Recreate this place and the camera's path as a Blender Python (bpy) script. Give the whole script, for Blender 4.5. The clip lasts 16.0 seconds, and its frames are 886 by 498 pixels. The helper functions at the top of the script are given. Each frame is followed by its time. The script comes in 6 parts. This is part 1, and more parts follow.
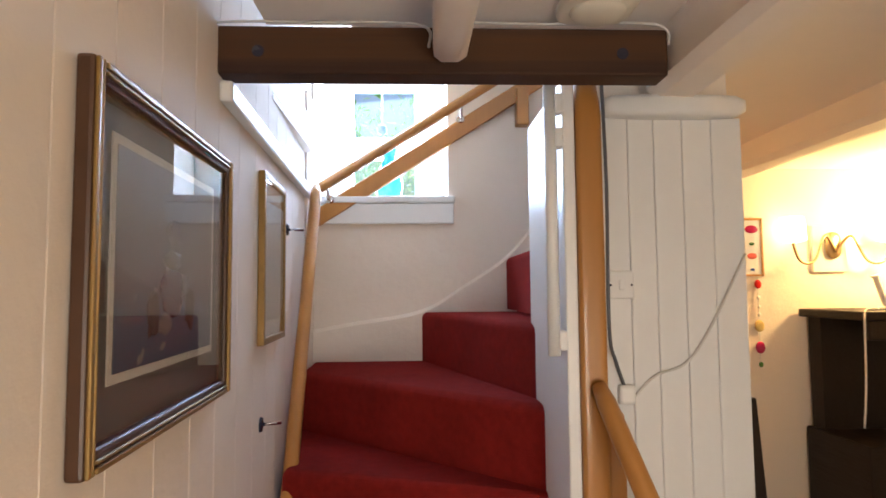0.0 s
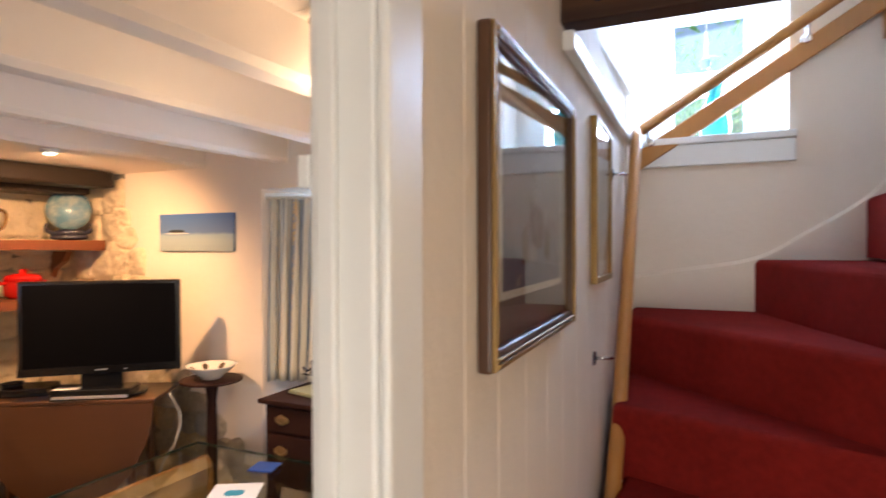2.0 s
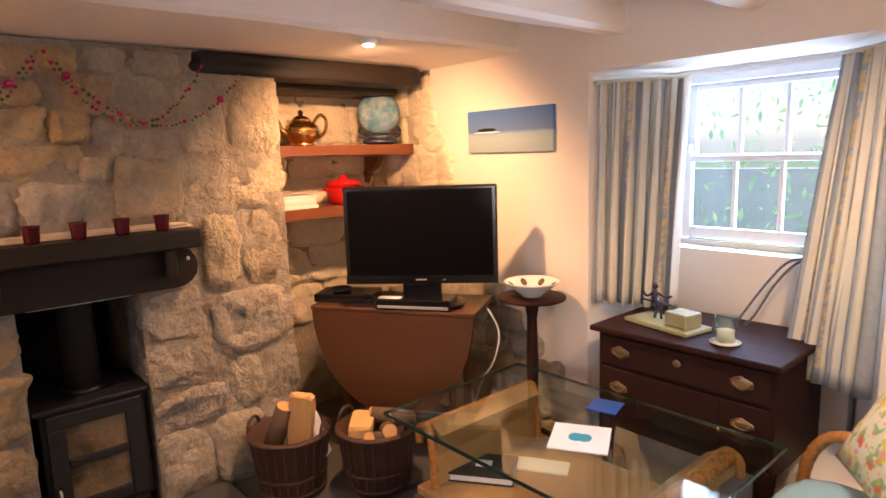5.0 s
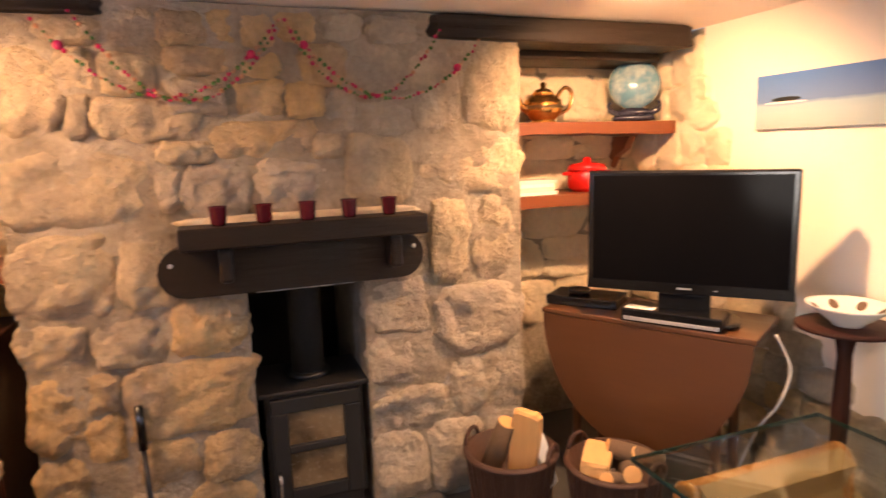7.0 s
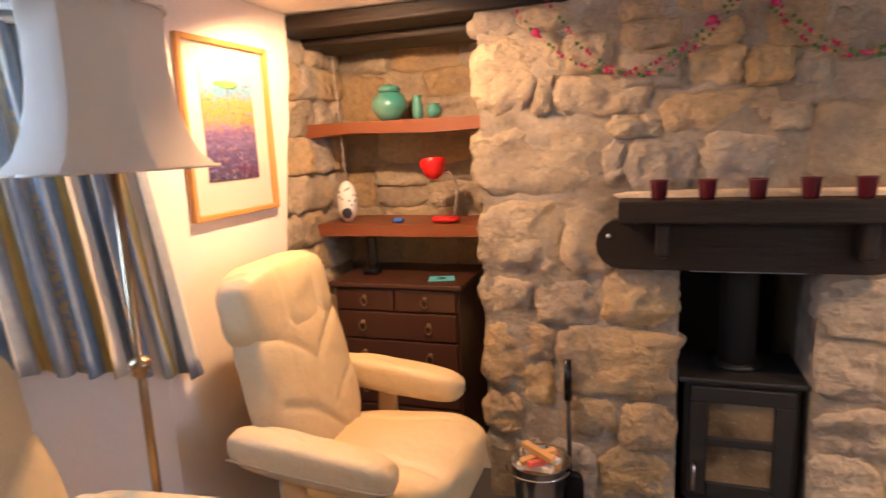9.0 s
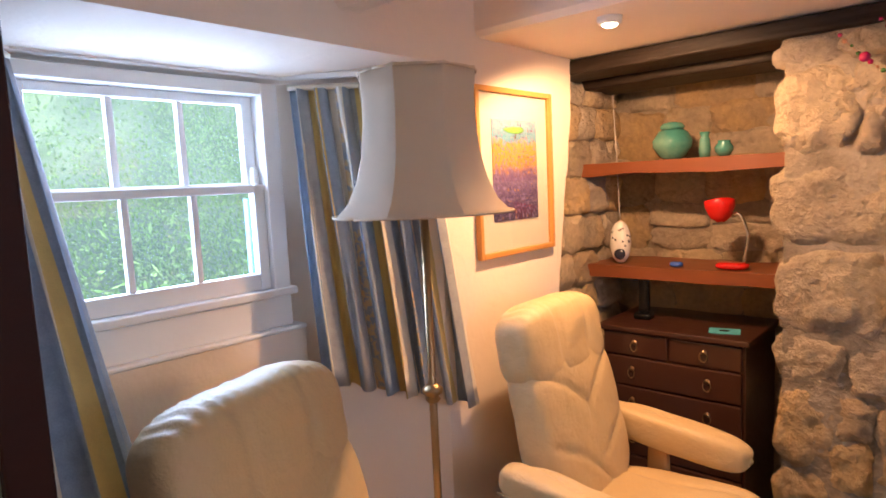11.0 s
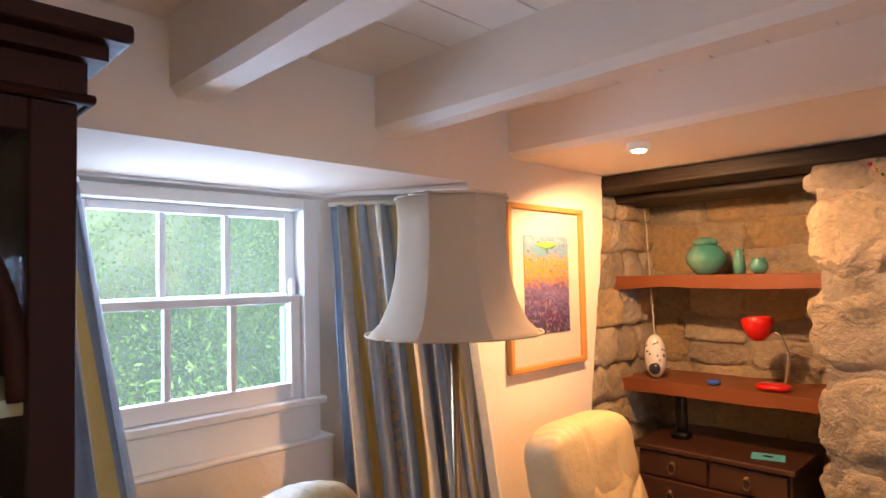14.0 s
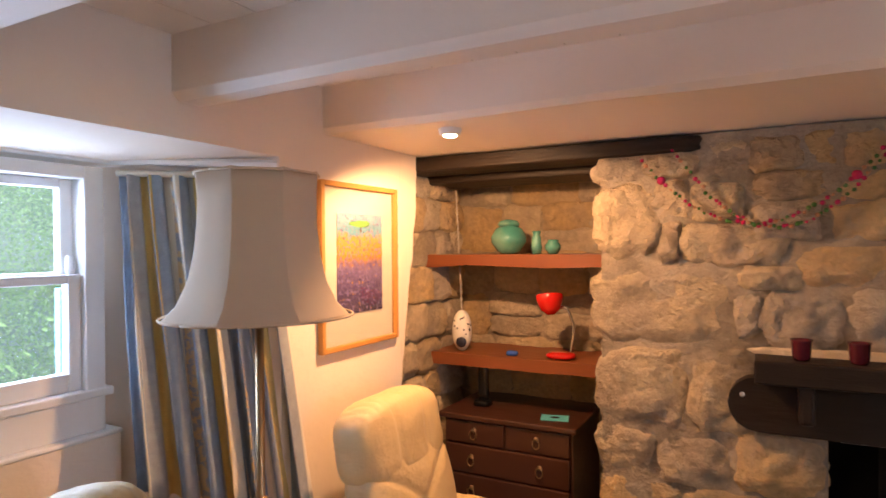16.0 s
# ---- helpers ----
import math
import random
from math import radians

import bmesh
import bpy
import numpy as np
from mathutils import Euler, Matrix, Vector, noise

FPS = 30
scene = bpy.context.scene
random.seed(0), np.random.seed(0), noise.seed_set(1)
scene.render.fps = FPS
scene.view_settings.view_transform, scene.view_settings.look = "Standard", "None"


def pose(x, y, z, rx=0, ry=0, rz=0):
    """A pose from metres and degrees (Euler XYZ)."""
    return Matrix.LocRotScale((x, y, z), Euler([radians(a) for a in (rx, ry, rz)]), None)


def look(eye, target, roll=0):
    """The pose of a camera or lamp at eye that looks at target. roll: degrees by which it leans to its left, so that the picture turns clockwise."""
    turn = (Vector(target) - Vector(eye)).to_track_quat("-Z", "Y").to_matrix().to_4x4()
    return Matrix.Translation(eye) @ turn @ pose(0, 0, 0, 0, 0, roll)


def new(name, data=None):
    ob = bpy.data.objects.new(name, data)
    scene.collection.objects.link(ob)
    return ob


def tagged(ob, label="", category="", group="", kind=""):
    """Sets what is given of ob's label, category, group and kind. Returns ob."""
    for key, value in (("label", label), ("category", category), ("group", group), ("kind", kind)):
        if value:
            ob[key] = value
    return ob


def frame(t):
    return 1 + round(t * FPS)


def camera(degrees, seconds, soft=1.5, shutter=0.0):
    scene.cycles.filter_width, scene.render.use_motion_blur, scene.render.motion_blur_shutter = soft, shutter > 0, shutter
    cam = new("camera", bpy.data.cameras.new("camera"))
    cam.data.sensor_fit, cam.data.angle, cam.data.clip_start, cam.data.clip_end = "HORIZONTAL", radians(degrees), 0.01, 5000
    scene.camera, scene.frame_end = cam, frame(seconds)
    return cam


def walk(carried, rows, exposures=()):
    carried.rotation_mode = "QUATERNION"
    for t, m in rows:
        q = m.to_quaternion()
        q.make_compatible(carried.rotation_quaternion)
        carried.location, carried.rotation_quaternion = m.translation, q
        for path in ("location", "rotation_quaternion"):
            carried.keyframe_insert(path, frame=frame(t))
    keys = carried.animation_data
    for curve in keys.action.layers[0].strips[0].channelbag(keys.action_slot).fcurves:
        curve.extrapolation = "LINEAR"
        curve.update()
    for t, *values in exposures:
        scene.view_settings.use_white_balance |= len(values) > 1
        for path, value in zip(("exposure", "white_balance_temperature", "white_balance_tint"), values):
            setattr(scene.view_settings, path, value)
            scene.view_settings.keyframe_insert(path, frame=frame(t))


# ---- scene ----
cam = camera(72.2, 16.0, shutter=0.4)
PATH = [
    (0, (-0.07, -0.06, 1.508), (0.015, 1.934, 1.641), -0.5),
    (0.5, (-0.046, -0.099, 1.501), (-0.13, 1.895, 1.642), -0.3),
    (1, (-0.057, -0.108, 1.502), (-0.37, 1.864, 1.607), -0.1),
    (1.5, (-0.085, -0.12, 1.487), (-0.663, 1.794, 1.54), -0.2),
    (2, (-0.14, -0.127, 1.481), (-0.992, 1.682, 1.462), -0.2),
    (2.5, (-0.242, -0.089, 1.466), (-1.329, 1.587, 1.377), -0.4),
    (3, (-0.382, -0.07, 1.456), (-1.627, 1.486, 1.29), -0.5),
    (3.5, (-0.453, -0.037, 1.472), (-1.812, 1.41, 1.229), -1.0),
    (6, (-1.012, 0.225, 1.428), (-2.627, 1.36, 1.104), -1.9),
    (6.5, (-1.12, 0.268, 1.42), (-2.852, 1.213, 1.097), -1.7),
    (7, (-1.163, 0.269, 1.404), (-3.018, 0.943, 1.081), -1.8),
    (7.5, (-1.165, 0.255, 1.393), (-3.109, 0.591, 1.064), -2.0),
    (8, (-1.16, 0.251, 1.389), (-3.132, 0.263, 1.055), -2.2),
    (8.5, (-1.178, 0.242, 1.398), (-3.121, -0.075, 1.051), -2.4),
    (9, (-1.18, 0.22, 1.401), (-3.044, -0.413, 1.049), -2.5),
    (9.5, (-1.185, 0.186, 1.4), (-2.941, -0.705, 1.049), -2.3),
    (10, (-1.162, 0.144, 1.405), (-2.799, -0.953, 1.064), -2.4),
    (12.5, (-1.144, 0.149, 1.498), (-2.486, -1.334, 1.475), -1.6),
    (13, (-1.136, 0.157, 1.51), (-2.475, -1.328, 1.56), -1.4),
    (13.5, (-1.13, 0.155, 1.519), (-2.491, -1.308, 1.602), -1.3),
    (14, (-1.14, 0.169, 1.509), (-2.55, -1.247, 1.598), -1.2),
    (14.5, (-1.146, 0.167, 1.514), (-2.64, -1.161, 1.578), -1.1),
    (15, (-1.164, 0.189, 1.525), (-2.747, -1.034, 1.554), -0.9),
    (15.5, (-1.165, 0.202, 1.532), (-2.836, -0.897, 1.536), -0.7),
    (16, (-1.165, 0.181, 1.528), (-2.925, -0.769, 1.52), -0.5),
]
walk(cam, [(t, look(eye, target, roll)) for t, eye, target, roll in PATH], exposures=[(0, 0.1, 6800, 9), (1.5, 0.1, 6800, 9), (2.5, 0.0, 6400, 8), (3.0, 0.0, 6500, 9), (3.5, 0.1, 6400, 10), (6, 0.2, 6700, 16), (7, 0.65, 6500, 12), (8, 0.8, 6200, 6), (9, 0.55, 5850, 8), (10, 0.3, 6100, 15), (12.5, 0.08, 7000, 14), (16, 0.08, 7000, 15)])

# ---- world and light ----
world = bpy.data.worlds.new("overcast_sky")
scene.world = world
world.use_nodes = True
wn = world.node_tree
sky = wn.nodes.new("ShaderNodeTexSky")
sky.sky_type = "NISHITA"
sky.sun_disc = False
sky.sun_elevation = radians(79)
sky.sun_rotation = radians(-31)
sky.air_density, sky.dust_density, sky.ozone_density = 1.0, 1.0, 2.0
wn.links.new(sky.outputs[0], wn.nodes["Background"].inputs[0])
wn.nodes["Background"].inputs[1].default_value = 0.15


def lamp(name, kind, energy, colour, m, **settings):
    data = bpy.data.lights.new(name, kind)
    data.energy, data.color = energy, colour
    if "size" in settings:
        data.shape = "RECTANGLE"
        data.size, data.size_y = settings["size"]
    if "radius" in settings:
        data.shadow_soft_size = settings["radius"]
    if "angle" in settings:
        data.angle = settings["angle"]
    if "cone" in settings:
        data.spot_size, data.spot_blend = settings["cone"], settings.get("blend", 0.5)
    ob = new(name, data)
    ob.matrix_world = m
    return ob


WARM = (1.0, 0.56, 0.28)
SKYLIGHT = (0.45, 0.63, 1.0)
lamp("sun", "SUN", 5.0, (1.0, 0.97, 0.92), look((0, 0, 10), (0.3, -0.5, 7.0)), angle=radians(25))
# daylight standing in the window openings
lamp("daylight_south_window", "AREA", 32, SKYLIGHT, look((-1.9, -1.72, 1.42), (-1.9, 0, 0.9)), size=(0.75, 0.7))
lamp("daylight_north_window", "AREA", 34, SKYLIGHT, look((-1.78, 2.90, 1.38), (-1.78, 1, 1.3)), size=(0.75, 0.75))
lamp("daylight_stair_window", "AREA", 95, SKYLIGHT, look((-0.25, 2.93, 2.23), (-0.15, 1, 1.4)), size=(0.42, 0.66))
# soffit downlights, ceiling spots and the dining room's wall lights
lamp("downlight_bulb_south", "SPOT", 74, WARM, look((-2.85, -0.70, 1.862), (-3.25, -0.74, 0.6)), radius=0.025, cone=radians(165), blend=0.4)
lamp("downlight_bulb_north", "SPOT", 105, WARM, look((-2.80, 1.53, 1.862), (-3.35, 1.98, 0.9)), radius=0.025, cone=radians(148), blend=0.75)
lamp("ceiling_spot_bulb", "POINT", 4, (1.0, 0.70, 0.45), pose(-1.05, 1.22, 1.80), radius=0.06)
lamp("ceiling_spot_beam", "SPOT", 11, (1.0, 0.66, 0.36), look((-1.10, 1.40, 1.89), (-3.34, 0.15, 0.8)), radius=0.05, cone=radians(75), blend=0.7)
lamp("ceiling_spot_down", "SPOT", 58, (1.0, 0.72, 0.50), look((-1.05, 1.58, 1.89), (-1.15, 1.95, 0)), radius=0.05, cone=radians(140), blend=0.8)
lamp("wall_light_bulb", "POINT", 30, (1.0, 0.66, 0.28), pose(2.02, 2.32, 1.78), radius=0.06)
# Daylight fill added behind the camera to brighten the hall; no door is built.
lamp("hall_fill", "AREA", 31, (1.0, 0.91, 0.82), look((0.35, -1.06, 0.9), (0.1, 1, 0.35)), size=(0.7, 1.1))

# ---- materials ----
def material(name, colour, rough=0.6, metal=0.0, vary=0.12, scale=6.0, bump=0.0, bump_scale=60.0, fine=0.05, second=None, second_scale=1.5,
             second_size=(0.45, 0.62), stretch=(1, 1, 1), coat=0.0, island=False, sheen=0.0):
    """A procedural surface: base colour varied at two scales, a second colour in patches, and fine relief."""
    mat = bpy.data.materials.new(name)
    mat.use_nodes = True
    n, l = mat.node_tree.nodes, mat.node_tree.links
    bsdf = n["Principled BSDF"]
    bsdf.inputs["Metallic"].default_value = metal
    bsdf.inputs["Coat Weight"].default_value = coat
    bsdf.inputs["Sheen Weight"].default_value = sheen
    tex, mapping = n.new("ShaderNodeTexCoord"), n.new("ShaderNodeMapping")
    mapping.inputs["Scale"].default_value = stretch
    l.new(tex.outputs["Object"], mapping.inputs[0])
    info = n.new("ShaderNodeObjectInfo")
    shift = n.new("ShaderNodeVectorMath")
    shift.operation = "MULTIPLY_ADD"
    l.new(info.outputs["Random"], shift.inputs[0])
    shift.inputs[1].default_value = (31, 17, 23)
    l.new(mapping.outputs[0], shift.inputs[2])

    def noise_at(s, detail=6.0):
        t = n.new("ShaderNodeTexNoise")
        t.inputs["Scale"].default_value, t.inputs["Detail"].default_value = s, detail
        t.inputs["Roughness"].default_value = 0.66 if detail > 6 else 0.55
        l.new(shift.outputs[0], t.inputs["Vector"])
        return t.outputs["Fac"]

    big, small = noise_at(scale), noise_at(scale * 9)
    base = n.new("ShaderNodeMix")
    base.data_type = "RGBA"
    base.inputs[6].default_value = (*colour, 1)
    base.inputs[7].default_value = (*(second or colour), 1)
    if second:
        ramp = n.new("ShaderNodeMapRange")
        ramp.inputs[1].default_value, ramp.inputs[2].default_value = second_size
        l.new(noise_at(second_scale), ramp.inputs[0])
        l.new(ramp.outputs[0], base.inputs[0])
    else:
        base.inputs[0].default_value = 0
    hsv = n.new("ShaderNodeHueSaturation")
    l.new(base.outputs[2], hsv.inputs["Color"])
    total = n.new("ShaderNodeMath")
    total.operation = "MULTIPLY_ADD"
    l.new(big, total.inputs[0])
    total.inputs[1].default_value, total.inputs[2].default_value = 2 * vary, 1 - vary
    more = n.new("ShaderNodeMath")
    more.operation = "MULTIPLY_ADD"
    l.new(small, more.inputs[0])
    more.inputs[1].default_value = 2 * fine
    less = n.new("ShaderNodeMath")
    less.operation = "SUBTRACT"
    l.new(total.outputs[0], less.inputs[0])
    less.inputs[1].default_value = fine
    l.new(less.outputs[0], more.inputs[2])
    value = more.outputs[0]
    if island:
        each = n.new("ShaderNodeMath")
        each.operation = "MULTIPLY_ADD"
        l.new(info.outputs["Random"], each.inputs[0])
        each.inputs[1].default_value = island
        l.new(value, each.inputs[2])
        value = each.outputs[0]
    l.new(value, hsv.inputs["Value"])
    l.new(hsv.outputs[0], bsdf.inputs["Base Color"])
    r = n.new("ShaderNodeMapRange")
    r.inputs[3].default_value, r.inputs[4].default_value = max(0.02, rough - 0.1), min(1, rough + 0.1)
    l.new(small, r.inputs[0])
    l.new(r.outputs[0], bsdf.inputs["Roughness"])
    if bump:
        b = n.new("ShaderNodeBump")
        b.inputs["Strength"].default_value, b.inputs["Distance"].default_value = 1.0, bump
        l.new(noise_at(bump_scale, 8.0), b.inputs["Height"])
        l.new(b.outputs[0], bsdf.inputs["Normal"])
    return mat


def glow(name, colour, strength):
    mat = bpy.data.materials.new(name)
    mat.use_nodes = True
    b = mat.node_tree.nodes["Principled BSDF"]
    b.inputs["Base Color"].default_value = (*colour, 1)
    b.inputs["Emission Color"].default_value = (*colour, 1)
    b.inputs["Emission Strength"].default_value = strength
    return mat


def clear_glass(name, tint=(1, 1, 1), rough=0.0, alpha=0.03, haze=0.012):
    """Thin glass: mostly see-through, with a real gloss."""
    mat = bpy.data.materials.new(name)
    mat.use_nodes = True
    n, l = mat.node_tree.nodes, mat.node_tree.links
    n.clear()
    out, mix = n.new("ShaderNodeOutputMaterial"), n.new("ShaderNodeMixShader")
    through_it, gloss, facing = n.new("ShaderNodeBsdfTransparent"), n.new("ShaderNodeBsdfGlossy"), n.new("ShaderNodeLayerWeight")
    through_it.inputs[0].default_value = (*tint, 1)
    gloss.inputs["Roughness"].default_value = rough
    facing.inputs[0].default_value = 0.5
    steep, some = n.new("ShaderNodeMath"), n.new("ShaderNodeMath")
    steep.operation, some.operation = "POWER", "MULTIPLY_ADD"
    l.new(facing.outputs["Facing"], steep.inputs[0])
    steep.inputs[1].default_value, some.inputs[1].default_value, some.inputs[2].default_value = 4.0, 0.5, alpha
    l.new(steep.outputs[0], some.inputs[0])
    l.new(some.outputs[0], mix.inputs[0])
    seen = through_it.outputs[0]
    if haze:  # a milky film, mixed in so that the panes carry haze and glare
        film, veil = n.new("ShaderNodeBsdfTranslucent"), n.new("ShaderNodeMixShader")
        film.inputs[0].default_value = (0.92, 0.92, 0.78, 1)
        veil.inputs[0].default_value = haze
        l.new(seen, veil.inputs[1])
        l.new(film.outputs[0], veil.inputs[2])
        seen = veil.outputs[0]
    l.new(seen, mix.inputs[1])
    l.new(gloss.outputs[0], mix.inputs[2])
    l.new(mix.outputs[0], out.inputs[0])
    return mat


PLASTER = material("plaster", (0.82, 0.72, 0.61), 0.85, vary=0.06, scale=1.6, bump=0.004, bump_scale=9, fine=0.02)
CEILING_PAINT = material("ceiling_paint", (0.88, 0.78, 0.68), 0.7, vary=0.05, scale=2, bump=0.002, bump_scale=25, fine=0.02)
WHITE_GLOSS = material("white_gloss_paint", (0.82, 0.82, 0.80), 0.35, vary=0.05, scale=3, bump=0.001, bump_scale=30, fine=0.02)
STONE = [material("granite_" + n, c, 0.92, vary=0.34, scale=5, bump=0.055, bump_scale=19, fine=0.36, second=d, second_scale=4, second_size=(0.42, 0.62), island=0.25)
         for n, c, d in (("buff", (0.50, 0.40, 0.26), (0.36, 0.29, 0.21)), ("grey", (0.38, 0.32, 0.25), (0.49, 0.41, 0.30)), ("ochre", (0.54, 0.38, 0.19), (0.41, 0.31, 0.20)))]
LIMEWASHED = [material("limewashed_stone", (0.78, 0.65, 0.46), 0.92, vary=0.15, scale=5, bump=0.04, bump_scale=17, fine=0.15, island=0.1)] * 3
MORTAR = material("mortar", (0.43, 0.36, 0.27), 0.95, vary=0.3, scale=6, bump=0.035, bump_scale=22, fine=0.3, second=(0.28, 0.23, 0.17), second_scale=5)
# Soot of the fire recess; the lowboy's painted kneehole shade uses it too.
SOOT_AND_SHADE = material("soot_and_shade", (0.012, 0.011, 0.01), 0.9, vary=0.3, scale=6, bump=0.004)
OLD_TIMBER = material("blackened_timber", (0.020, 0.013, 0.009), 0.5, vary=0.4, scale=4, bump=0.006, bump_scale=22, stretch=(1, 0.15, 1), fine=0.2)
MAHOGANY = material("mahogany", (0.030, 0.011, 0.008), 0.55, vary=0.35, scale=5, stretch=(0.2, 1, 1), fine=0.15)
OLD_TIMBER.node_tree.nodes["Principled BSDF"].inputs["Specular IOR Level"].default_value = 0.25
MAHOGANY.node_tree.nodes["Principled BSDF"].inputs["Specular IOR Level"].default_value = 0.12
REDWOOD = material("red_brown_wood", (0.20, 0.06, 0.022), 0.4, vary=0.3, scale=5, stretch=(1, 0.15, 1), fine=0.15)
PINE = material("orange_pine", (0.45, 0.20, 0.05), 0.35, vary=0.25, scale=5, stretch=(1, 1, 0.12), fine=0.12, coat=0.2)
CARPET = material("red_carpet", (0.23, 0.016, 0.013), 1.0, vary=0.3, scale=5, bump=0.003, bump_scale=260, fine=0.3)
CARPET.node_tree.nodes["Principled BSDF"].inputs["Specular IOR Level"].default_value = 0.1
SLATE = material("dark_slate_floor", (0.065, 0.063, 0.065), 0.55, vary=0.3, scale=4, bump=0.003, bump_scale=30, fine=0.1)
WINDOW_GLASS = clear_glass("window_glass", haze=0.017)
STAIR_GLASS = clear_glass("hazy_stair_glass", haze=0.005)
TABLE_GLASS = clear_glass("table_glass", (0.90, 0.95, 0.93), alpha=0.08)
CASE_GLASS = clear_glass("bookcase_glass", (0.92, 0.94, 0.93), alpha=0.008)
PICTURE_GLASS = clear_glass("picture_glass", (0.95, 0.95, 0.95), alpha=0.05)
LEATHER = material("cream_leather", (0.63, 0.47, 0.25), 0.42, vary=0.08, scale=4, bump=0.012, bump_scale=9, fine=0.04)
LEATHER_SEAM = material("leather_seam", (0.55, 0.41, 0.24), 0.6)
BLUE_CLOTH = material("pale_blue_cloth", (0.33, 0.56, 0.66), 0.95, vary=0.12, scale=5, bump=0.003, bump_scale=200, fine=0.06, sheen=0.2)
CANE = material("orange_cane", (0.46, 0.19, 0.05), 0.28, vary=0.2, scale=8, fine=0.1, coat=0.4)
WICKER = material("woven_wicker", (0.42, 0.24, 0.095), 0.6, vary=0.25, scale=20, bump=0.006, bump_scale=90, fine=0.25)
BASKET = material("brown_basket", (0.06, 0.026, 0.016), 0.55, vary=0.3, scale=12, bump=0.006, bump_scale=70, fine=0.2)
LOGWOOD = material("split_log", (0.62, 0.36, 0.14), 0.8, vary=0.2, scale=6, bump=0.003, bump_scale=40, stretch=(1, 1, 0.15), fine=0.12)
BARK = material("bark", (0.12, 0.075, 0.045), 0.95, vary=0.4, scale=9, bump=0.008, bump_scale=30, fine=0.2)
BLACK_GLOSS = material("black_gloss_plastic", (0.006, 0.006, 0.007), 0.18, vary=0.1, fine=0.02)
SCREEN = material("dark_screen", (0.004, 0.004, 0.005), 0.12, vary=0.05, fine=0.0)
SCREEN.node_tree.nodes["Principled BSDF"].inputs["Specular IOR Level"].default_value = 0.03
SILVER = material("silver_plastic", (0.55, 0.56, 0.58), 0.3, metal=0.6, vary=0.05, fine=0.02)
BRASS = material("aged_brass", (0.38, 0.27, 0.15), 0.36, metal=1.0, vary=0.2, scale=15, fine=0.1)
CHROME = material("chrome", (0.7, 0.7, 0.7), 0.14, metal=1.0, vary=0.05, fine=0.02)
FRAME_BROWN = material("dark_frame_wood", (0.075, 0.032, 0.014), 0.45, vary=0.25, scale=12, fine=0.12)
GILT = material("gilt_frame", (0.30, 0.18, 0.055), 0.42, metal=0.45, vary=0.25, scale=12, bump=0.002, bump_scale=60, fine=0.12)
IRON = material("stove_iron", (0.014, 0.014, 0.015), 0.5, vary=0.25, scale=7, bump=0.001, bump_scale=120, fine=0.1)
STOVE_GLASS = material("sooted_stove_glass", (0.20, 0.145, 0.085), 0.25, vary=0.45, scale=6, fine=0.1, second=(0.08, 0.055, 0.03), second_scale=5)
SHADE_CLOTH = material("cream_shade_cloth", (0.62, 0.50, 0.36), 0.9, vary=0.05, scale=4, bump=0.001, bump_scale=300, fine=0.03)
CREAM_STRIPE = material("cream_curtain_stripe", (0.66, 0.62, 0.52), 0.95, vary=0.1, scale=14, bump=0.001, bump_scale=300, fine=0.08)
BLUE_STRIPE = material("blue_curtain_stripe", (0.24, 0.31, 0.40), 0.95, vary=0.25, scale=30, bump=0.001, bump_scale=300, fine=0.25)
GREY_STRIPE = material("grey_blue_curtain_stripe", (0.30, 0.33, 0.36), 0.95, vary=0.25, scale=40, bump=0.001, bump_scale=300, fine=0.25)
YELLOW_STRIPE = material("yellow_curtain_stripe", (0.60, 0.45, 0.17), 0.95, vary=0.1, scale=14, bump=0.001, bump_scale=300, fine=0.08)
PATTERN_STRIPE = material("flowered_curtain_stripe", (0.56, 0.42, 0.24), 0.95, vary=0.1, scale=14, fine=0.08, second=(0.28, 0.32, 0.38), second_scale=45, second_size=(0.48, 0.54))
TEAL_GLAZE = material("teal_glaze", (0.05, 0.22, 0.20), 0.12, vary=0.3, scale=14, fine=0.05, second=(0.13, 0.30, 0.24), second_scale=9, coat=0.5)
BLUE_GLAZE = material("mottled_blue_glaze", (0.10, 0.22, 0.30), 0.18, vary=0.3, scale=16, fine=0.1, second=(0.34, 0.42, 0.44), second_scale=14, coat=0.4)
RED_GLOSS = material("red_enamel", (0.55, 0.012, 0.010), 0.22, vary=0.06, fine=0.02, coat=0.3)
RED_GLASS = material("dark_red_glass", (0.085, 0.008, 0.016), 0.12, vary=0.15, fine=0.05, coat=0.5)
WHITE_CHINA = material("white_china", (0.75, 0.73, 0.68), 0.2, vary=0.04, fine=0.02)
DARK_SPOT = material("dark_glaze", (0.03, 0.03, 0.05), 0.25)
BEADS_PINK = material("pink_beads", (0.45, 0.02, 0.10), 0.2, fine=0.1)
BEADS_GREEN = material("green_beads", (0.06, 0.16, 0.04), 0.2, fine=0.1)
BEADS_GOLD = material("copper_beads", (0.55, 0.28, 0.16), 0.3, metal=0.6, fine=0.1)
MAT_BOARD = material("cream_mount_board", (0.78, 0.72, 0.60), 0.9, vary=0.03, fine=0.02)
GREY_BOARD = material("grey_green_mount_board", (0.17, 0.16, 0.13), 0.9, vary=0.05, fine=0.02)
RED_BOARD = material("coral_mount_board", (0.72, 0.15, 0.12), 0.9, vary=0.08, fine=0.03)
OAK_FRAME = material("honey_oak_frame", (0.52, 0.25, 0.07), 0.4, vary=0.18, scale=9, fine=0.1)
PAPER = material("white_paper", (0.80, 0.80, 0.78), 0.7, vary=0.02, fine=0.01)
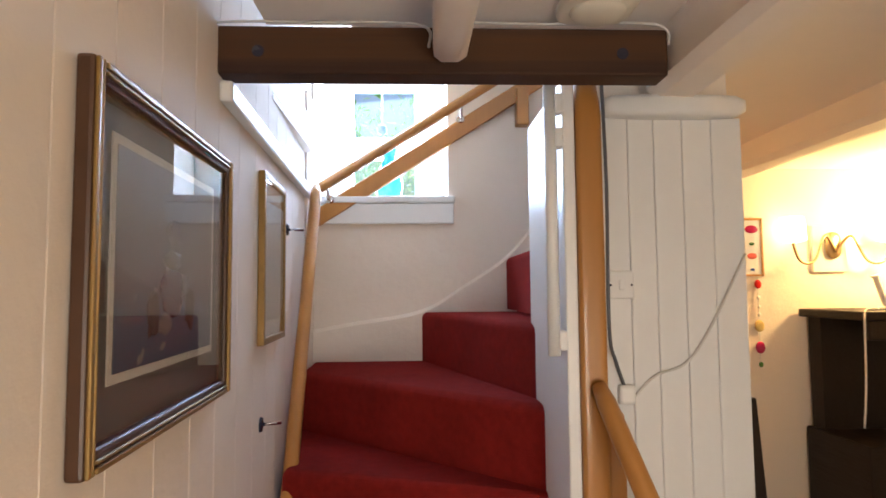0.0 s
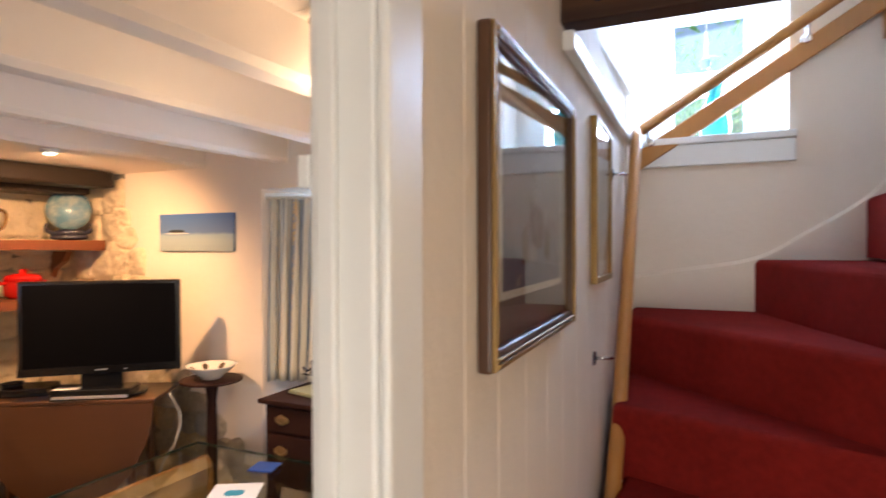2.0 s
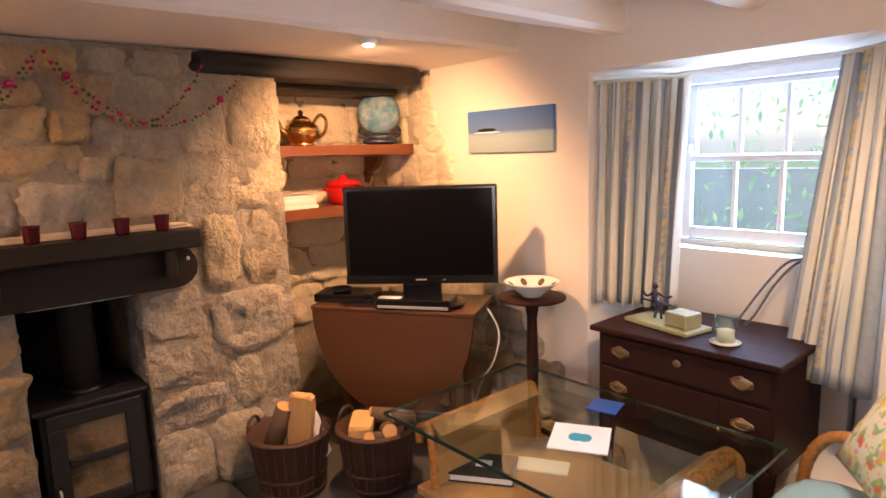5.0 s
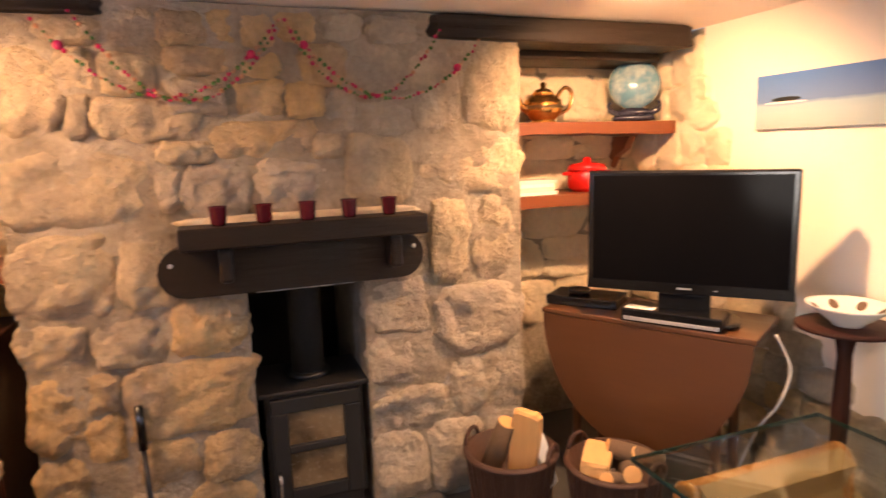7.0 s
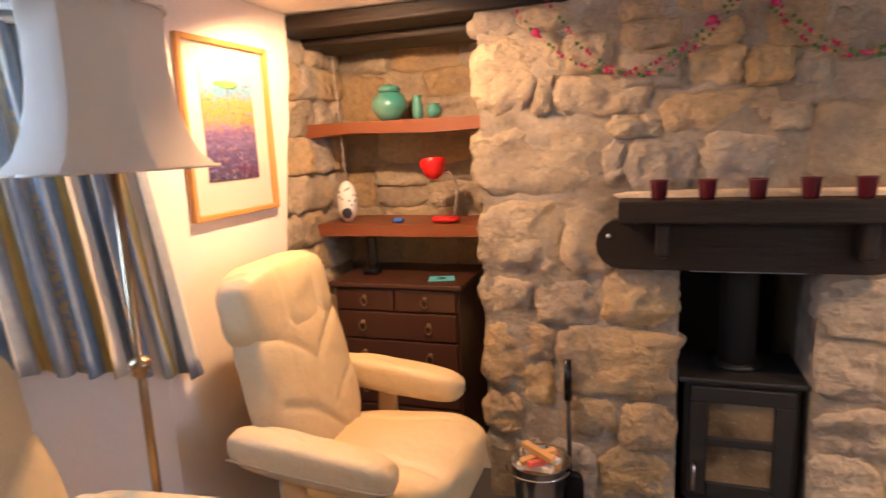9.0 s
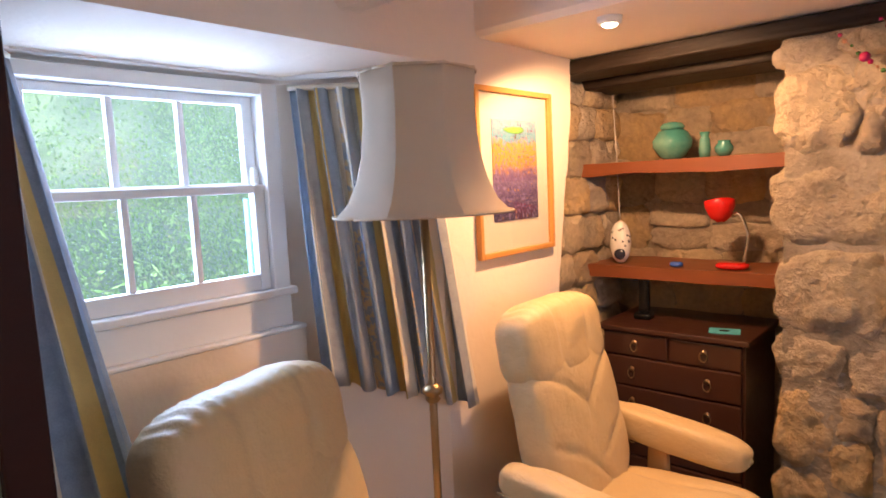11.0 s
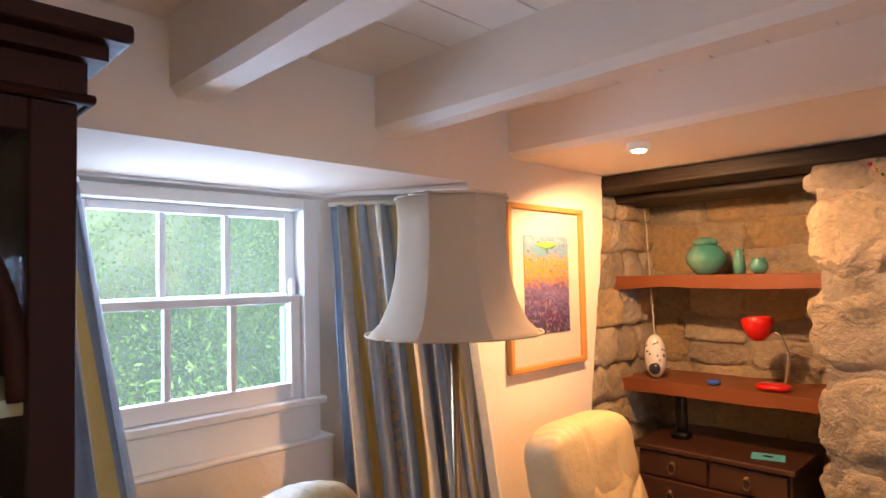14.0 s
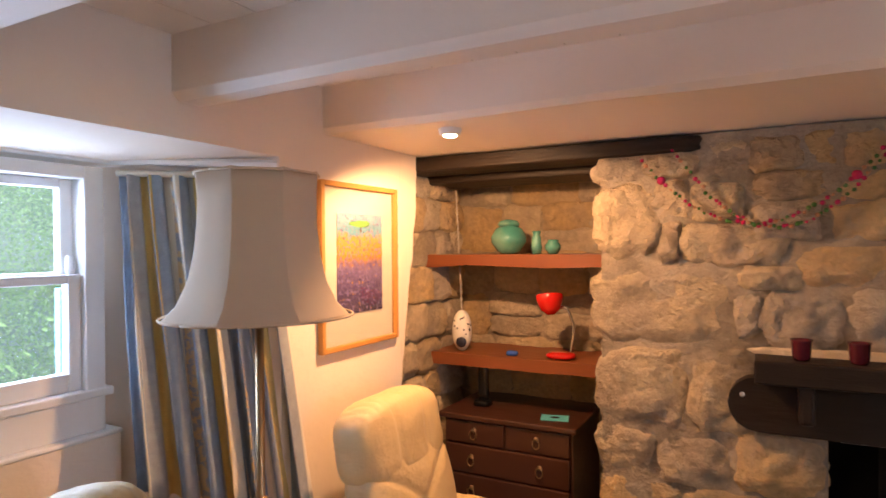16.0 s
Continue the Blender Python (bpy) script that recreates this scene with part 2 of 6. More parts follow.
BLUE_INK = material("blue_ink", (0.03, 0.30, 0.42), 0.6, vary=0.2, fine=0.1)
BLUE_CARD = material("blue_card", (0.03, 0.10, 0.45), 0.5, vary=0.1, fine=0.05)
AQUA_CARD = material("aqua_card", (0.10, 0.45, 0.55), 0.5, vary=0.1, fine=0.05)
BOOK_COVER = material("dark_book_cover", (0.015, 0.02, 0.022), 0.4, vary=0.1, fine=0.05)
CABLE_WHITE = material("painted_cable", (0.60, 0.58, 0.55), 0.5, fine=0.05)
CABLE_GREY = material("grey_cable", (0.10, 0.10, 0.11), 0.5, fine=0.05)
WAX = material("cream_wax", (0.80, 0.66, 0.42), 0.5, vary=0.04)
SOAPSTONE = material("pale_green_stone", (0.34, 0.33, 0.18), 0.4, vary=0.2, scale=10, fine=0.1)
LEAF = material("hedge_leaf", (0.16, 0.36, 0.08), 0.8, vary=0.35, scale=1.5, fine=0.3, island=0.5)
LEAF_PALE = material("pale_leaf", (0.27, 0.50, 0.14), 0.8, vary=0.35, scale=1.5, fine=0.3, island=0.5)
# Green paled in the colour itself, in place of haze over the garden.
HAZE_PAINTED_BANK = material("haze_painted_bank", (0.30, 0.46, 0.26), 0.95, vary=0.4, scale=1.2, fine=0.2, second=(0.16, 0.32, 0.12), second_scale=1.6)
GRASS = material("grass", (0.08, 0.15, 0.035), 0.9, vary=0.4, scale=3, bump=0.02, bump_scale=20, fine=0.3)
BLUE_PAINT = material("bright_blue_paint", (0.03, 0.32, 0.55), 0.4, vary=0.08, fine=0.03)
HALL_WHITE = material("white_boarding", (0.74, 0.74, 0.73), 0.45, vary=0.06, scale=3, bump=0.002, bump_scale=20, fine=0.03)
RENDER_WHITE = material("garden_wall", (0.35, 0.36, 0.33), 0.9, vary=0.2, scale=3, fine=0.1)
BULB = glow("lit_bulb", (1.0, 0.85, 0.6), 12.0)
LIT_SHADE = glow("lit_glass_shade", (1.0, 0.85, 0.5), 6.0)
BLUE_LED = glow("blue_indicator", (0.1, 0.2, 1.0), 3.0)


def painting(name, stops, wobble=0.12, detail=7.0, speckle=None, axis=2):
    """Paint in bands up the canvas, broken up by brush noise."""
    mat = bpy.data.materials.new(name)
    mat.use_nodes = True
    n, l = mat.node_tree.nodes, mat.node_tree.links
    tex, split = n.new("ShaderNodeTexCoord"), n.new("ShaderNodeSeparateXYZ")
    l.new(tex.outputs["Generated"], split.inputs[0])
    rough_noise = n.new("ShaderNodeTexNoise")
    rough_noise.inputs["Scale"].default_value, rough_noise.inputs["Detail"].default_value = detail, 6
    l.new(tex.outputs["Generated"], rough_noise.inputs["Vector"])
    add = n.new("ShaderNodeMath")
    add.operation = "MULTIPLY_ADD"
    l.new(rough_noise.outputs["Fac"], add.inputs[0])
    add.inputs[1].default_value = wobble
    off = n.new("ShaderNodeMath")
    off.inputs[1].default_value = -wobble / 2
    l.new(split.outputs[axis], off.inputs[0])
    l.new(off.outputs[0], add.inputs[2])
    ramp = n.new("ShaderNodeValToRGB")
    l.new(add.outputs[0], ramp.inputs[0])
    while len(ramp.color_ramp.elements) < len(stops):
        ramp.color_ramp.elements.new(0.5)
    for e, (at, c) in zip(ramp.color_ramp.elements, stops):
        e.position, e.color = at, (*c, 1)
    colour = ramp.outputs[0]
    for spots, tint, lim in speckle or ():
        dots, cut, mix = n.new("ShaderNodeTexNoise"), n.new("ShaderNodeMapRange"), n.new("ShaderNodeMix")
        dots.inputs["Scale"].default_value, dots.inputs["Detail"].default_value = spots, 2
        l.new(tex.outputs["Generated"], dots.inputs["Vector"])
        cut.inputs[1].default_value, cut.inputs[2].default_value = lim, lim + 0.04
        l.new(dots.outputs["Fac"], cut.inputs[0])
        mix.data_type = "RGBA"
        l.new(cut.outputs[0], mix.inputs[0])
        l.new(colour, mix.inputs[6])
        mix.inputs[7].default_value = (*tint, 1)
        colour = mix.outputs[2]
    b = n["Principled BSDF"]
    l.new(colour, b.inputs["Base Color"])
    b.inputs["Roughness"].default_value = 0.6
    return mat


SEA_PAINT = painting("seascape_paint", [(0, (0.30, 0.36, 0.36)), (0.3, (0.34, 0.42, 0.44)), (0.42, (0.30, 0.40, 0.46)), (0.48, (0.12, 0.20, 0.38)),
                                        (0.75, (0.09, 0.18, 0.40)), (1, (0.07, 0.17, 0.42))], 0.14, 3)
LAVENDER_PAINT = painting("lavender_field_paint", [(0, (0.03, 0.025, 0.07)), (0.2, (0.10, 0.06, 0.16)), (0.45, (0.20, 0.13, 0.28)), (0.56, (0.62, 0.30, 0.04)),
                                                   (0.75, (0.68, 0.36, 0.05)), (0.8, (0.12, 0.38, 0.55)), (1, (0.28, 0.50, 0.62))], 0.3, 9,
                          [(26, (0.30, 0.24, 0.46), 0.55), (18, (0.60, 0.30, 0.06), 0.64), (34, (0.05, 0.04, 0.12), 0.6)])
FLOWER_PAINT = painting("flower_print_paint", [(0, (0.75, 0.50, 0.10)), (0.3, (0.78, 0.62, 0.12)), (0.5, (0.62, 0.62, 0.22)), (0.62, (0.75, 0.30, 0.22)),
                                               (1, (0.78, 0.35, 0.28))], 0.35, 3, [(9, (0.75, 0.50, 0.42), 0.6)])
DARK_PRINT = painting("dark_print_paint", [(0, (0.07, 0.10, 0.14)), (0.2, (0.10, 0.12, 0.15)), (0.35, (0.20, 0.14, 0.12)), (0.7, (0.26, 0.23, 0.19)), (1, (0.34, 0.31, 0.27))], 0.4, 5,
                      [(8, (0.30, 0.26, 0.22), 0.64)])
LIGHT_PRINT = painting("pale_print_paint", [(0, (0.5, 0.42, 0.32)), (0.5, (0.42, 0.36, 0.30)), (1, (0.55, 0.5, 0.42))], 0.4, 5)
FLORAL_CLOTH = painting("floral_cushion_cloth", [(0, (0.80, 0.70, 0.42)), (0.5, (0.84, 0.78, 0.58)), (1, (0.82, 0.72, 0.40))], 0.3, 4,
                        [(9.5, (0.36, 0.50, 0.20), 0.56), (12.0, (0.80, 0.62, 0.12), 0.56), (10.0, (0.82, 0.16, 0.09), 0.60), (13.0, (0.82, 0.42, 0.08), 0.62), (11.2, (0.80, 0.42, 0.44), 0.60)])

# ---- building tools ----
def bm_box(bm, x0, x1, y0, y1, z0, z1, bevel=0.0, segments=2):
    m = Matrix.LocRotScale(((x0 + x1) / 2, (y0 + y1) / 2, (z0 + z1) / 2), None, (abs(x1 - x0), abs(y1 - y0), abs(z1 - z0)))
    made = bmesh.ops.create_cube(bm, size=1, matrix=m)["verts"]
    if bevel:
        edges = list({e for v in made for e in v.link_edges})
        bmesh.ops.bevel(bm, geom=edges, offset=bevel, segments=segments, affect="EDGES", profile=0.5)
    return bm


def box(*sides, bevel=0.0, segments=2):
    return bm_box(bmesh.new(), *sides, bevel=bevel, segments=segments)


def link(name, bm, mat, smooth=False):
    mesh = bpy.data.meshes.new(name)
    bmesh.ops.recalc_face_normals(bm, faces=bm.faces)
    bm.to_mesh(mesh)
    bm.free()
    for p in mesh.polygons:
        p.use_smooth = smooth
    for one in mat if isinstance(mat, (list, tuple)) else [mat]:
        mesh.materials.append(one)
    return new(name, mesh)


def part(name, bm, mat, parent, label="", smooth=False):
    ob = link(name, bm, mat, smooth)
    ob.parent = parent
    return tagged(ob, label)


def thing(name, label, category, m=None, group=""):
    ob = new(name)
    ob.empty_display_size = 0.1
    if m is not None:
        ob.matrix_world = m
    return tagged(ob, label, category, group)


def structure(name, bm, mat, label="", smooth=False):
    return tagged(link(name, bm, mat, smooth), label, kind="structure")


def superbox(bm, centre, size, power=4.0, cuts=5, rot=None, rough=0.0, seed=0.0):
    """A rounded, cushion-like box."""
    half = Vector(size) / 2
    turn = rot or Matrix.Identity(3)
    made = {}
    def vert(p):
        key = tuple(round(c, 5) for c in p)
        if key not in made:
            length = sum(abs(c) ** power for c in p) ** (1 / power)
            q = Vector(p) / length
            if rough:
                q = q * (1 + rough * noise.noise(Vector(p) * 1.7 + Vector((seed, seed * 2, seed * 3))))
            q = Vector((q.x * half.x, q.y * half.y, q.z * half.z))
            made[key] = bm.verts.new(Vector(centre) + turn @ q)
        return made[key]
    n = cuts
    for axis in range(3):
        for side in (-1, 1):
            for i in range(n):
                for j in range(n):
                    quad = []
                    for a, b in ((i, j), (i + 1, j), (i + 1, j + 1), (i, j + 1)):
                        p = [0, 0, 0]
                        p[axis], p[(axis + 1) % 3], p[(axis + 2) % 3] = side, 2 * a / n - 1, 2 * b / n - 1
                        quad.append(vert(p))
                    bm.faces.new(quad if side > 0 else quad[::-1])
    return bm


def lathe(bm, profile, centre=(0, 0, 0), segments=24, sx=1.0, sy=1.0):
    """A turned shape: profile of (radius, height) from the foot up."""
    rings = []
    c = Vector(centre)
    for r, z in profile:
        rings.append([bm.verts.new(c + Vector((r * sx * math.cos(2 * math.pi * k / segments), r * sy * math.sin(2 * math.pi * k / segments), z))) for k in range(segments)])
    for lower, upper in zip(rings, rings[1:]):
        for k in range(segments):
            bm.faces.new((lower[k], lower[(k + 1) % segments], upper[(k + 1) % segments], upper[k]))
    bm.faces.new(rings[0][::-1])
    bm.faces.new(rings[-1])
    return bm


def tube(bm, points, radius, sides=8):
    """A round bar along points."""
    pts = [Vector(p) for p in points]
    rings = []
    for k, p in enumerate(pts):
        d = (pts[min(k + 1, len(pts) - 1)] - pts[max(k - 1, 0)]).normalized()
        a = d.orthogonal().normalized() if k == 0 else (rings_a - d * rings_a.dot(d)).normalized()
        rings_a = a
        b = d.cross(a)
        r = radius[k] if isinstance(radius, (list, tuple)) else radius
        rings.append([bm.verts.new(p + (a * math.cos(2 * math.pi * s / sides) + b * math.sin(2 * math.pi * s / sides)) * r) for s in range(sides)])
    for lower, upper in zip(rings, rings[1:]):
        for s in range(sides):
            bm.faces.new((lower[s], lower[(s + 1) % sides], upper[(s + 1) % sides], upper[s]))
    bm.faces.new(rings[0][::-1])
    bm.faces.new(rings[-1])
    return bm


def curve_points(points, steps=6):
    """A smooth line through points."""
    pts = [Vector(p) for p in points]
    out = []
    for k in range(len(pts) - 1):
        p0, p1, p2, p3 = pts[max(k - 1, 0)], pts[k], pts[k + 1], pts[min(k + 2, len(pts) - 1)]
        for s in range(steps):
            u = s / steps
            out.append(0.5 * (2 * p1 + (p2 - p0) * u + (2 * p0 - 5 * p1 + 4 * p2 - p3) * u * u + (3 * p1 - p0 - 3 * p2 + p3) * u ** 3))
    return out + [pts[-1]]


def moved(bm, m):
    bmesh.ops.transform(bm, matrix=m, verts=bm.verts)
    return bm


def prism(bm, outline, z0, z1):
    """An outline of (x, y) drawn up from z0 to z1."""
    low = [bm.verts.new((x, y, z0)) for x, y in outline]
    high = [bm.verts.new((x, y, z1)) for x, y in outline]
    bm.faces.new(low[::-1])
    bm.faces.new(high)
    for k in range(len(low)):
        bm.faces.new((low[k], low[(k + 1) % len(low)], high[(k + 1) % len(low)], high[k]))
    return bm

# ---- the large structure ----
SOUTH, NORTH, CEIL, SOFFIT, FACE = -1.10, 2.32, 2.05, 1.898, -3.365
structure("ground", box(-80, 80, -80, 80, -0.5, -0.2), GRASS, "rough green grass outside")
structure("floor", box(-4.3, 3.4, -1.75, 3.2, -0.19, 0.0), SLATE, "dark slate floor")


def wall_with_openings(name, axis, a0, a1, b0, b1, z0, z1, holes, mat, label):
    """A wall along an axis, from a0 to a1, with openings of (start, end, sill, head) in order."""
    bm = bmesh.new()

    def put(p0, p1, q0, q1):
        if p1 - p0 > 1e-4 and q1 - q0 > 1e-4:
            bm_box(bm, p0, p1, b0, b1, q0, q1) if axis == "x" else bm_box(bm, b0, b1, p0, p1, q0, q1)

    at = a0
    for h0, h1, low, high in holes:
        put(at, h0, z0, z1)
        put(h0, h1, z0, low)
        put(h0, h1, high, z1)
        at = h1
    put(at, a1, z0, z1)
    return structure(name, bm, mat, label)


def splayed_wall(name, x0, x1, face, back, hole, win, label):
    """A thick wall whose window recess narrows from hole to win, each (x0, x1, sill, head)."""
    bm = bmesh.new()
    s = 1 if back > face else -1
    mid = back - s * 0.10
    for p0, p1, q0, q1 in ((x0, hole[0], 0, 2.3), (hole[1], x1, 0, 2.3), (hole[0], hole[1], 0, hole[2]), (hole[0], hole[1], hole[3], 2.3)):
        bm_box(bm, p0, p1, *sorted((face, back)), q0, q1)
    front = [(hole[0], face, hole[2]), (hole[1], face, hole[2]), (hole[1], face, hole[3]), (hole[0], face, hole[3])]
    rear = [(win[0], mid, win[2]), (win[1], mid, win[2]), (win[1], mid, win[3]), (win[0], mid, win[3])]
    far = [(win[0], back, win[2]), (win[1], back, win[2]), (win[1], back, win[3]), (win[0], back, win[3])]
    out = [(hole[0], back, hole[2]), (hole[1], back, hole[2]), (hole[1], back, hole[3]), (hole[0], back, hole[3])]
    rings = [[bm.verts.new(p) for p in ring] for ring in (front, rear, far, out)]
    for a, b in zip(rings, rings[1:]):
        for k in range(4):
            bm.faces.new((a[k], a[(k + 1) % 4], b[(k + 1) % 4], b[k]))
    return structure(name, bm, PLASTER, label)


splayed_wall("wall_south", -3.185, 3.3, SOUTH, -1.66, (-2.52, -1.20, 0.30, 1.80), (-2.21, -1.47, 0.32, 1.76), "rough white plaster wall with a deep window recess")
splayed_wall("wall_north", FACE, -0.50, NORTH, 2.84, (-2.33, -1.235, 0.30, 1.765), (-2.14, -1.40, 0.32, 1.74), "rough white plaster wall with a deep window recess")
structure("wall_alcove_south", box(-4.10, -3.188, -1.60, -1.22, 0, 1.9), MORTAR, "mortared stone side of the alcove")
bm = bmesh.new()
# ragged plaster where the south wall meets the stone of the alcove
edge = [(-3.315 + 0.17 * max(0, 1.76 - z) + 0.022 * noise.noise(Vector((z * 7, 3, 0))) + 0.012 * noise.noise(Vector((z * 19, 5, 0))), z) for z in np.linspace(1.9, 0.72, 34)]
ring = [(min(x, -3.188), z) for x, z in edge] + [(-3.186, 0.70), (-3.186, 1.9)]
front = [bm.verts.new((x, SOUTH, z)) for x, z in ring]
rear = [bm.verts.new((x - 0.02, SOUTH - 0.117, z)) for x, z in ring]
bm.faces.new(front)
bm.faces.new(rear[::-1])
for k in range(len(front)):
    bm.faces.new((front[k], front[(k + 1) % len(front)], rear[(k + 1) % len(front)], rear[k]))
structure("plaster_edge", bm, PLASTER, "ragged plaster edge beside the stone alcove")
structure("wall_alcove_north", box(-4.10, FACE - 0.002, 2.34, 2.80, 0, 1.9), MORTAR, "mortared stone side of the alcove")
fire_wall = structure("wall_west", box(-4.4, -4.1, -1.75, 2.9, 0, 2.3), MORTAR, "rough granite fireplace wall")

# the chimney breast, with its opening, and the alcoves' backs
bm = bmesh.new()
for y0, y1, z0, z1 in ((-0.35, 0.33, 0, 1.9), (0.745, 1.39, 0, 1.9), (0.33, 0.745, 0.96, 1.9)):
    bm_box(bm, -4.1, FACE, y0, y1, z0, z1)
breast = structure("chimney_breast", bm, MORTAR, "granite chimney breast of big rounded stones")
structure("alcove_back_south", box(-4.1, -3.90, -1.22, -0.35, 0, 1.9), MORTAR, "mortared alcove back")
structure("alcove_back_north", box(-4.1, -3.86, 1.39, 2.34, 0, 1.9), MORTAR, "mortared alcove back")
structure("fire_recess", box(-4.1, -4.0, 0.33, 0.745, 0, 0.96), SOOT_AND_SHADE, "sooted back of the fire recess")

# ceiling boards, beams and the bulkhead over the hearth
bm = bmesh.new()
bm_box(bm, -4.4, -0.475, -1.75, 2.40, CEIL + 0.02, CEIL + 0.12)
y = SOUTH
while y < NORTH:
    y1 = min(y + random.uniform(0.125, 0.145), NORTH)
    bm_box(bm, -2.72, -0.475, y + 0.0022, y1 - 0.0022, CEIL, CEIL + 0.019)
    y = y1
structure("ceiling", bm, CEILING_PAINT, "white painted board ceiling")


def rough_beam(name, x0, x1, z0, z1, mat=CEILING_PAINT, y0=SOUTH, y1=NORTH, label="white painted rough ceiling beam"):
    bm = bmesh.new()
    n = 24
    rings = []
    for k in range(n + 1):
        y = y0 + (y1 - y0) * k / n
        w = [0.006 * noise.noise(Vector((x0 * 9, y * 2.3, c * 5.0))) for c in range(8)]
        c = 0.018
        ring = [(x0 + w[0], z1), (x0 + w[1], z0 + c), (x0 + c + w[2], z0 + w[3]), (x1 - c + w[4], z0 + w[5]), (x1 + w[6], z0 + c), (x1 + w[7], z1)]
        rings.append([bm.verts.new((px, y, pz)) for px, pz in ring])
    for a, b in zip(rings, rings[1:]):
        for k in range(5):
            bm.faces.new((a[k], a[k + 1], b[k + 1], b[k]))
    bm.faces.new(rings[0])
    bm.faces.new(rings[-1][::-1])
    return structure(name, bm, mat, label, smooth=False)


for n_beam, x in enumerate((-2.26, -1.72, -1.22, -0.68)):
    rough_beam("beam_%d" % (n_beam + 1), x, x + 0.105, 1.892, CEIL + 0.004)
rough_beam("bulkhead", -4.1, -2.72, SOFFIT, CEIL + 0.03, label="white plaster soffit over the hearth")

# partition between the living room and the stair, set a little askew
ASKEW = Matrix.Translation((-0.424, 0.57, 0)) @ Matrix.Rotation(radians(2.79), 4, "Z")


def askew(*sides, bevel=0.0):
    return moved(box(*sides, bevel=bevel), ASKEW)


partition = structure("wall_partition", askew(-0.06, -0.008, -0.235, 2.3, 0, 3.3), PLASTER, "white painted board partition wall by the stairs")
y = -0.19
while y < 2.29:
    y1 = min(2.3, y + random.Random(round(y * 100)).uniform(0.125, 0.165))
    part("board", askew(-0.0078, 0, y + 0.0011, y1 - 0.0011, 0, 3.3, bevel=0.0007), PLASTER, partition)
    y = y1
structure("wall_partition_south", askew(-0.06, 0, -1.9, -1.20, 0, 2.75), PLASTER, "white plaster partition wall")
structure("wall_over_door", askew(-0.06, 0, -1.20, -0.235, 2.0, 2.75), PLASTER, "white plaster over the doorway")
frame_1 = structure("door_frame", askew(-0.062, 0.004, -0.262, -0.237, 0, 2.0, bevel=0.004), WHITE_GLOSS, "white painted door lining")
part("stop", askew(-0.05, -0.03, -0.272, -0.263, 0, 2.0, bevel=0.003), WHITE_GLOSS, frame_1)
part("trim", askew(0.005, 0.017, -0.262, -0.192, 0, 2.0, bevel=0.004), WHITE_GLOSS, frame_1)
part("keep", askew(-0.075, -0.0625, -0.262, -0.24, 1.53, 1.56, bevel=0.002), WHITE_GLOSS, frame_1)
structure("trim", askew(0.001, 0.028, 0.53, 1.86, 1.872, 1.915, bevel=0.007), WHITE_GLOSS, "white moulded picture rail")

# the stair hall is set out from its own origin, a little larger than the living room's grid
HALL = Matrix.Translation((-0.07, -0.06, 1.508)) @ Matrix.Scale(1.076, 4) @ Matrix.Translation((0.078, 0.072, -1.497))


def set_out(before):
    for ob in scene.objects:
        if ob not in before and ob.parent is None:
            ob.matrix_basis = HALL @ ob.matrix_basis


# dining room shell
structure("wall_dining_back", box(0.70, 3.3, 2.6, 2.75, 0, 2.3), PLASTER, "white plaster dining room wall")
structure("wall_east", box(3.2, 3.4, -1.75, 2.75, 0, 2.3), PLASTER, "white plaster wall")
structure("ceiling_dining", box(0.60, 3.4, -1.75, 2.75, 2.04, 2.15), CEILING_PAINT, "white painted dining room ceiling")
rough_beam("beam_dining", 1.15, 1.27, 1.95, 2.045)

# stair hall shell
before = set(scene.objects)
BACK = 2.31
wall_with_openings("wall_stair_back", "x", -0.60, 0.60, BACK, 2.75, 0, 3.3, [(-0.485, 0.045, 1.83, 2.62)], PLASTER, "white plaster stair wall with a small window")
structure("wall_stair_east", box(0.60, 0.68, 1.5, 2.75, 0, 3.3), PLASTER, "white plaster wall")
structure("ceiling_stair", box(-0.62, 0.9, 1.06, 2.75, 3.2, 3.3), CEILING_PAINT, "white plaster ceiling")
structure("ceiling_hall", box(-0.36, 0.62, -1.55, 1.06, 2.0, 2.12), CEILING_PAINT, "white painted hall ceiling")
structure("ceiling_trim", box(-0.2, 0.9, 1.06, 1.12, 2.0, 3.2), PLASTER, "white plaster over the stair opening")
rough_beam("beam_hall", 0.40, 0.50, 1.885, 2.004, y0=-1.1, y1=1.14)
bm = superbox(bmesh.new(), (-0.02, 0.45, 1.95), (0.062, 1.08, 0.13), 10, 4)
structure("beam_end", bm, CEILING_PAINT, "white painted rounded beam end", smooth=True)

# white boarded cheek of the stairs
boards = structure("panelling", box(0.303, 0.60, 1.165, 1.20, 0, 1.85), HALL_WHITE, "white painted board panelling")
x = 0.303
for w in (0.055, 0.055, 0.06, 0.062, 0.065):
    part("board", box(x + 0.0003, x + w - 0.0003, 1.152, 1.164, 0, 1.85, bevel=0.003), HALL_WHITE, boards)
    x += w
part("cornice", superbox(bmesh.new(), (0.45, 1.14, 1.868), (0.30, 0.05, 0.045), 6, 4), HALL_WHITE, boards, smooth=True)
structure("wall_stair_cheek", box(0.303, 0.60, 1.205, 1.5, 0, 3.2), PLASTER, "white plaster stair wall")
structure("stair_string", box(0.215, 0.24, 1.12, 1.50, 0, 1.92, bevel=0.004), WHITE_GLOSS, "white painted stair lining")

# carpeted stairs that wind to the east
NEWEL = Vector((0.262, 1.30))
stairs = structure("stairs", box(-0.44, 0.25, 0.30, 0.34, 0, 0.02), CARPET, "steep red carpeted winding stairs")
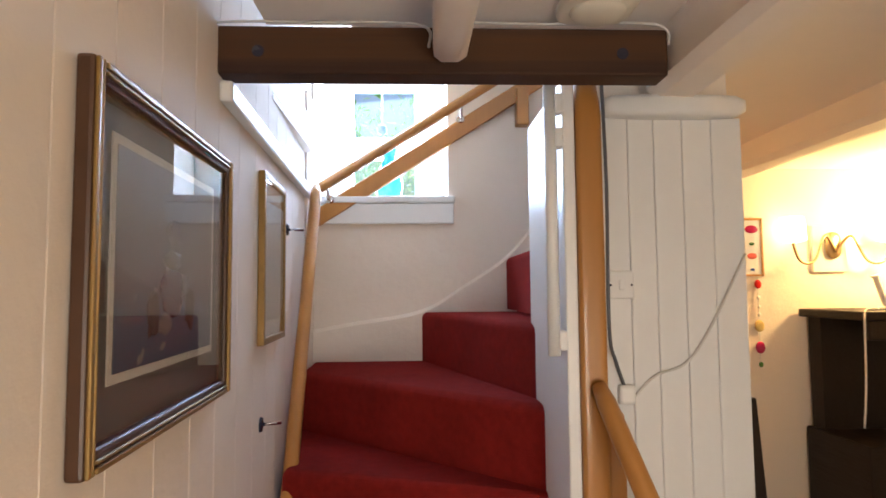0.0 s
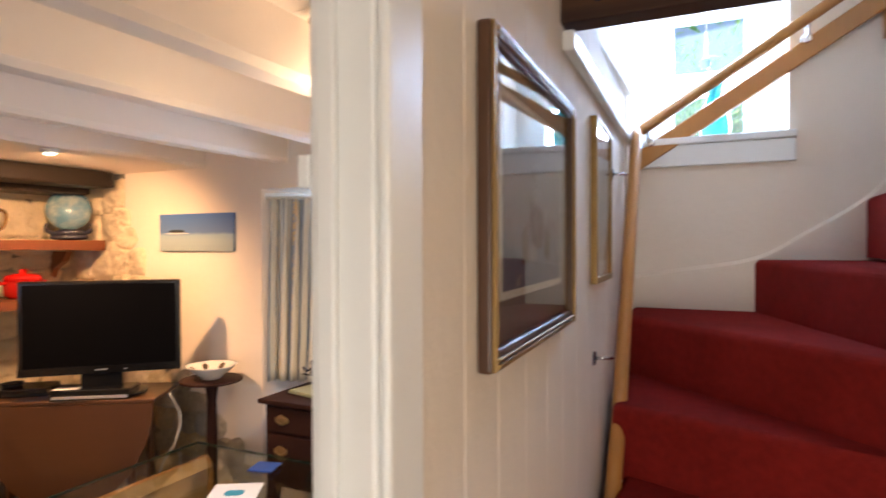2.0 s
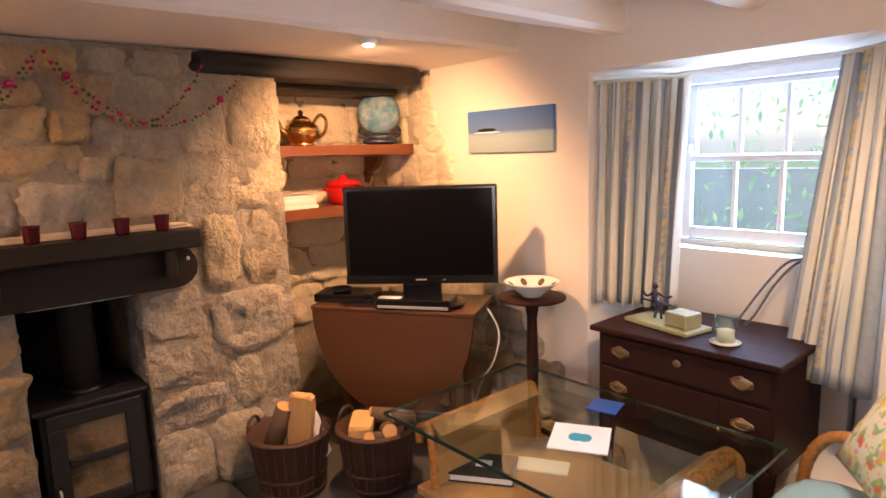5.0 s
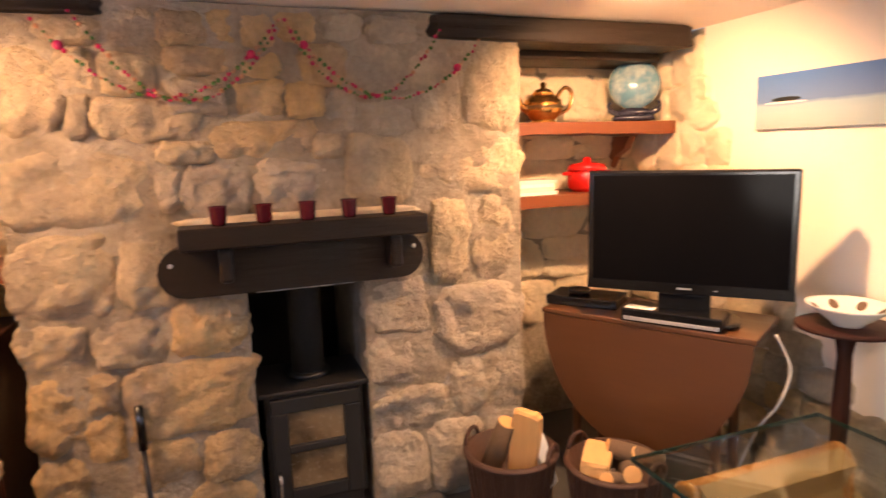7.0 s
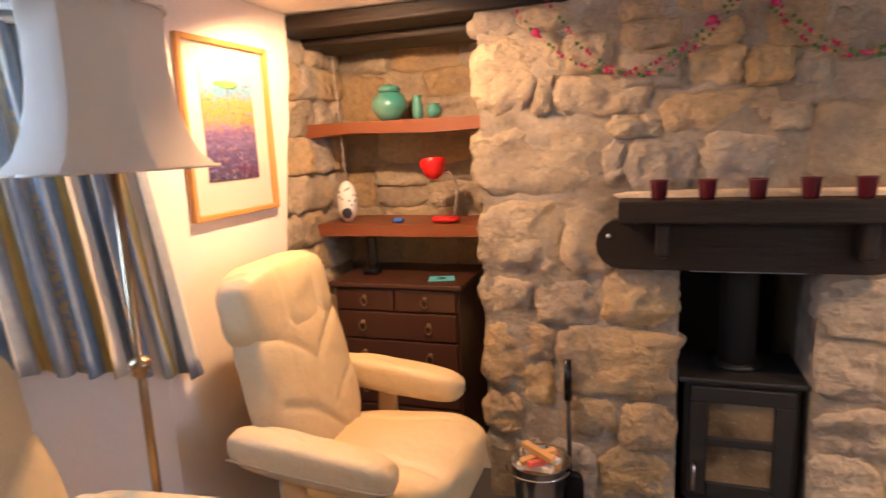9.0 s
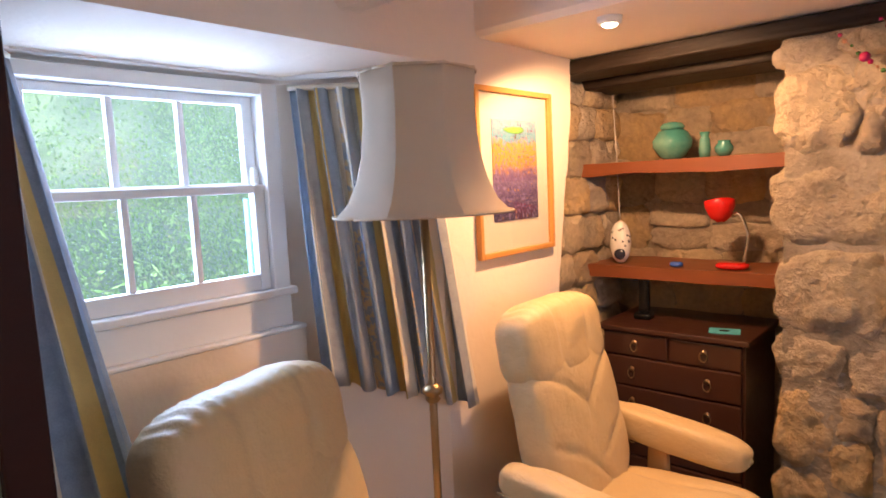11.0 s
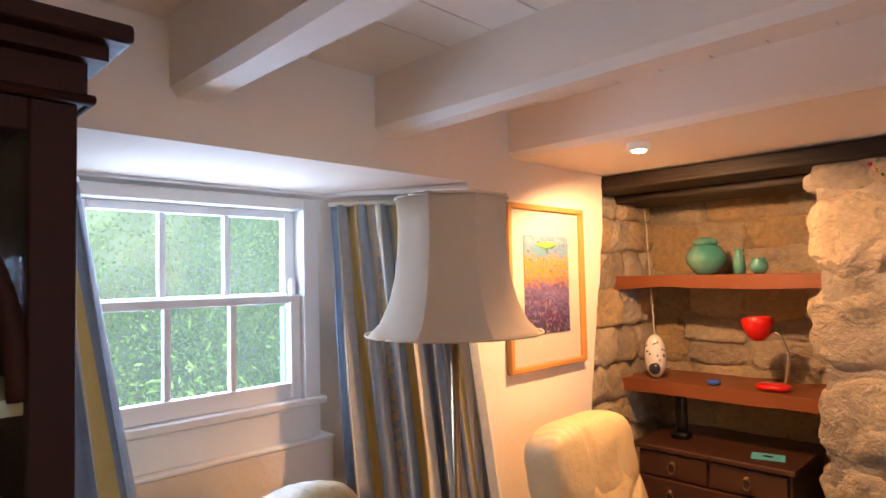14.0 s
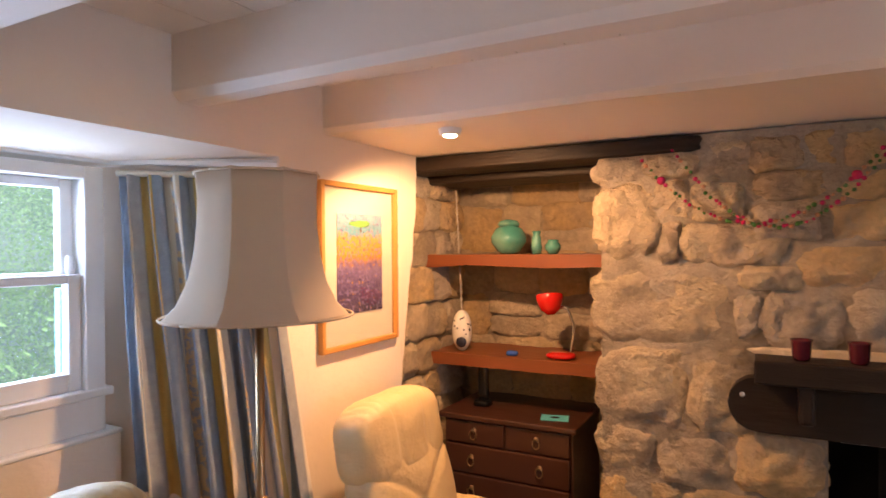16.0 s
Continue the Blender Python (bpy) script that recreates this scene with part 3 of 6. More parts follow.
ENDS = [(-0.43, 1.55, 1.035), (-0.475, 2.02, 1.225), (-0.066, 2.305, 1.41), (0.27, 2.305, 1.62), (0.74, 2.05, 1.80)]


def tread(outline, top, low):
    """A carpeted step with a rounded nosing."""
    bm = prism(bmesh.new(), outline, low, top)
    edges = [e for e in bm.edges if all(abs(v.co.z - top) < 1e-5 for v in e.verts)]
    bmesh.ops.bevel(bm, geom=edges, offset=0.022, segments=4, affect="EDGES", profile=0.5)
    return bm


for k in range(5):
    y = 0.36 + 0.19 * k
    part("step", tread([(-0.40, y), (0.235, y), (0.235, y + 0.5), (-0.40, y + 0.5)], 0.17 * (k + 1), 0.17 * k), CARPET, stairs, smooth=False)
outlines = [
    [tuple(NEWEL), ENDS[0][:2], ENDS[1][:2], (-0.48, 2.305), (0.24, 2.305), (0.24, 1.4)],
    [tuple(NEWEL), ENDS[1][:2], (-0.48, 2.305), (0.70, 2.305), (0.5, 1.6)],
    [tuple(NEWEL), ENDS[2][:2], (0.74, 2.305), (0.74, 1.6)],
    [tuple(NEWEL), ENDS[3][:2], (0.74, 2.305), (0.74, 1.5)],
]
for k, outline in enumerate(outlines):
    part("step", tread(outline, ENDS[k][2], ENDS[k][2] - 0.2), CARPET, stairs)
# white wall string that sweeps up behind the treads
bm = bmesh.new()
line = curve_points([(-0.55, 0, 1.333), (-0.34, 0, 1.371), (-0.065, 0, 1.418), (0.102, 0, 1.513), (0.259, 0, 1.615), (0.351, 0, 1.713), (0.421, 0, 1.814), (0.6, 0, 2.0)], 5)
rows = []
for p in line:
    rows.append([bm.verts.new(q) for q in ((p.x, BACK - 0.001, 0.9), (p.x, BACK - 0.022, 0.9), (p.x, BACK - 0.022, p.z - 0.012), (p.x, BACK - 0.012, p.z), (p.x, BACK - 0.001, p.z))])
for a, b in zip(rows, rows[1:]):
    for k in range(4):
        bm.faces.new((a[k], a[k + 1], b[k + 1], b[k]))
structure("baseboard_stair", bm, PLASTER, "white plaster wall string", smooth=False)


set_out(before)


# ---- windows ----
def sash_window(name, x0, x1, y, z0, z1, facing, label):
    """A painted sash window, three panes over three. facing: +1 when the room lies towards +y."""
    win = structure(name, box(x0 - 0.02, x0 + 0.035, y - 0.05, y + 0.05, z0, z1, bevel=0.004), WHITE_GLOSS, label)
    part("frame", box(x1 - 0.035, x1 + 0.02, y - 0.05, y + 0.05, z0, z1, bevel=0.004), WHITE_GLOSS, win)
    part("frame", box(x0 + 0.035, x1 - 0.035, y - 0.05, y + 0.05, z1 - 0.035, z1, bevel=0.004), WHITE_GLOSS, win)
    part("sill", box(x0 - 0.04, x1 + 0.04, y - 0.05, y + facing * 0.057, z0 - 0.012, z0 + 0.012, bevel=0.005), WHITE_GLOSS, win)
    mid = (z0 + z1) / 2 + 0.005
    for low, high, off, foot in ((mid - 0.012, z1 - 0.035, -0.018, 0.03), (z0 + 0.013, mid + 0.012, 0.018, 0.05)):
        yy = y + facing * off
        a, b = x0 + 0.036, x1 - 0.036
        sash = part("sash", box(a, a + 0.035, yy - 0.015, yy + 0.015, low, high, bevel=0.004), WHITE_GLOSS, win)
        part("stile", box(b - 0.035, b, yy - 0.015, yy + 0.015, low, high, bevel=0.004), WHITE_GLOSS, sash)
        part("rail", box(a + 0.035, b - 0.035, yy - 0.015, yy + 0.015, low, low + foot, bevel=0.004), WHITE_GLOSS, sash)
        part("rail", box(a + 0.035, b - 0.035, yy - 0.015, yy + 0.015, high - 0.025, high, bevel=0.004), WHITE_GLOSS, sash)
        w = (b - a - 0.07) / 3
        for k in range(3):
            p0 = a + 0.035 + k * w
            if k:
                part("glazing_bar", box(p0 - 0.009, p0 + 0.009, yy - 0.011, yy + 0.011, low + foot, high - 0.025, bevel=0.003), WHITE_GLOSS, sash)
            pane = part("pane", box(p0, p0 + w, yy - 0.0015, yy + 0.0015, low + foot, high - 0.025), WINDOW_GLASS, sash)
            pane.visible_shadow = False
    for x in (x0 + 0.05, x1 - 0.05):
        part("horn", superbox(bmesh.new(), (x, y + facing * 0.004, mid + 0.035), (0.022, 0.028, 0.06), 3, 4), WHITE_GLOSS, win, smooth=True)
    return win


south_window = sash_window("window_1", -2.185, -1.50, -1.50, 1.135, 1.755, 1, "white painted sash window with six panes")
part("apron", box(-2.205, -1.475, -1.555, -1.452, 1.0285, 1.122, bevel=0.003), WHITE_GLOSS, south_window)
structure("window_board", box(-2.24, -1.44, -1.555, -1.428, 1.014, 1.028, bevel=0.005), WHITE_GLOSS, "white painted window board")
structure("recess_panel", box(-2.235, -1.445, -1.56, -1.432, 0.30, 1.0135), PLASTER, "white plaster under the window")
part("outer_frame", box(-2.189, -2.152, -1.60, -1.57, 1.10, 1.42, bevel=0.003), BLUE_PAINT, south_window, "bright blue painted outer frame")
north_window = sash_window("window_2", -2.12, -1.43, 2.71, 1.03, 1.735, -1, "white painted sash window with six panes")
structure("recess_panel_north", box(-2.14, -1.40, 2.66, 2.74, 0.30, 0.998), PLASTER, "white plaster under the window")

before = set(scene.objects)
stair_window = structure("window_3", box(-0.485, -0.36, 2.60, 2.66, 1.86, 2.62), WHITE_GLOSS, "small white painted stair window")
for sides in ((-0.085, 0.045, 2.60, 2.66, 1.86, 2.62), (-0.36, -0.085, 2.60, 2.66, 2.39, 2.62), (-0.36, -0.085, 2.60, 2.66, 2.081, 2.174), (-0.36, -0.085, 2.60, 2.66, 1.86, 1.905)):
    part("frame", box(*sides, bevel=0.004), WHITE_GLOSS, stair_window)
for z0, z1 in ((1.905, 2.081), (2.174, 2.39)):
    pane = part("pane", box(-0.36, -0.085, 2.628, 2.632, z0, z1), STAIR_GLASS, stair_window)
    pane.visible_shadow = False
sill = structure("window_sill", box(-0.495, 0.07, 2.275, 2.60, 1.835, 1.862, bevel=0.006), WHITE_GLOSS, "white painted deep window sill")
part("apron", box(-0.49, 0.066, 2.285, 2.309, 1.755, 1.834, bevel=0.004), WHITE_GLOSS, sill)
set_out(before)

# ---- stair hall things ----
def picture(name, label, m, w, h, border, depth, frame_mat, mount, mount_mat, art_mat, glazed=True, group=""):
    """A framed picture, seen along its own -y, standing at the middle of its back."""
    pic = thing(name, label, "picture", m, group)
    for sides in ((-w / 2, -w / 2 + border, -h / 2, h / 2), (w / 2 - border, w / 2, -h / 2, h / 2),
                  (-w / 2 + border, w / 2 - border, -h / 2, -h / 2 + border), (-w / 2 + border, w / 2 - border, h / 2 - border, h / 2)):
        part("frame_side", box(sides[0], sides[1], -depth, 0, sides[2], sides[3], bevel=border * 0.18), frame_mat, pic)
    if glazed:
        for k, sides in enumerate(((-w / 2 + border, -w / 2 + border * 1.25, -h / 2 + border, h / 2 - border), (w / 2 - border * 1.25, w / 2 - border, -h / 2 + border, h / 2 - border))):
            part("slip", box(sides[0], sides[1], -depth * 0.7, -0.004, sides[2], sides[3]), frame_mat, pic)
    iw, ih = w / 2 - border, h / 2 - border
    part("mount", box(-iw, iw, -0.006, -0.002, -ih, ih), mount_mat, pic)
    if mount_mat is GREY_BOARD:
        part("inner_mount", box(-iw + mount[0] - 0.012, iw - mount[0] + 0.012, -0.0078, -0.0062, -ih + mount[1] - 0.012, ih - mount[2] + 0.012), MAT_BOARD, pic)
    part("print", box(-iw + mount[0], iw - mount[0], -0.009, -0.0065, -ih + mount[1], ih - mount[2]), art_mat, pic)
    if glazed:
        part("glazing", box(-iw, iw, -0.015, -0.0135, -ih, ih), PICTURE_GLASS, pic)
    return pic


def on_partition(y, z):
    return ASKEW @ pose(0.001, y, z, 0, 0, 90)


FADED_PAINT = material("faded_print_shape", (0.26, 0.22, 0.18), 0.7, vary=0.2, scale=30, fine=0.1)
dark_print = picture("framed_print", "dark framed print in a broad gilt frame", on_partition(0.278, 1.538), 0.555, 0.44, 0.026, 0.02, FRAME_BROWN, (0.06, 0.07, 0.05), GREY_BOARD, DARK_PRINT)
for w, x, z, h, mat in ((0.05, 0.0, 0.055, 0.035, FADED_PAINT), (0.10, 0.0, -0.03, 0.07, RED_GLASS), (0.045, -0.075, -0.06, 0.06, BARK), (0.045, 0.075, -0.055, 0.06, BARK), (0.075, 0.0, 0.015, 0.025, FADED_PAINT),
                       (0.05, -0.03, -0.075, 0.03, FADED_PAINT), (0.04, 0.05, -0.02, 0.03, FADED_PAINT)):
    part("painted_shape", superbox(bmesh.new(), (x, -0.0094, z), (w, 0.001, h), 2, 6, rough=0.5, seed=x * 40 + z * 9), mat, dark_print, smooth=True)
for sides in ((-0.2775, -0.2545, -0.22, 0.22), (0.2545, 0.2775, -0.22, 0.22), (-0.2545, 0.2545, -0.22, -0.197), (-0.2545, 0.2545, 0.197, 0.22)):
    wide = sides[1] - sides[0] < sides[3] - sides[2]
    for a, b in ((0.002, 0.0095), (0.0125, 0.0165)):
        if wide:
            rib = (sides[0] + a, sides[0] + b, sides[2] + 0.002, sides[3] - 0.002) if sides[0] < 0 else (sides[1] - b, sides[1] - a, sides[2] + 0.002, sides[3] - 0.002)
        else:
            rib = (sides[0], sides[1], sides[2] + a, sides[2] + b) if sides[2] < 0 else (sides[0], sides[1], sides[3] - b, sides[3] - a)
        part("gilt_rib", box(rib[0], rib[1], -0.0245, -0.0195, rib[2], rib[3], bevel=0.0018), GILT, dark_print, "worn gilt rib")
picture("framed_print", "small gilt framed print on white plaster wall", on_partition(1.055, 1.592), 0.315, 0.44, 0.018, 0.018, GILT, (0.035, 0.04, 0.04), MAT_BOARD, LIGHT_PRINT)

hand_left = thing("handrail", "round orange pine handrail along the partition", "handrail", ASKEW)
part("rail", tube(bmesh.new(), [(0.045, 0.60, 0.33), (0.045, 1.13, 0.945), (0.045, 1.74, 1.885), (0.045, 1.77, 1.92)], [0.022, 0.022, 0.022, 0.013], 14), PINE, hand_left, smooth=True)
for y, z in ((0.955, 1.17), (1.34, 1.705)):
    stay = part("bracket", tube(bmesh.new(), [(0.004, y, z), (0.05, y + 0.02, z)], 0.0045, 8), CHROME, hand_left, smooth=True)
    part("rose", moved(lathe(bmesh.new(), [(0.02, 0), (0.018, 0.005), (0.006, 0.006)], segments=16), pose(0.0005, y, z, 0, 90, 0)), DARK_SPOT, stay, smooth=True)
before = set(scene.objects)
brown_beam = thing("brown_beam", "varnished brown pine beam over the stairs", "beam")
part("timber", box(-0.445, 0.385, 1.0, 1.06, 1.885, 1.972, bevel=0.004), material("varnished_beam", (0.075, 0.028, 0.007), 0.75, vary=0.3, scale=6, stretch=(0.12, 1, 6), fine=0.25, second=(0.035, 0.011, 0.004), second_scale=4), brown_beam)
for x in (-0.36, 0.30):
    part("knot", lathe(bmesh.new(), [(0.011, 0), (0.011, 0.001)], segments=12), DARK_SPOT, brown_beam).matrix_local = pose(x, 0.9995, 1.925, 90)
part("wire", tube(bmesh.new(), curve_points([(-0.46, 0.995, 1.93), (-0.44, 0.994, 1.972), (-0.25, 0.992, 1.975), (-0.07, 0.992, 1.972), (-0.055, 0.99, 1.93)]), 0.0028, 6), CABLE_WHITE, brown_beam, smooth=True)
part("wire", tube(bmesh.new(), curve_points([(0.015, 0.992, 1.978), (0.15, 0.993, 1.976), (0.36, 0.994, 1.978), (0.385, 0.995, 1.94)]), 0.0028, 6), CABLE_WHITE, brown_beam, smooth=True)
detector = thing("smoke_detector", "cream plastic smoke detector on the ceiling", "detector")
part("base", superbox(bmesh.new(), (0.235, 0.93, 1.985), (0.13, 0.13, 0.03), 5, 5), MAT_BOARD, detector, smooth=True)
part("cover", lathe(bmesh.new(), [(0.032, 0), (0.045, 0.008), (0.05, 0.014)], (0.235, 0.93, 1.958)), MAT_BOARD, detector, smooth=True)

post = thing("newel_post", "tall orange pine newel post of the stairs", "post")
part("post", moved(superbox(bmesh.new(), (0, 0, 0), (0.052, 0.05, 1.915), 14, 6), pose(0.267, 1.135, 0.957)), PINE, post, smooth=True)
lining = thing("gate_tube", "white painted metal gate tube on brackets", "gate")
part("tube", tube(bmesh.new(), [(0.192, 1.13, 1.364), (0.192, 1.13, 1.95)], 0.0125, 12), WHITE_GLOSS, lining, smooth=True)
for z in (1.395, 1.80, 1.87):
    part("bracket", box(0.2, 0.216, 1.115, 1.145, z - 0.02, z + 0.02, bevel=0.004), WHITE_GLOSS, lining)
hand_back = thing("handrail", "pine handrail on a wall board with chrome brackets", "handrail")
part("rail", tube(bmesh.new(), [(-0.47, 2.215, 1.865), (0.30, 2.215, 2.345), (0.62, 2.215, 2.545)], 0.019, 14), PINE, hand_back, smooth=True)
part("board", moved(box(0, 1.30, -0.012, 0.012, -0.032, 0.032, bevel=0.006), Matrix.Translation((-0.475, 2.29, 1.77)) @ Matrix.Rotation(radians(-32.3), 4, "Y")), PINE, hand_back)
for x in (-0.415, 0.095, 0.5):
    z = 1.865 + (x + 0.47) * 0.623
    stay = part("bracket", tube(bmesh.new(), curve_points([(x, 2.276, z - 0.05), (x, 2.24, z - 0.05), (x, 2.215, z - 0.015)], 4), 0.005, 8), CHROME, hand_back, smooth=True)
    part("rose", moved(lathe(bmesh.new(), [(0.018, 0), (0.017, 0.004), (0.008, 0.006)], segments=16), pose(x, 2.277, z - 0.05, 90)), CHROME, stay, smooth=True)
block = thing("rail_block", "pine rail end block on the stair wall", "block")
part("block", box(0.315, 0.365, 2.255, 2.309, 2.14, 2.29, bevel=0.006), PINE, block)
hand_right = thing("handrail", "short round pine handrail on a block", "handrail")
part("rail", tube(bmesh.new(), [(0.27, 1.10, 1.31), (0.277, 1.075, 1.28), (0.345, 0.78, 0.95)], [0.014, 0.019, 0.019], 14), PINE, hand_right, smooth=True)
part("block", superbox(bmesh.new(), (0.312, 1.138, 1.12), (0.036, 0.026, 0.27), 9, 5), PINE, hand_right, smooth=True)
switch = thing("light_switch", "white painted light switch on boarding", "switch")
part("plate", box(0.306, 0.362, 1.142, 1.1515, 1.475, 1.532, bevel=0.004), HALL_WHITE, switch)
part("rocker", box(0.329, 0.339, 1.138, 1.1418, 1.492, 1.514, bevel=0.002), HALL_WHITE, switch)
for x in (0.3125, 0.3555):
    part("screw", moved(lathe(bmesh.new(), [(0.0025, 0), (0.002, 0.0008)], segments=8), pose(x, 1.1418, 1.503, 90)), DARK_SPOT, switch)
junction = thing("junction_box", "small white cable box on boarding", "box")
part("cover", superbox(bmesh.new(), (0.34, 1.147, 1.284), (0.034, 0.022, 0.04), 7, 4), WHITE_GLOSS, junction, smooth=True)
cable = thing("cable", "grey cable from switch to junction box", "cable")
part("lead", tube(bmesh.new(), curve_points([(0.292, 1.105, 1.915), (0.297, 1.105, 1.70), (0.296, 1.108, 1.42), (0.318, 1.14, 1.35), (0.335, 1.143, 1.30)]), 0.0035, 6), CABLE_GREY, cable, smooth=True)
cable = thing("cable", "white painted cable across the boarding", "cable")
part("lead", tube(bmesh.new(), curve_points([(0.357, 1.147, 1.28), (0.40, 1.1475, 1.32), (0.464, 1.1475, 1.345), (0.52, 1.1475, 1.42), (0.596, 1.1475, 1.565)]), 0.0028, 6), CABLE_WHITE, cable, smooth=True)
vase = thing("glass_vase", "turquoise glass vase on the stair window sill", "vase")
part("body", lathe(bmesh.new(), [(0.03, 0), (0.05, 0.03), (0.058, 0.08), (0.04, 0.15), (0.022, 0.20), (0.032, 0.235), (0.028, 0.23)], (-0.195, 2.50, 1.863)), material("turquoise_glass", (0.02, 0.40, 0.48), 0.1, coat=0.5), vase, smooth=True)
hanger = thing("sun_catcher", "small glass sun catcher hanging in window", "ornament")
part("string", tube(bmesh.new(), [(-0.23, 2.585, 2.62), (-0.23, 2.585, 2.23)], 0.0015, 5), CABLE_WHITE, hanger)
part("drop", superbox(bmesh.new(), (-0.23, 2.585, 2.205), (0.045, 0.01, 0.05), 2, 5), BLUE_GLAZE, hanger, smooth=True)

set_out(before)

# ---- dining room things seen past the boarding ----
wall_light = thing("wall_light", "brass double wall light with lit shades", "wall light")
part("plate", box(1.70, 1.86, 2.585, 2.599, 1.57, 1.78, bevel=0.004), MAT_BOARD, wall_light)
part("rose", superbox(bmesh.new(), (1.79, 2.575, 1.69), (0.075, 0.03, 0.12), 2.4, 6), BRASS, wall_light, smooth=True)
for side in (-1, 1):
    arm = part("arm", tube(bmesh.new(), curve_points([(1.79, 2.56, 1.66), (1.79 + side * 0.06, 2.54, 1.73), (1.79 + side * 0.12, 2.53, 1.62), (1.79 + side * 0.19, 2.52, 1.62), (1.79 + side * 0.22, 2.52, 1.70)]), 0.006, 8), BRASS, wall_light, smooth=True)
    part("shade", lathe(bmesh.new(), [(0.03, 0), (0.055, 0.01), (0.05, 0.09), (0.045, 0.11)], (1.79 + side * 0.22, 2.52, 1.70)), LIT_SHADE, arm, smooth=True)
sideboard = thing("sideboard", "black carved oak court cupboard", "cupboard")
part("top", box(1.62, 2.7, 2.18, 2.585, 1.375, 1.41, bevel=0.006), OLD_TIMBER, sideboard)
part("back", box(1.66, 2.66, 2.5, 2.58, 0.9, 1.375), OLD_TIMBER, sideboard)
part("body", box(1.63, 2.69, 2.2, 2.58, 0.0, 0.9, bevel=0.006), OLD_TIMBER, sideboard)
part("cornice", box(1.64, 2.68, 2.19, 2.22, 1.30, 1.375, bevel=0.004), OLD_TIMBER, sideboard)
for x in (1.93, 2.5):
    part("baluster", lathe(bmesh.new(), [(0.03, 0), (0.05, 0.03), (0.03, 0.06), (0.07, 0.14), (0.072, 0.2), (0.03, 0.3), (0.05, 0.33), (0.04, 0.4)], (x, 2.25, 0.9)), OLD_TIMBER, sideboard, smooth=True)
desk_lamp = thing("table_lamp", "small white reading lamp on the cupboard", "lamp")
part("stem", tube(bmesh.new(), curve_points([(1.85, 2.35, 1.411), (1.83, 2.35, 1.46), (1.80, 2.35, 1.55)]), [0.012] * 12 + [0.02], 10), WHITE_GLOSS, desk_lamp, smooth=True)
part("base", lathe(bmesh.new(), [(0.04, 0), (0.038, 0.008), (0.01, 0.014)], (1.85, 2.35, 1.411)), WHITE_GLOSS, desk_lamp, smooth=True)
part("indicator", box(1.868, 1.882, 2.305, 2.313, 1.411, 1.425), BLUE_LED, desk_lamp)
cable = thing("cable", "white cable hanging beside the cupboard", "cable")
part("lead", tube(bmesh.new(), curve_points([(1.80, 2.34, 1.414), (1.64, 2.20, 1.415), (1.61, 2.17, 1.34), (1.60, 2.165, 1.15), (1.585, 2.165, 0.98)]), 0.004, 6), WHITE_CHINA, cable, smooth=True)
dining_chair = thing("dining_chair", "black carved oak dining chair", "chair", pose(1.20, 1.95, 0, 0, 0, 90))
for x in (-0.2, 0.2):
    part("post", moved(box(-0.02, 0.02, -0.018, 0.018, 0, 1.18, bevel=0.004), pose(x, 0.2, 0, -4)), OLD_TIMBER, dining_chair)
    part("leg", box(x - 0.02, x + 0.02, -0.22, -0.18, 0, 0.45, bevel=0.004), OLD_TIMBER, dining_chair)
part("top_rail", box(-0.18, 0.18, 0.255, 0.29, 1.04, 1.13, bevel=0.008), OLD_TIMBER, dining_chair)
part("splat", box(-0.07, 0.07, 0.235, 0.255, 0.5, 1.05, bevel=0.006), OLD_TIMBER, dining_chair)
part("seat", box(-0.22, 0.22, -0.22, 0.2, 0.45, 0.485, bevel=0.008), OLD_TIMBER, dining_chair)
dining_table = thing("dining_table", "dark oak dining table with pale cloth", "table")
part("top", box(1.45, 2.2, 0.9, 1.75, 0.70, 0.74, bevel=0.006), MAT_BOARD, dining_table)
for x in (1.5, 2.15):
    for y in (0.95, 1.70):
        part("leg", box(x - 0.03, x + 0.03, y - 0.03, y + 0.03, 0, 0.70, bevel=0.004), OLD_TIMBER, dining_table)
mobile = thing("wall_hanging", "bright paper hanging with beaded string", "wall hanging")
part("card", box(1.385, 1.47, 2.590, 2.599, 1.56, 1.81, bevel=0.002), PAPER, mobile)
for x0, x1, z0, z1 in ((1.382, 1.39, 1.555, 1.815), (1.466, 1.474, 1.555, 1.815), (1.382, 1.474, 1.805, 1.815), (1.382, 1.474, 1.555, 1.563)):
    part("edge", box(x0, x1, 2.585, 2.5895, z0, z1), OAK_FRAME, mobile)
for x, z, w, mat in ((1.425, 1.765, 0.06, BEADS_PINK), (1.425, 1.70, 0.025, BEADS_GREEN), (1.425, 1.645, 0.045, RED_BOARD), (1.425, 1.585, 0.02, BLUE_CARD)):
    part("motif", superbox(bmesh.new(), (x, 2.589, z), (w, 0.006, w * 0.6), 2, 4), mat, mobile, smooth=True)
for z, w, mat in ((1.52, 0.034, RED_GLOSS), (1.46, 0.016, WHITE_CHINA), (1.42, 0.014, WHITE_CHINA), (1.385, 0.016, WHITE_CHINA), (1.335, 0.045, YELLOW_STRIPE), (1.24, 0.044, BEADS_PINK), (1.165, 0.02, BEADS_GREEN)):
    part("bead", superbox(bmesh.new(), (1.445, 2.588, z), (w, 0.012, w * 1.2), 2, 4), mat, mobile, smooth=True)
part("string", tube(bmesh.new(), [(1.445, 2.592, 1.555), (1.445, 2.592, 1.15)], 0.0015, 5), CABLE_WHITE, mobile)

structure("baseboard", box(-3.56, -3.515, -0.49, -0.40, 0, 0.07, bevel=0.004), WHITE_GLOSS, "short white painted skirting piece")

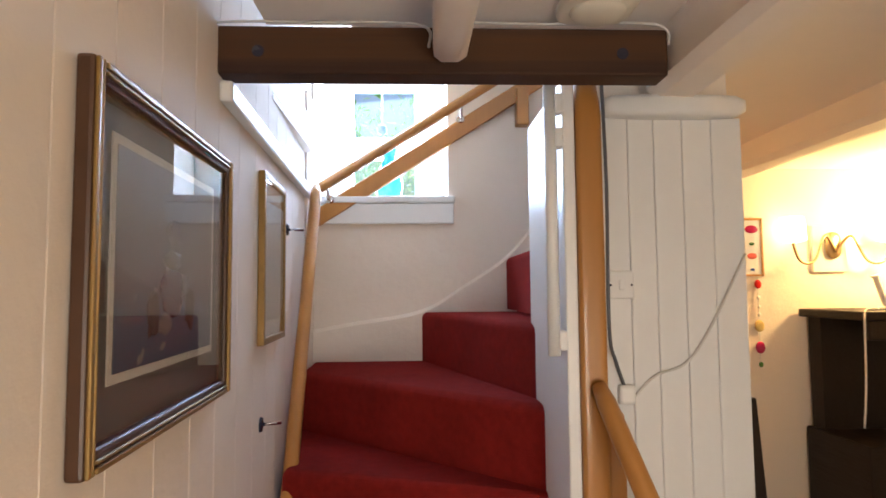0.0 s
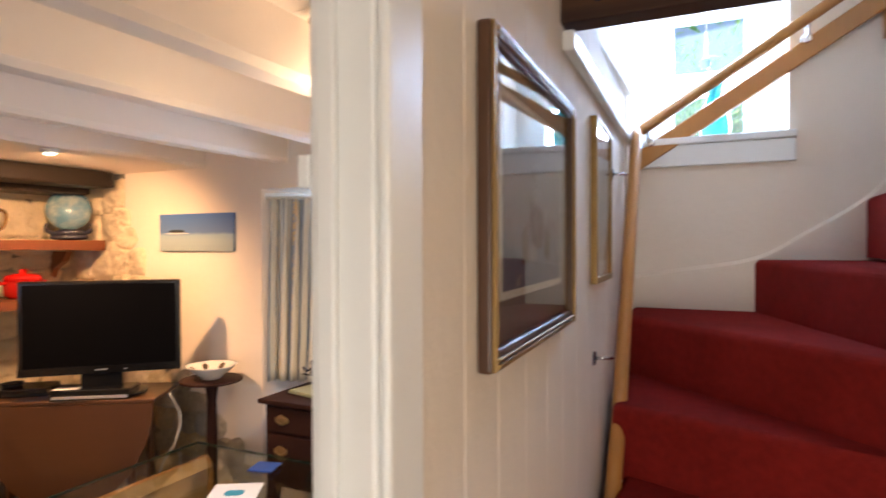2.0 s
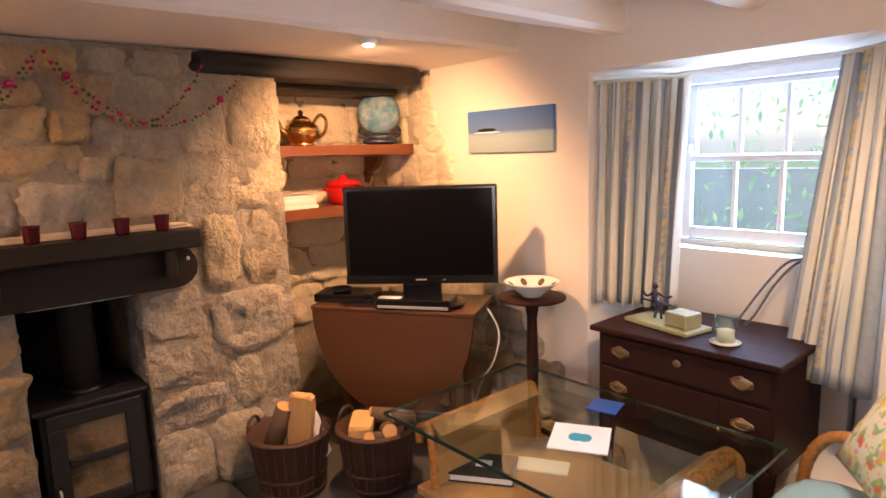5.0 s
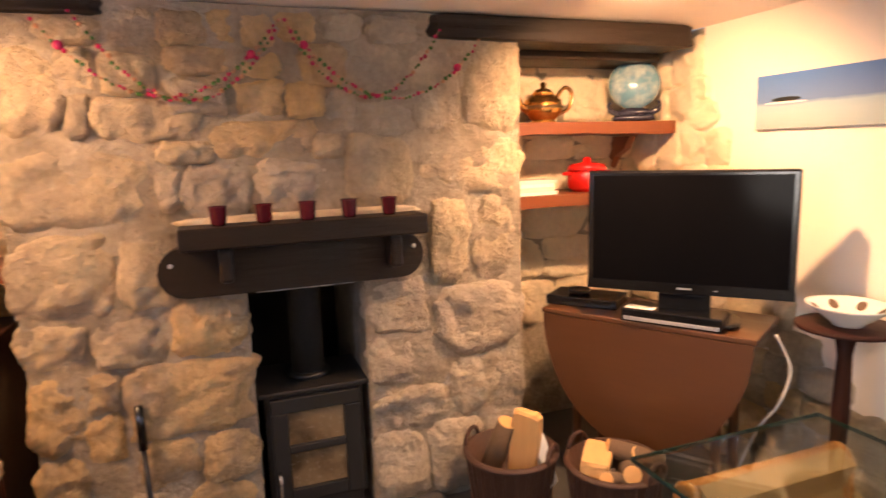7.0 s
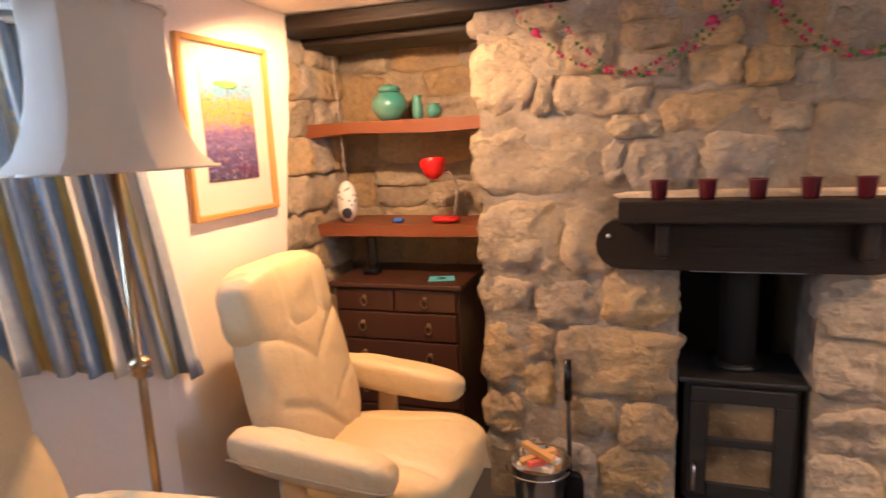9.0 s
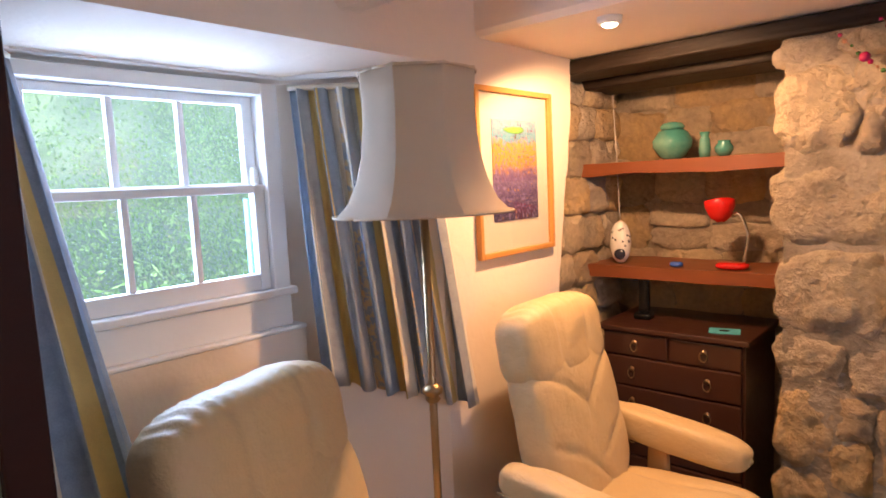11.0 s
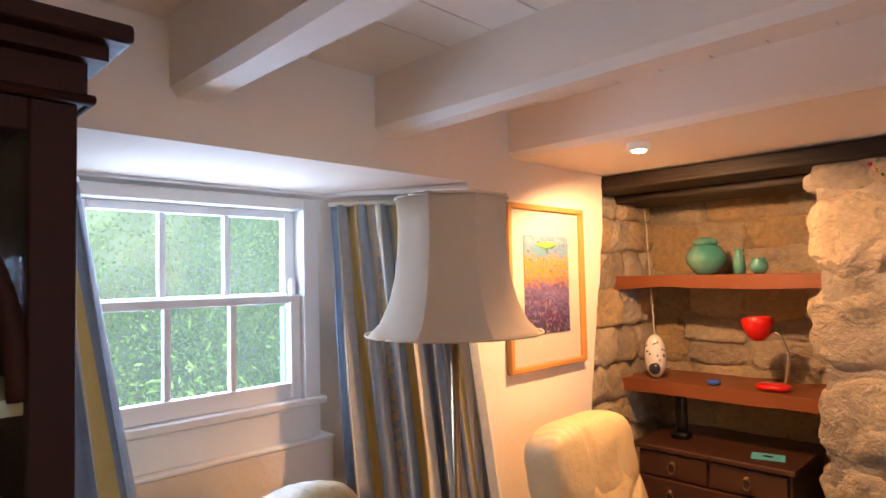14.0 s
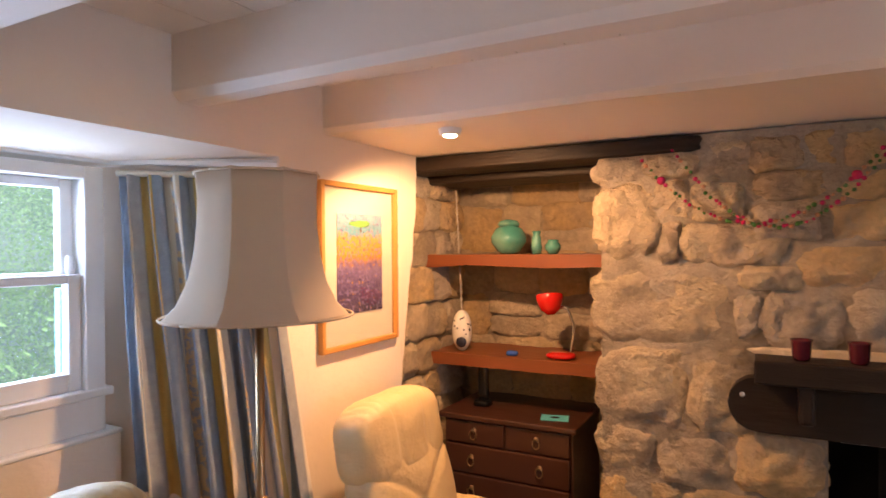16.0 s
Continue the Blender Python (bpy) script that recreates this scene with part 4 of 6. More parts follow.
# ---- hearth and chimney breast things ----
mantel = thing("mantel_shelf", "dark timber mantel shelf on brackets", "mantel")
part("shelf", box(-3.345, -3.17, 0.135, 0.948, 1.115, 1.185, bevel=0.006), OLD_TIMBER, mantel)
bm = prism(bmesh.new(), [(-0.45 + 0.085 - 0.085 * math.sin(a), 0.085 * math.cos(a)) for a in np.linspace(0, math.pi, 9)]
           + [(0.45 - 0.085 + 0.085 * math.sin(a), -0.085 * math.cos(a)) for a in np.linspace(0, math.pi, 9)], 0, 0.06)
part("plank", moved(bm, pose(-3.27, 0.508, 1.032, 90, 0, 90) @ pose(0, 0, -0.06)), OLD_TIMBER, mantel, "dark plank with rounded ends")
for y in (0.27, 0.835):
    part("bracket", box(-3.268, -3.19, y - 0.022, y + 0.022, 1.0, 1.114, bevel=0.012), OLD_TIMBER, mantel)
for y in (0.10, 0.92):
    part("stud", superbox(bmesh.new(), (-3.268, y, 1.06), (0.008, 0.016, 0.016), 2, 4), SILVER, mantel, smooth=True)
part("fillet", superbox(bmesh.new(), (-3.32, 0.54, 1.19), (0.05, 0.80, 0.035), 5, 10, rough=0.12), LIMEWASHED[0], mantel, "pale mortar fillet", smooth=True)
part("lip", box(-3.345, -3.30, 0.36, 0.70, 0.938, 0.945), SILVER, mantel)
for k in range(5):
    cup = thing("candle_glass", "dark red glass candle cup on mantel", "candle holder", pose(-3.225, 0.258 + 0.141 * k, 1.186), "candle cups on the mantel")
    part("cup", lathe(bmesh.new(), [(0.02, 0), (0.024, 0.01), (0.029, 0.058), (0.031, 0.062), (0.027, 0.06), (0.02, 0.03)], segments=20), RED_GLASS, cup, smooth=True)
    part("candle", lathe(bmesh.new(), [(0.019, 0.031), (0.019, 0.042), (0.002, 0.045)], segments=14), WAX, cup, smooth=True)

stove = thing("wood_stove", "black iron wood burning stove with sooted glass", "stove")
SX = -3.36
part("body", box(SX - 0.30, SX - 0.004, 0.355, 0.725, 0.055, 0.50, bevel=0.008), IRON, stove)
part("top_plate", box(SX - 0.31, SX + 0.015, 0.335, 0.745, 0.50, 0.52, bevel=0.006), IRON, stove)
part("collar", lathe(bmesh.new(), [(0.085, 0.52), (0.08, 0.535), (0.065, 0.54)], (SX - 0.15, 0.54, 0)), IRON, stove, smooth=True)
part("flue", lathe(bmesh.new(), [(0.063, 0.54), (0.063, 1.1)], (SX - 0.15, 0.54, 0)), SOOT_AND_SHADE, stove, smooth=True)
part("base", box(SX - 0.28, SX - 0.02, 0.37, 0.71, 0.0, 0.054, bevel=0.004), IRON, stove)
door = part("door", box(SX - 0.003, SX + 0.018, 0.375, 0.705, 0.435, 0.49, bevel=0.004), IRON, stove)
for y0, y1, z0, z1 in ((0.375, 0.435, 0.08, 0.4345), (0.645, 0.705, 0.08, 0.4345), (0.4355, 0.6445, 0.08, 0.13), (0.4355, 0.6445, 0.275, 0.305)):
    part("rail", box(SX - 0.003, SX + 0.018, y0, y1, z0, z1, bevel=0.004), IRON, door)
part("glass", box(SX - 0.002, SX + 0.004, 0.436, 0.644, 0.131, 0.434), STOVE_GLASS, door)
part("handle", tube(bmesh.new(), [(SX + 0.018, 0.392, 0.10), (SX + 0.04, 0.392, 0.11), (SX + 0.04, 0.392, 0.20), (SX + 0.018, 0.392, 0.21)], 0.007, 8), CHROME, door, smooth=True)
structure("hearth", box(-4.0, -3.10, 0.06, 1.02, 0.0, 0.03, bevel=0.006), SLATE, "dark slate hearth slab")
stove.location.z = 0.03

for name, y0, y1, z0, z1, label in (("lintel", -1.215, -0.02, 1.835, 1.893, "blackened timber lintel over the alcove"), ("lintel", 1.03, 2.225, 1.80, 1.893, "blackened timber lintel over the alcove")):
    beam = thing(name, label, "lintel", group="alcove lintels")
    bm = bmesh.new()
    superbox(bm, (-3.41, (y0 + y1) / 2, (z0 + z1) / 2), (0.20, y1 - y0, z1 - z0), 14, 10, rough=0.03, seed=y0)
    part("timber", bm, OLD_TIMBER, beam)
    part("inner_timber", box(-3.80, -3.52, max(y0, -1.21), y1 - 0.01, z0 - 0.03, z1 - 0.02, bevel=0.01), OLD_TIMBER, beam)


def shelf(y0, y1, z, x0, x1, label, bracket=True):
    s = thing("alcove_shelf", label, "shelf", group="alcove shelves")
    n = 12
    bm = bmesh.new()
    rows = []
    for k in range(n + 1):
        y = y0 + (y1 - y0) * k / n
        low = z - 0.052 + 0.012 * noise.noise(Vector((y * 5, z, 0)))
        wav = 0.008 * noise.noise(Vector((y * 4, z, 5)))
        rows.append([bm.verts.new(p) for p in ((x0, y, z), (x1 + wav, y, z), (x1 + wav, y, low), (x0, y, low))])
    for a, b in zip(rows, rows[1:]):
        for k in range(4):
            bm.faces.new((a[k], a[(k + 1) % 4], b[(k + 1) % 4], b[k]))
    bm.faces.new(rows[0])
    bm.faces.new(rows[-1][::-1])
    part("board", bm, REDWOOD, s)
    if bracket:
        for y in (y0 + 0.10, y1 - 0.10):
            part("bracket", prism(bmesh.new(), [(0, 0), (0.17, 0), (0.13, -0.06), (0.05, -0.10), (0, -0.17)], -0.02, 0.02), REDWOOD, s).matrix_local = pose(x0 + 0.002, y, z - 0.064, 90)
    return s


shelf(-1.215, -0.345, 1.492, -3.89, -3.55, "thick red-brown wooden alcove shelf", False)
shelf(-1.215, -0.345, 1.056, -3.89, -3.55, "thick red-brown wooden alcove shelf", False)
shelf(1.395, 2.29, 1.505, -3.85, -3.50, "red-brown wooden shelf on curved brackets")
shelf(1.395, 2.32, 1.190, -3.85, -3.50, "red-brown wooden shelf behind the television", False)


def pot(name, label, at, profile, mat, category="vase", segments=28):
    p = thing(name, label, category, pose(*at))
    part("body", lathe(bmesh.new(), profile, segments=segments), mat, p, smooth=True)
    return p


ginger = pot("ginger_jar", "teal glazed ginger jar on alcove shelf", (-3.66, -0.835, 1.493), [(0.035, 0), (0.05, 0.01), (0.078, 0.05), (0.08, 0.075), (0.06, 0.11), (0.042, 0.122)], TEAL_GLAZE, "jar")
part("lid", lathe(bmesh.new(), [(0.045, 0.122), (0.05, 0.13), (0.04, 0.145), (0.012, 0.152)]), TEAL_GLAZE, ginger, smooth=True)
pot("small_vase", "slim teal glazed vase on alcove shelf", (-3.64, -0.70, 1.493), [(0.02, 0), (0.023, 0.03), (0.019, 0.07), (0.014, 0.08), (0.02, 0.098), (0.016, 0.096)], TEAL_GLAZE)
pot("small_pot", "small round teal pot on alcove shelf", (-3.63, -0.625, 1.493), [(0.018, 0), (0.033, 0.02), (0.034, 0.035), (0.022, 0.052), (0.024, 0.06), (0.019, 0.058)], TEAL_GLAZE, "pot")
egg = thing("egg_lantern", "white spotted pottery egg lantern on shelf", "lantern", pose(-3.62, -1.05, 1.057))
part("shell", superbox(bmesh.new(), (0, 0, 0.092), (0.088, 0.088, 0.185), 2.1, 8), WHITE_CHINA, egg, smooth=True)
part("mouth", superbox(bmesh.new(), (0.034, 0.012, 0.045), (0.03, 0.05, 0.05), 2, 6), DARK_SPOT, egg, smooth=True)
for k in range(12):
    a, z = 0.5 + random.uniform(-1.1, 1.1), random.uniform(0.08, 0.16)
    r = 0.0445 * math.sqrt(max(0.05, 1 - ((z - 0.092) / 0.0925) ** 2))
    part("spot", superbox(bmesh.new(), (r * math.cos(a), r * math.sin(a), z), (0.006, 0.008, 0.01), 2, 3), DARK_SPOT, egg, smooth=True)
part("cord", tube(bmesh.new(), curve_points([(0, 0, 0.184), (0.004, -0.01, 0.45), (0.02, -0.015, 0.72)], 4), 0.002, 5), CABLE_WHITE, egg)
lamp_red = thing("desk_lamp", "red enamel gooseneck desk lamp on shelf", "lamp", pose(-3.62, -0.58, 1.057))
part("base", superbox(bmesh.new(), (0, -0.01, 0.014), (0.09, 0.12, 0.028), 3, 6), RED_GLOSS, lamp_red, smooth=True)
part("neck", tube(bmesh.new(), curve_points([(0, 0.03, 0.02), (0, 0.045, 0.12), (0, 0.035, 0.17), (0, 0.01, 0.215), (0, -0.035, 0.20)]), 0.006, 8), CHROME, lamp_red, smooth=True)
part("shade", moved(lathe(bmesh.new(), [(0.054, -0.004), (0.057, 0), (0.055, 0.022), (0.038, 0.062), (0.014, 0.08)]), pose(0.01, -0.055, 0.262, 188, -12, 0)), RED_GLOSS, lamp_red, smooth=True)
trinket = thing("trinket", "small blue trinket on alcove shelf", "ornament")
part("body", superbox(bmesh.new(), (-3.60, -0.80, 1.068), (0.04, 0.05, 0.022), 3, 4), BLUE_CARD, trinket, smooth=True)

chest = thing("chest_of_drawers", "small mahogany chest of drawers in alcove", "chest of drawers")
CHEST_WOOD = material("chest_mahogany", (0.055, 0.020, 0.012), 0.4, vary=0.3, scale=6, stretch=(1, 0.2, 1), fine=0.12, coat=0.3)
part("carcass", box(-3.88, -3.475, -1.06, -0.50, 0.04, 0.80), CHEST_WOOD, chest)
part("top", box(-3.885, -3.445, -1.08, -0.48, 0.80, 0.822, bevel=0.005), CHEST_WOOD, chest)
for k, (y0, y1, z0, z1) in enumerate(((-1.05, -0.785, 0.70, 0.792), (-0.775, -0.51, 0.70, 0.792), (-1.05, -0.51, 0.575, 0.692), (-1.05, -0.51, 0.44, 0.567), (-1.05, -0.51, 0.28, 0.432), (-1.05, -0.51, 0.09, 0.272))):
    d = part("drawer", box(-3.474, -3.458, y0, y1, z0, z1, bevel=0.004), CHEST_WOOD, chest)
    for y in ((y0 + y1) / 2,) if k < 2 else (-0.93, -0.63):
        h = part("handle", moved(lathe(bmesh.new(), [(0.011, 0), (0.009, 0.004), (0.004, 0.006)], segments=12), pose(-3.458, y, (z0 + z1) / 2 + 0.012, 0, 90)), BRASS, d, smooth=True)
        part("ring", tube(bmesh.new(), [(-3.448, y + 0.014 * math.sin(a), (z0 + z1) / 2 - 0.004 + 0.02 * math.cos(a)) for a in np.linspace(0, 2 * math.pi, 14)], 0.0025, 6), BRASS, d, smooth=True)
phone = thing("cordless_phone", "black cordless phone in charging cradle", "phone")
part("handset", superbox(bmesh.new(), (-3.62, -0.945, 0.92), (0.028, 0.046, 0.17), 6, 5), BLACK_GLOSS, phone, smooth=True)
part("cradle", superbox(bmesh.new(), (-3.615, -0.945, 0.837), (0.07, 0.075, 0.03), 5, 5), BLACK_GLOSS, phone, smooth=True)
card = thing("greeting_card", "aqua printed card on the chest", "card")
part("sheet", moved(box(-0.04, 0.04, -0.055, 0.055, 0, 0.003), pose(-3.56, -0.60, 0.8225, 0, 0, 15)), AQUA_CARD, card)
part("motif", moved(superbox(bmesh.new(), (0, 0, 0.0035), (0.03, 0.04, 0.001), 2, 4), pose(-3.56, -0.60, 0.8225, 0, 0, 15)), DARK_SPOT, card)

# north alcove ornaments
teapot = thing("copper_teapot", "polished copper lustre teapot on shelf", "teapot", pose(-3.64, 1.67, 1.506))
COPPER = material("copper_lustre", (0.56, 0.30, 0.09), 0.18, metal=0.95, vary=0.2, scale=12, fine=0.1)
part("body", lathe(bmesh.new(), [(0.04, 0), (0.045, 0.012), (0.075, 0.04), (0.07, 0.085), (0.045, 0.105)]), COPPER, teapot, smooth=True)
part("lid", lathe(bmesh.new(), [(0.046, 0.105), (0.03, 0.125), (0.01, 0.132), (0.012, 0.148), (0.004, 0.155)]), COPPER, teapot, smooth=True)
part("spout", tube(bmesh.new(), curve_points([(0, -0.065, 0.05), (0, -0.095, 0.07), (0, -0.115, 0.115)], 4), [0.016] * 4 + [0.011] * 5, 8), COPPER, teapot, smooth=True)
part("handle", tube(bmesh.new(), curve_points([(0, 0.06, 0.10), (0, 0.095, 0.135), (0, 0.125, 0.115), (0, 0.115, 0.06), (0, 0.07, 0.035)], 5), 0.0075, 8), COPPER, teapot, smooth=True)
part("foot_ring", lathe(bmesh.new(), [(0.05, -0.0), (0.052, 0.006), (0.043, 0.016)]), COPPER, teapot, smooth=True)
part("band", lathe(bmesh.new(), [(0.0745, 0.055), (0.0785, 0.06), (0.0745, 0.066)]), BRASS, teapot, smooth=True)
teapot.scale = (1.18, 1.18, 1.18)
plate = thing("glass_plate", "mottled blue glass dish on a dark stand", "plate", pose(-3.63, 2.155, 1.506, 0, 0, -35))
part("dish", moved(superbox(bmesh.new(), (0, 0, 0), (0.13, 0.238, 0.238), 2.0, 14), pose(0, 0, 0.175, 0, -8, 0)), BLUE_GLAZE, plate, smooth=True)
part("stand", superbox(bmesh.new(), (0, 0, 0.018), (0.13, 0.20, 0.036), 3, 8), DARK_SPOT, plate, "dark carved stand", smooth=True)
for s_y in (-1, 1):
    part("stand_arm", tube(bmesh.new(), curve_points([(0.02, s_y * 0.05, 0.03), (0.03, s_y * 0.10, 0.05), (0.02, s_y * 0.115, 0.075), (0.03, s_y * 0.105, 0.095)], 5), [0.014] * 8 + [0.008] * 8, 8), DARK_SPOT, plate, "dark carved stand", smooth=True)
part("stand_crest", superbox(bmesh.new(), (0.05, 0, 0.045), (0.035, 0.13, 0.035), 2.2, 8, rough=0.3, seed=3), DARK_SPOT, plate, "dark carved stand", smooth=True)
red_pot = thing("red_casserole", "bright red enamel lidded pot on shelf", "pot", pose(-3.62, 1.89, 1.191))
part("body", lathe(bmesh.new(), [(0.07, 0), (0.09, 0.02), (0.095, 0.08), (0.09, 0.10)]), RED_GLOSS, red_pot, smooth=True)
part("lid", lathe(bmesh.new(), [(0.097, 0.10), (0.08, 0.125), (0.02, 0.135), (0.018, 0.155), (0.01, 0.158)]), RED_GLOSS, red_pot, smooth=True)
for s in (-1, 1):
    part("handle", superbox(bmesh.new(), (0, s * 0.108, 0.085), (0.05, 0.035, 0.02), 3, 4), RED_GLOSS, red_pot, smooth=True)
books = thing("book_stack", "low stack of pale paperbacks on shelf", "books")
for k in range(4):
    part("book", moved(box(-0.07, 0.07, -0.10, 0.10, 0, 0.016, bevel=0.001), pose(-3.60, 1.57 + random.uniform(-0.01, 0.01), 1.191 + 0.017 * k, 0, 0, random.uniform(-6, 6))), (PAPER, MAT_BOARD, PAPER, WHITE_CHINA)[k], books)

# bead garland in two swags
garland = thing("bead_garland", "pink green and copper bead garland on stone", "garland")
for a, low, b, sag in (((-0.20, 1.81), 1.58, (0.495, 1.835), 0), ((0.515, 1.835), 1.565, (1.205, 1.79), 0), ((-0.10, 1.84), 1.56, (0.48, 1.80), 1), ((0.53, 1.80), 1.585, (1.05, 1.82), 1)):
    n = 46
    mid = min(a[1], b[1])
    pts = []
    for k in range(n + 1):
        u = k / n
        y, top = a[0] + (b[0] - a[0]) * u, a[1] + (b[1] - a[1]) * u
        pts.append(Vector((-3.285 - 0.004 * sag, y, top - (mid - low) * (1 - (2 * u - 1) ** 2))))
    part("string", tube(bmesh.new(), pts, 0.0012, 4), BEADS_GOLD, garland)
    for colour, choice in ((BEADS_PINK, 0), (BEADS_GREEN, 1), (BEADS_GOLD, 2)):
        bm = bmesh.new()
        for k, p in enumerate(pts):
            if (k * 7 + 3 * sag) % 5 % 3 == choice:
                big = 0.030 if (k % 9 == 4 and choice == 0 and not sag) else random.uniform(0.009, 0.016)
                superbox(bm, p + Vector((0.005, random.uniform(-0.004, 0.004), random.uniform(-0.004, 0.004))), (big, big, big), 2, 3)
        tagged(part("bead_strand", bm, colour, garland, smooth=True), kind="stuff")

bucket = thing("ash_bucket", "polished steel coal bucket with kindling", "bucket", pose(-3.20, -0.13, 0))
part("pail", lathe(bmesh.new(), [(0.075, 0), (0.08, 0.01), (0.108, 0.25), (0.112, 0.255), (0.106, 0.25), (0.08, 0.06)]), CHROME, bucket, smooth=True)
part("handle", tube(bmesh.new(), [(0.108 * math.cos(a) * 0.9 + 0.06, 0.11 * math.sin(a), 0.25 + 0.004) for a in np.linspace(-1.5, 1.5, 10)], 0.004, 6), CHROME, bucket, smooth=True)
for k in range(6):
    part("kindling", moved(box(-0.07, 0.07, -0.014, 0.014, -0.01, 0.01, bevel=0.002), pose(random.uniform(-0.03, 0.03), random.uniform(-0.04, 0.04), 0.22 + 0.012 * k, random.uniform(-8, 8), random.uniform(-12, 12), random.uniform(0, 180))), (PAPER, LOGWOOD, RED_BOARD, LOGWOOD, PAPER, LOGWOOD)[k], bucket)
tools = thing("hearth_brush", "black handled hearth brush and shovel", "hearth tool")
part("shaft", tube(bmesh.new(), [(-3.27, -0.03, 0.02), (-3.29, -0.04, 0.45)], 0.009, 8), IRON, tools, smooth=True)
part("grip", tube(bmesh.new(), [(-3.29, -0.04, 0.45), (-3.295, -0.042, 0.60)], [0.016, 0.013], 10), BLACK_GLOSS, tools, smooth=True)
part("brush", superbox(bmesh.new(), (-3.262, -0.03, 0.10), (0.03, 0.10, 0.17), 4, 4), BLACK_GLOSS, tools, smooth=True)


def log_basket(label, m, logs):
    b = thing("log_basket", label, "basket", m, "log baskets on the hearth")
    part("weave", lathe(bmesh.new(), [(0.125, 0), (0.135, 0.02), (0.165, 0.26), (0.172, 0.27), (0.172, 0.285), (0.16, 0.285), (0.13, 0.06)], segments=36), BASKET, b, smooth=True)
    for z, r in ((0.03, 0.139), (0.275, 0.172), (0.10, 0.147)):
        part("hoop", tube(bmesh.new(), [(r * math.cos(a), r * math.sin(a), z) for a in np.linspace(0, 2 * math.pi, 37)], 0.009, 8), BASKET, b, smooth=True)
    for k in range(24):
        a = 2 * math.pi * k / 24
        part("stake", tube(bmesh.new(), [(0.137 * math.cos(a), 0.137 * math.sin(a), 0.02), (0.168 * math.cos(a), 0.168 * math.sin(a), 0.27)], 0.006, 5), BASKET, b)
    for s in (-1, 1):
        part("handle", tube(bmesh.new(), [(0.165 * s, 0.055 * math.cos(a), 0.275 + 0.055 * math.sin(a)) for a in np.linspace(0, math.pi, 9)], 0.008, 6), BASKET, b, smooth=True)
    return b


first = log_basket("round brown wicker basket of split logs", pose(-3.10, 1.22, 0.0, 0, 0, 40), 0)
second = log_basket("round brown wicker basket of logs and sticks", pose(-2.87, 1.52, 0.0, 0, 0, 20), 0)


def log(at, length, w, h, mat, tilt, label, name="split_log"):
    l = thing(name, label, "log", pose(*at, *tilt))
    if name == "split_log":
        part("billet", superbox(bmesh.new(), (0, 0, 0), (w, h, length), 12, 5, rough=0.05, seed=at[0] * 9), mat, l)
    else:
        part("bark", lathe(bmesh.new(), [(w / 2, -length / 2), (w / 2 * 1.05, 0), (w / 2 * 0.95, length / 2)], segments=14), BARK, l, smooth=True)
        part("cut_end", lathe(bmesh.new(), [(w / 2 * 0.9, length / 2 + 0.001), (w / 2 * 0.88, length / 2 + 0.003)], segments=14), LOGWOOD, l)
    return l


log((-3.06, 1.26, 0.30), 0.30, 0.11, 0.05, LOGWOOD, (6, 8, 40), "pale split log standing in basket")
log((-3.14, 1.18, 0.26), 0.28, 0.08, 0.08, BARK, (0, 22, 30), "round log with bark in basket", "round_log")
log((-3.05, 1.32, 0.24), 0.22, 0.06, 0.06, PAPER, (10, -12, 20), "white paper roll in log basket")
log((-2.89, 1.46, 0.29), 0.20, 0.10, 0.06, LOGWOOD, (88, 4, 50), "pale split log lying in basket")
log((-2.84, 1.56, 0.25), 0.20, 0.07, 0.07, BARK, (70, 0, 60), "round log end in basket", "round_log")
log((-2.93, 1.56, 0.25), 0.22, 0.06, 0.06, BARK, (60, 0, 110), "round log in basket", "round_log")
log((-2.80, 1.50, 0.24), 0.20, 0.06, 0.06, BARK, (65, 0, 20), "round log in basket", "round_log")
log((-2.86, 1.60, 0.29), 0.2, 0.07, 0.07, BARK, (75, 0, -30), "round log with bark in basket", "round_log")
cable = thing("cable", "pale flex hanging from the television table", "cable")
part("lead", tube(bmesh.new(), curve_points([(-2.66, 2.02, 0.74), (-2.63, 2.06, 0.62), (-2.66, 2.05, 0.48), (-2.72, 2.02, 0.36), (-2.85, 2.02, 0.02)]), 0.005, 6), CABLE_WHITE, cable, smooth=True)

# television on its drop-leaf table; local x runs along the screen
TV = pose(-2.898, 1.832, 0, 0, 0, 42.9)
BOARD = pose(-3.005, 1.713, 0, 0, 0, 30.8) @ pose(0, 0.215, 0)
gate_table = thing("drop_leaf_table", "brown mahogany drop-leaf table with folded leaf", "table", BOARD)
TABLE_WOOD = material("table_mahogany", (0.085, 0.034, 0.012), 0.4, vary=0.3, scale=5, stretch=(0.2, 1, 1), fine=0.12, coat=0.3)
part("top", box(-0.413, 0.413, -0.215, 0.15, 0.715, 0.735, bevel=0.004), TABLE_WOOD, gate_table)
outline = [(-0.405, 0)] + [(-0.405 * math.cos(a) ** 0.95, -0.50 * math.sin(a) ** 1.05) for a in np.linspace(0.10, math.pi / 2, 14)]
outline += [(-x, y) for x, y in outline[::-1][1:]]
part("leaf", prism(bmesh.new(), outline, -0.009, 0.009), TABLE_WOOD, gate_table).matrix_local = pose(0, -0.206, 0.714, 90)
for x in (-0.28, 0.28):
    for y in (-0.15, 0.10):
        part("leg", tube(bmesh.new(), [(x, y, 0), (x, y, 0.714)], 0.02, 8), TABLE_WOOD, gate_table, smooth=True)
television = thing("television", "black flat screen television on a pedestal", "television", TV)
part("casing", box(-0.353, 0.353, -0.002, 0.05, 0.855, 1.305, bevel=0.008), BLACK_GLOSS, television)
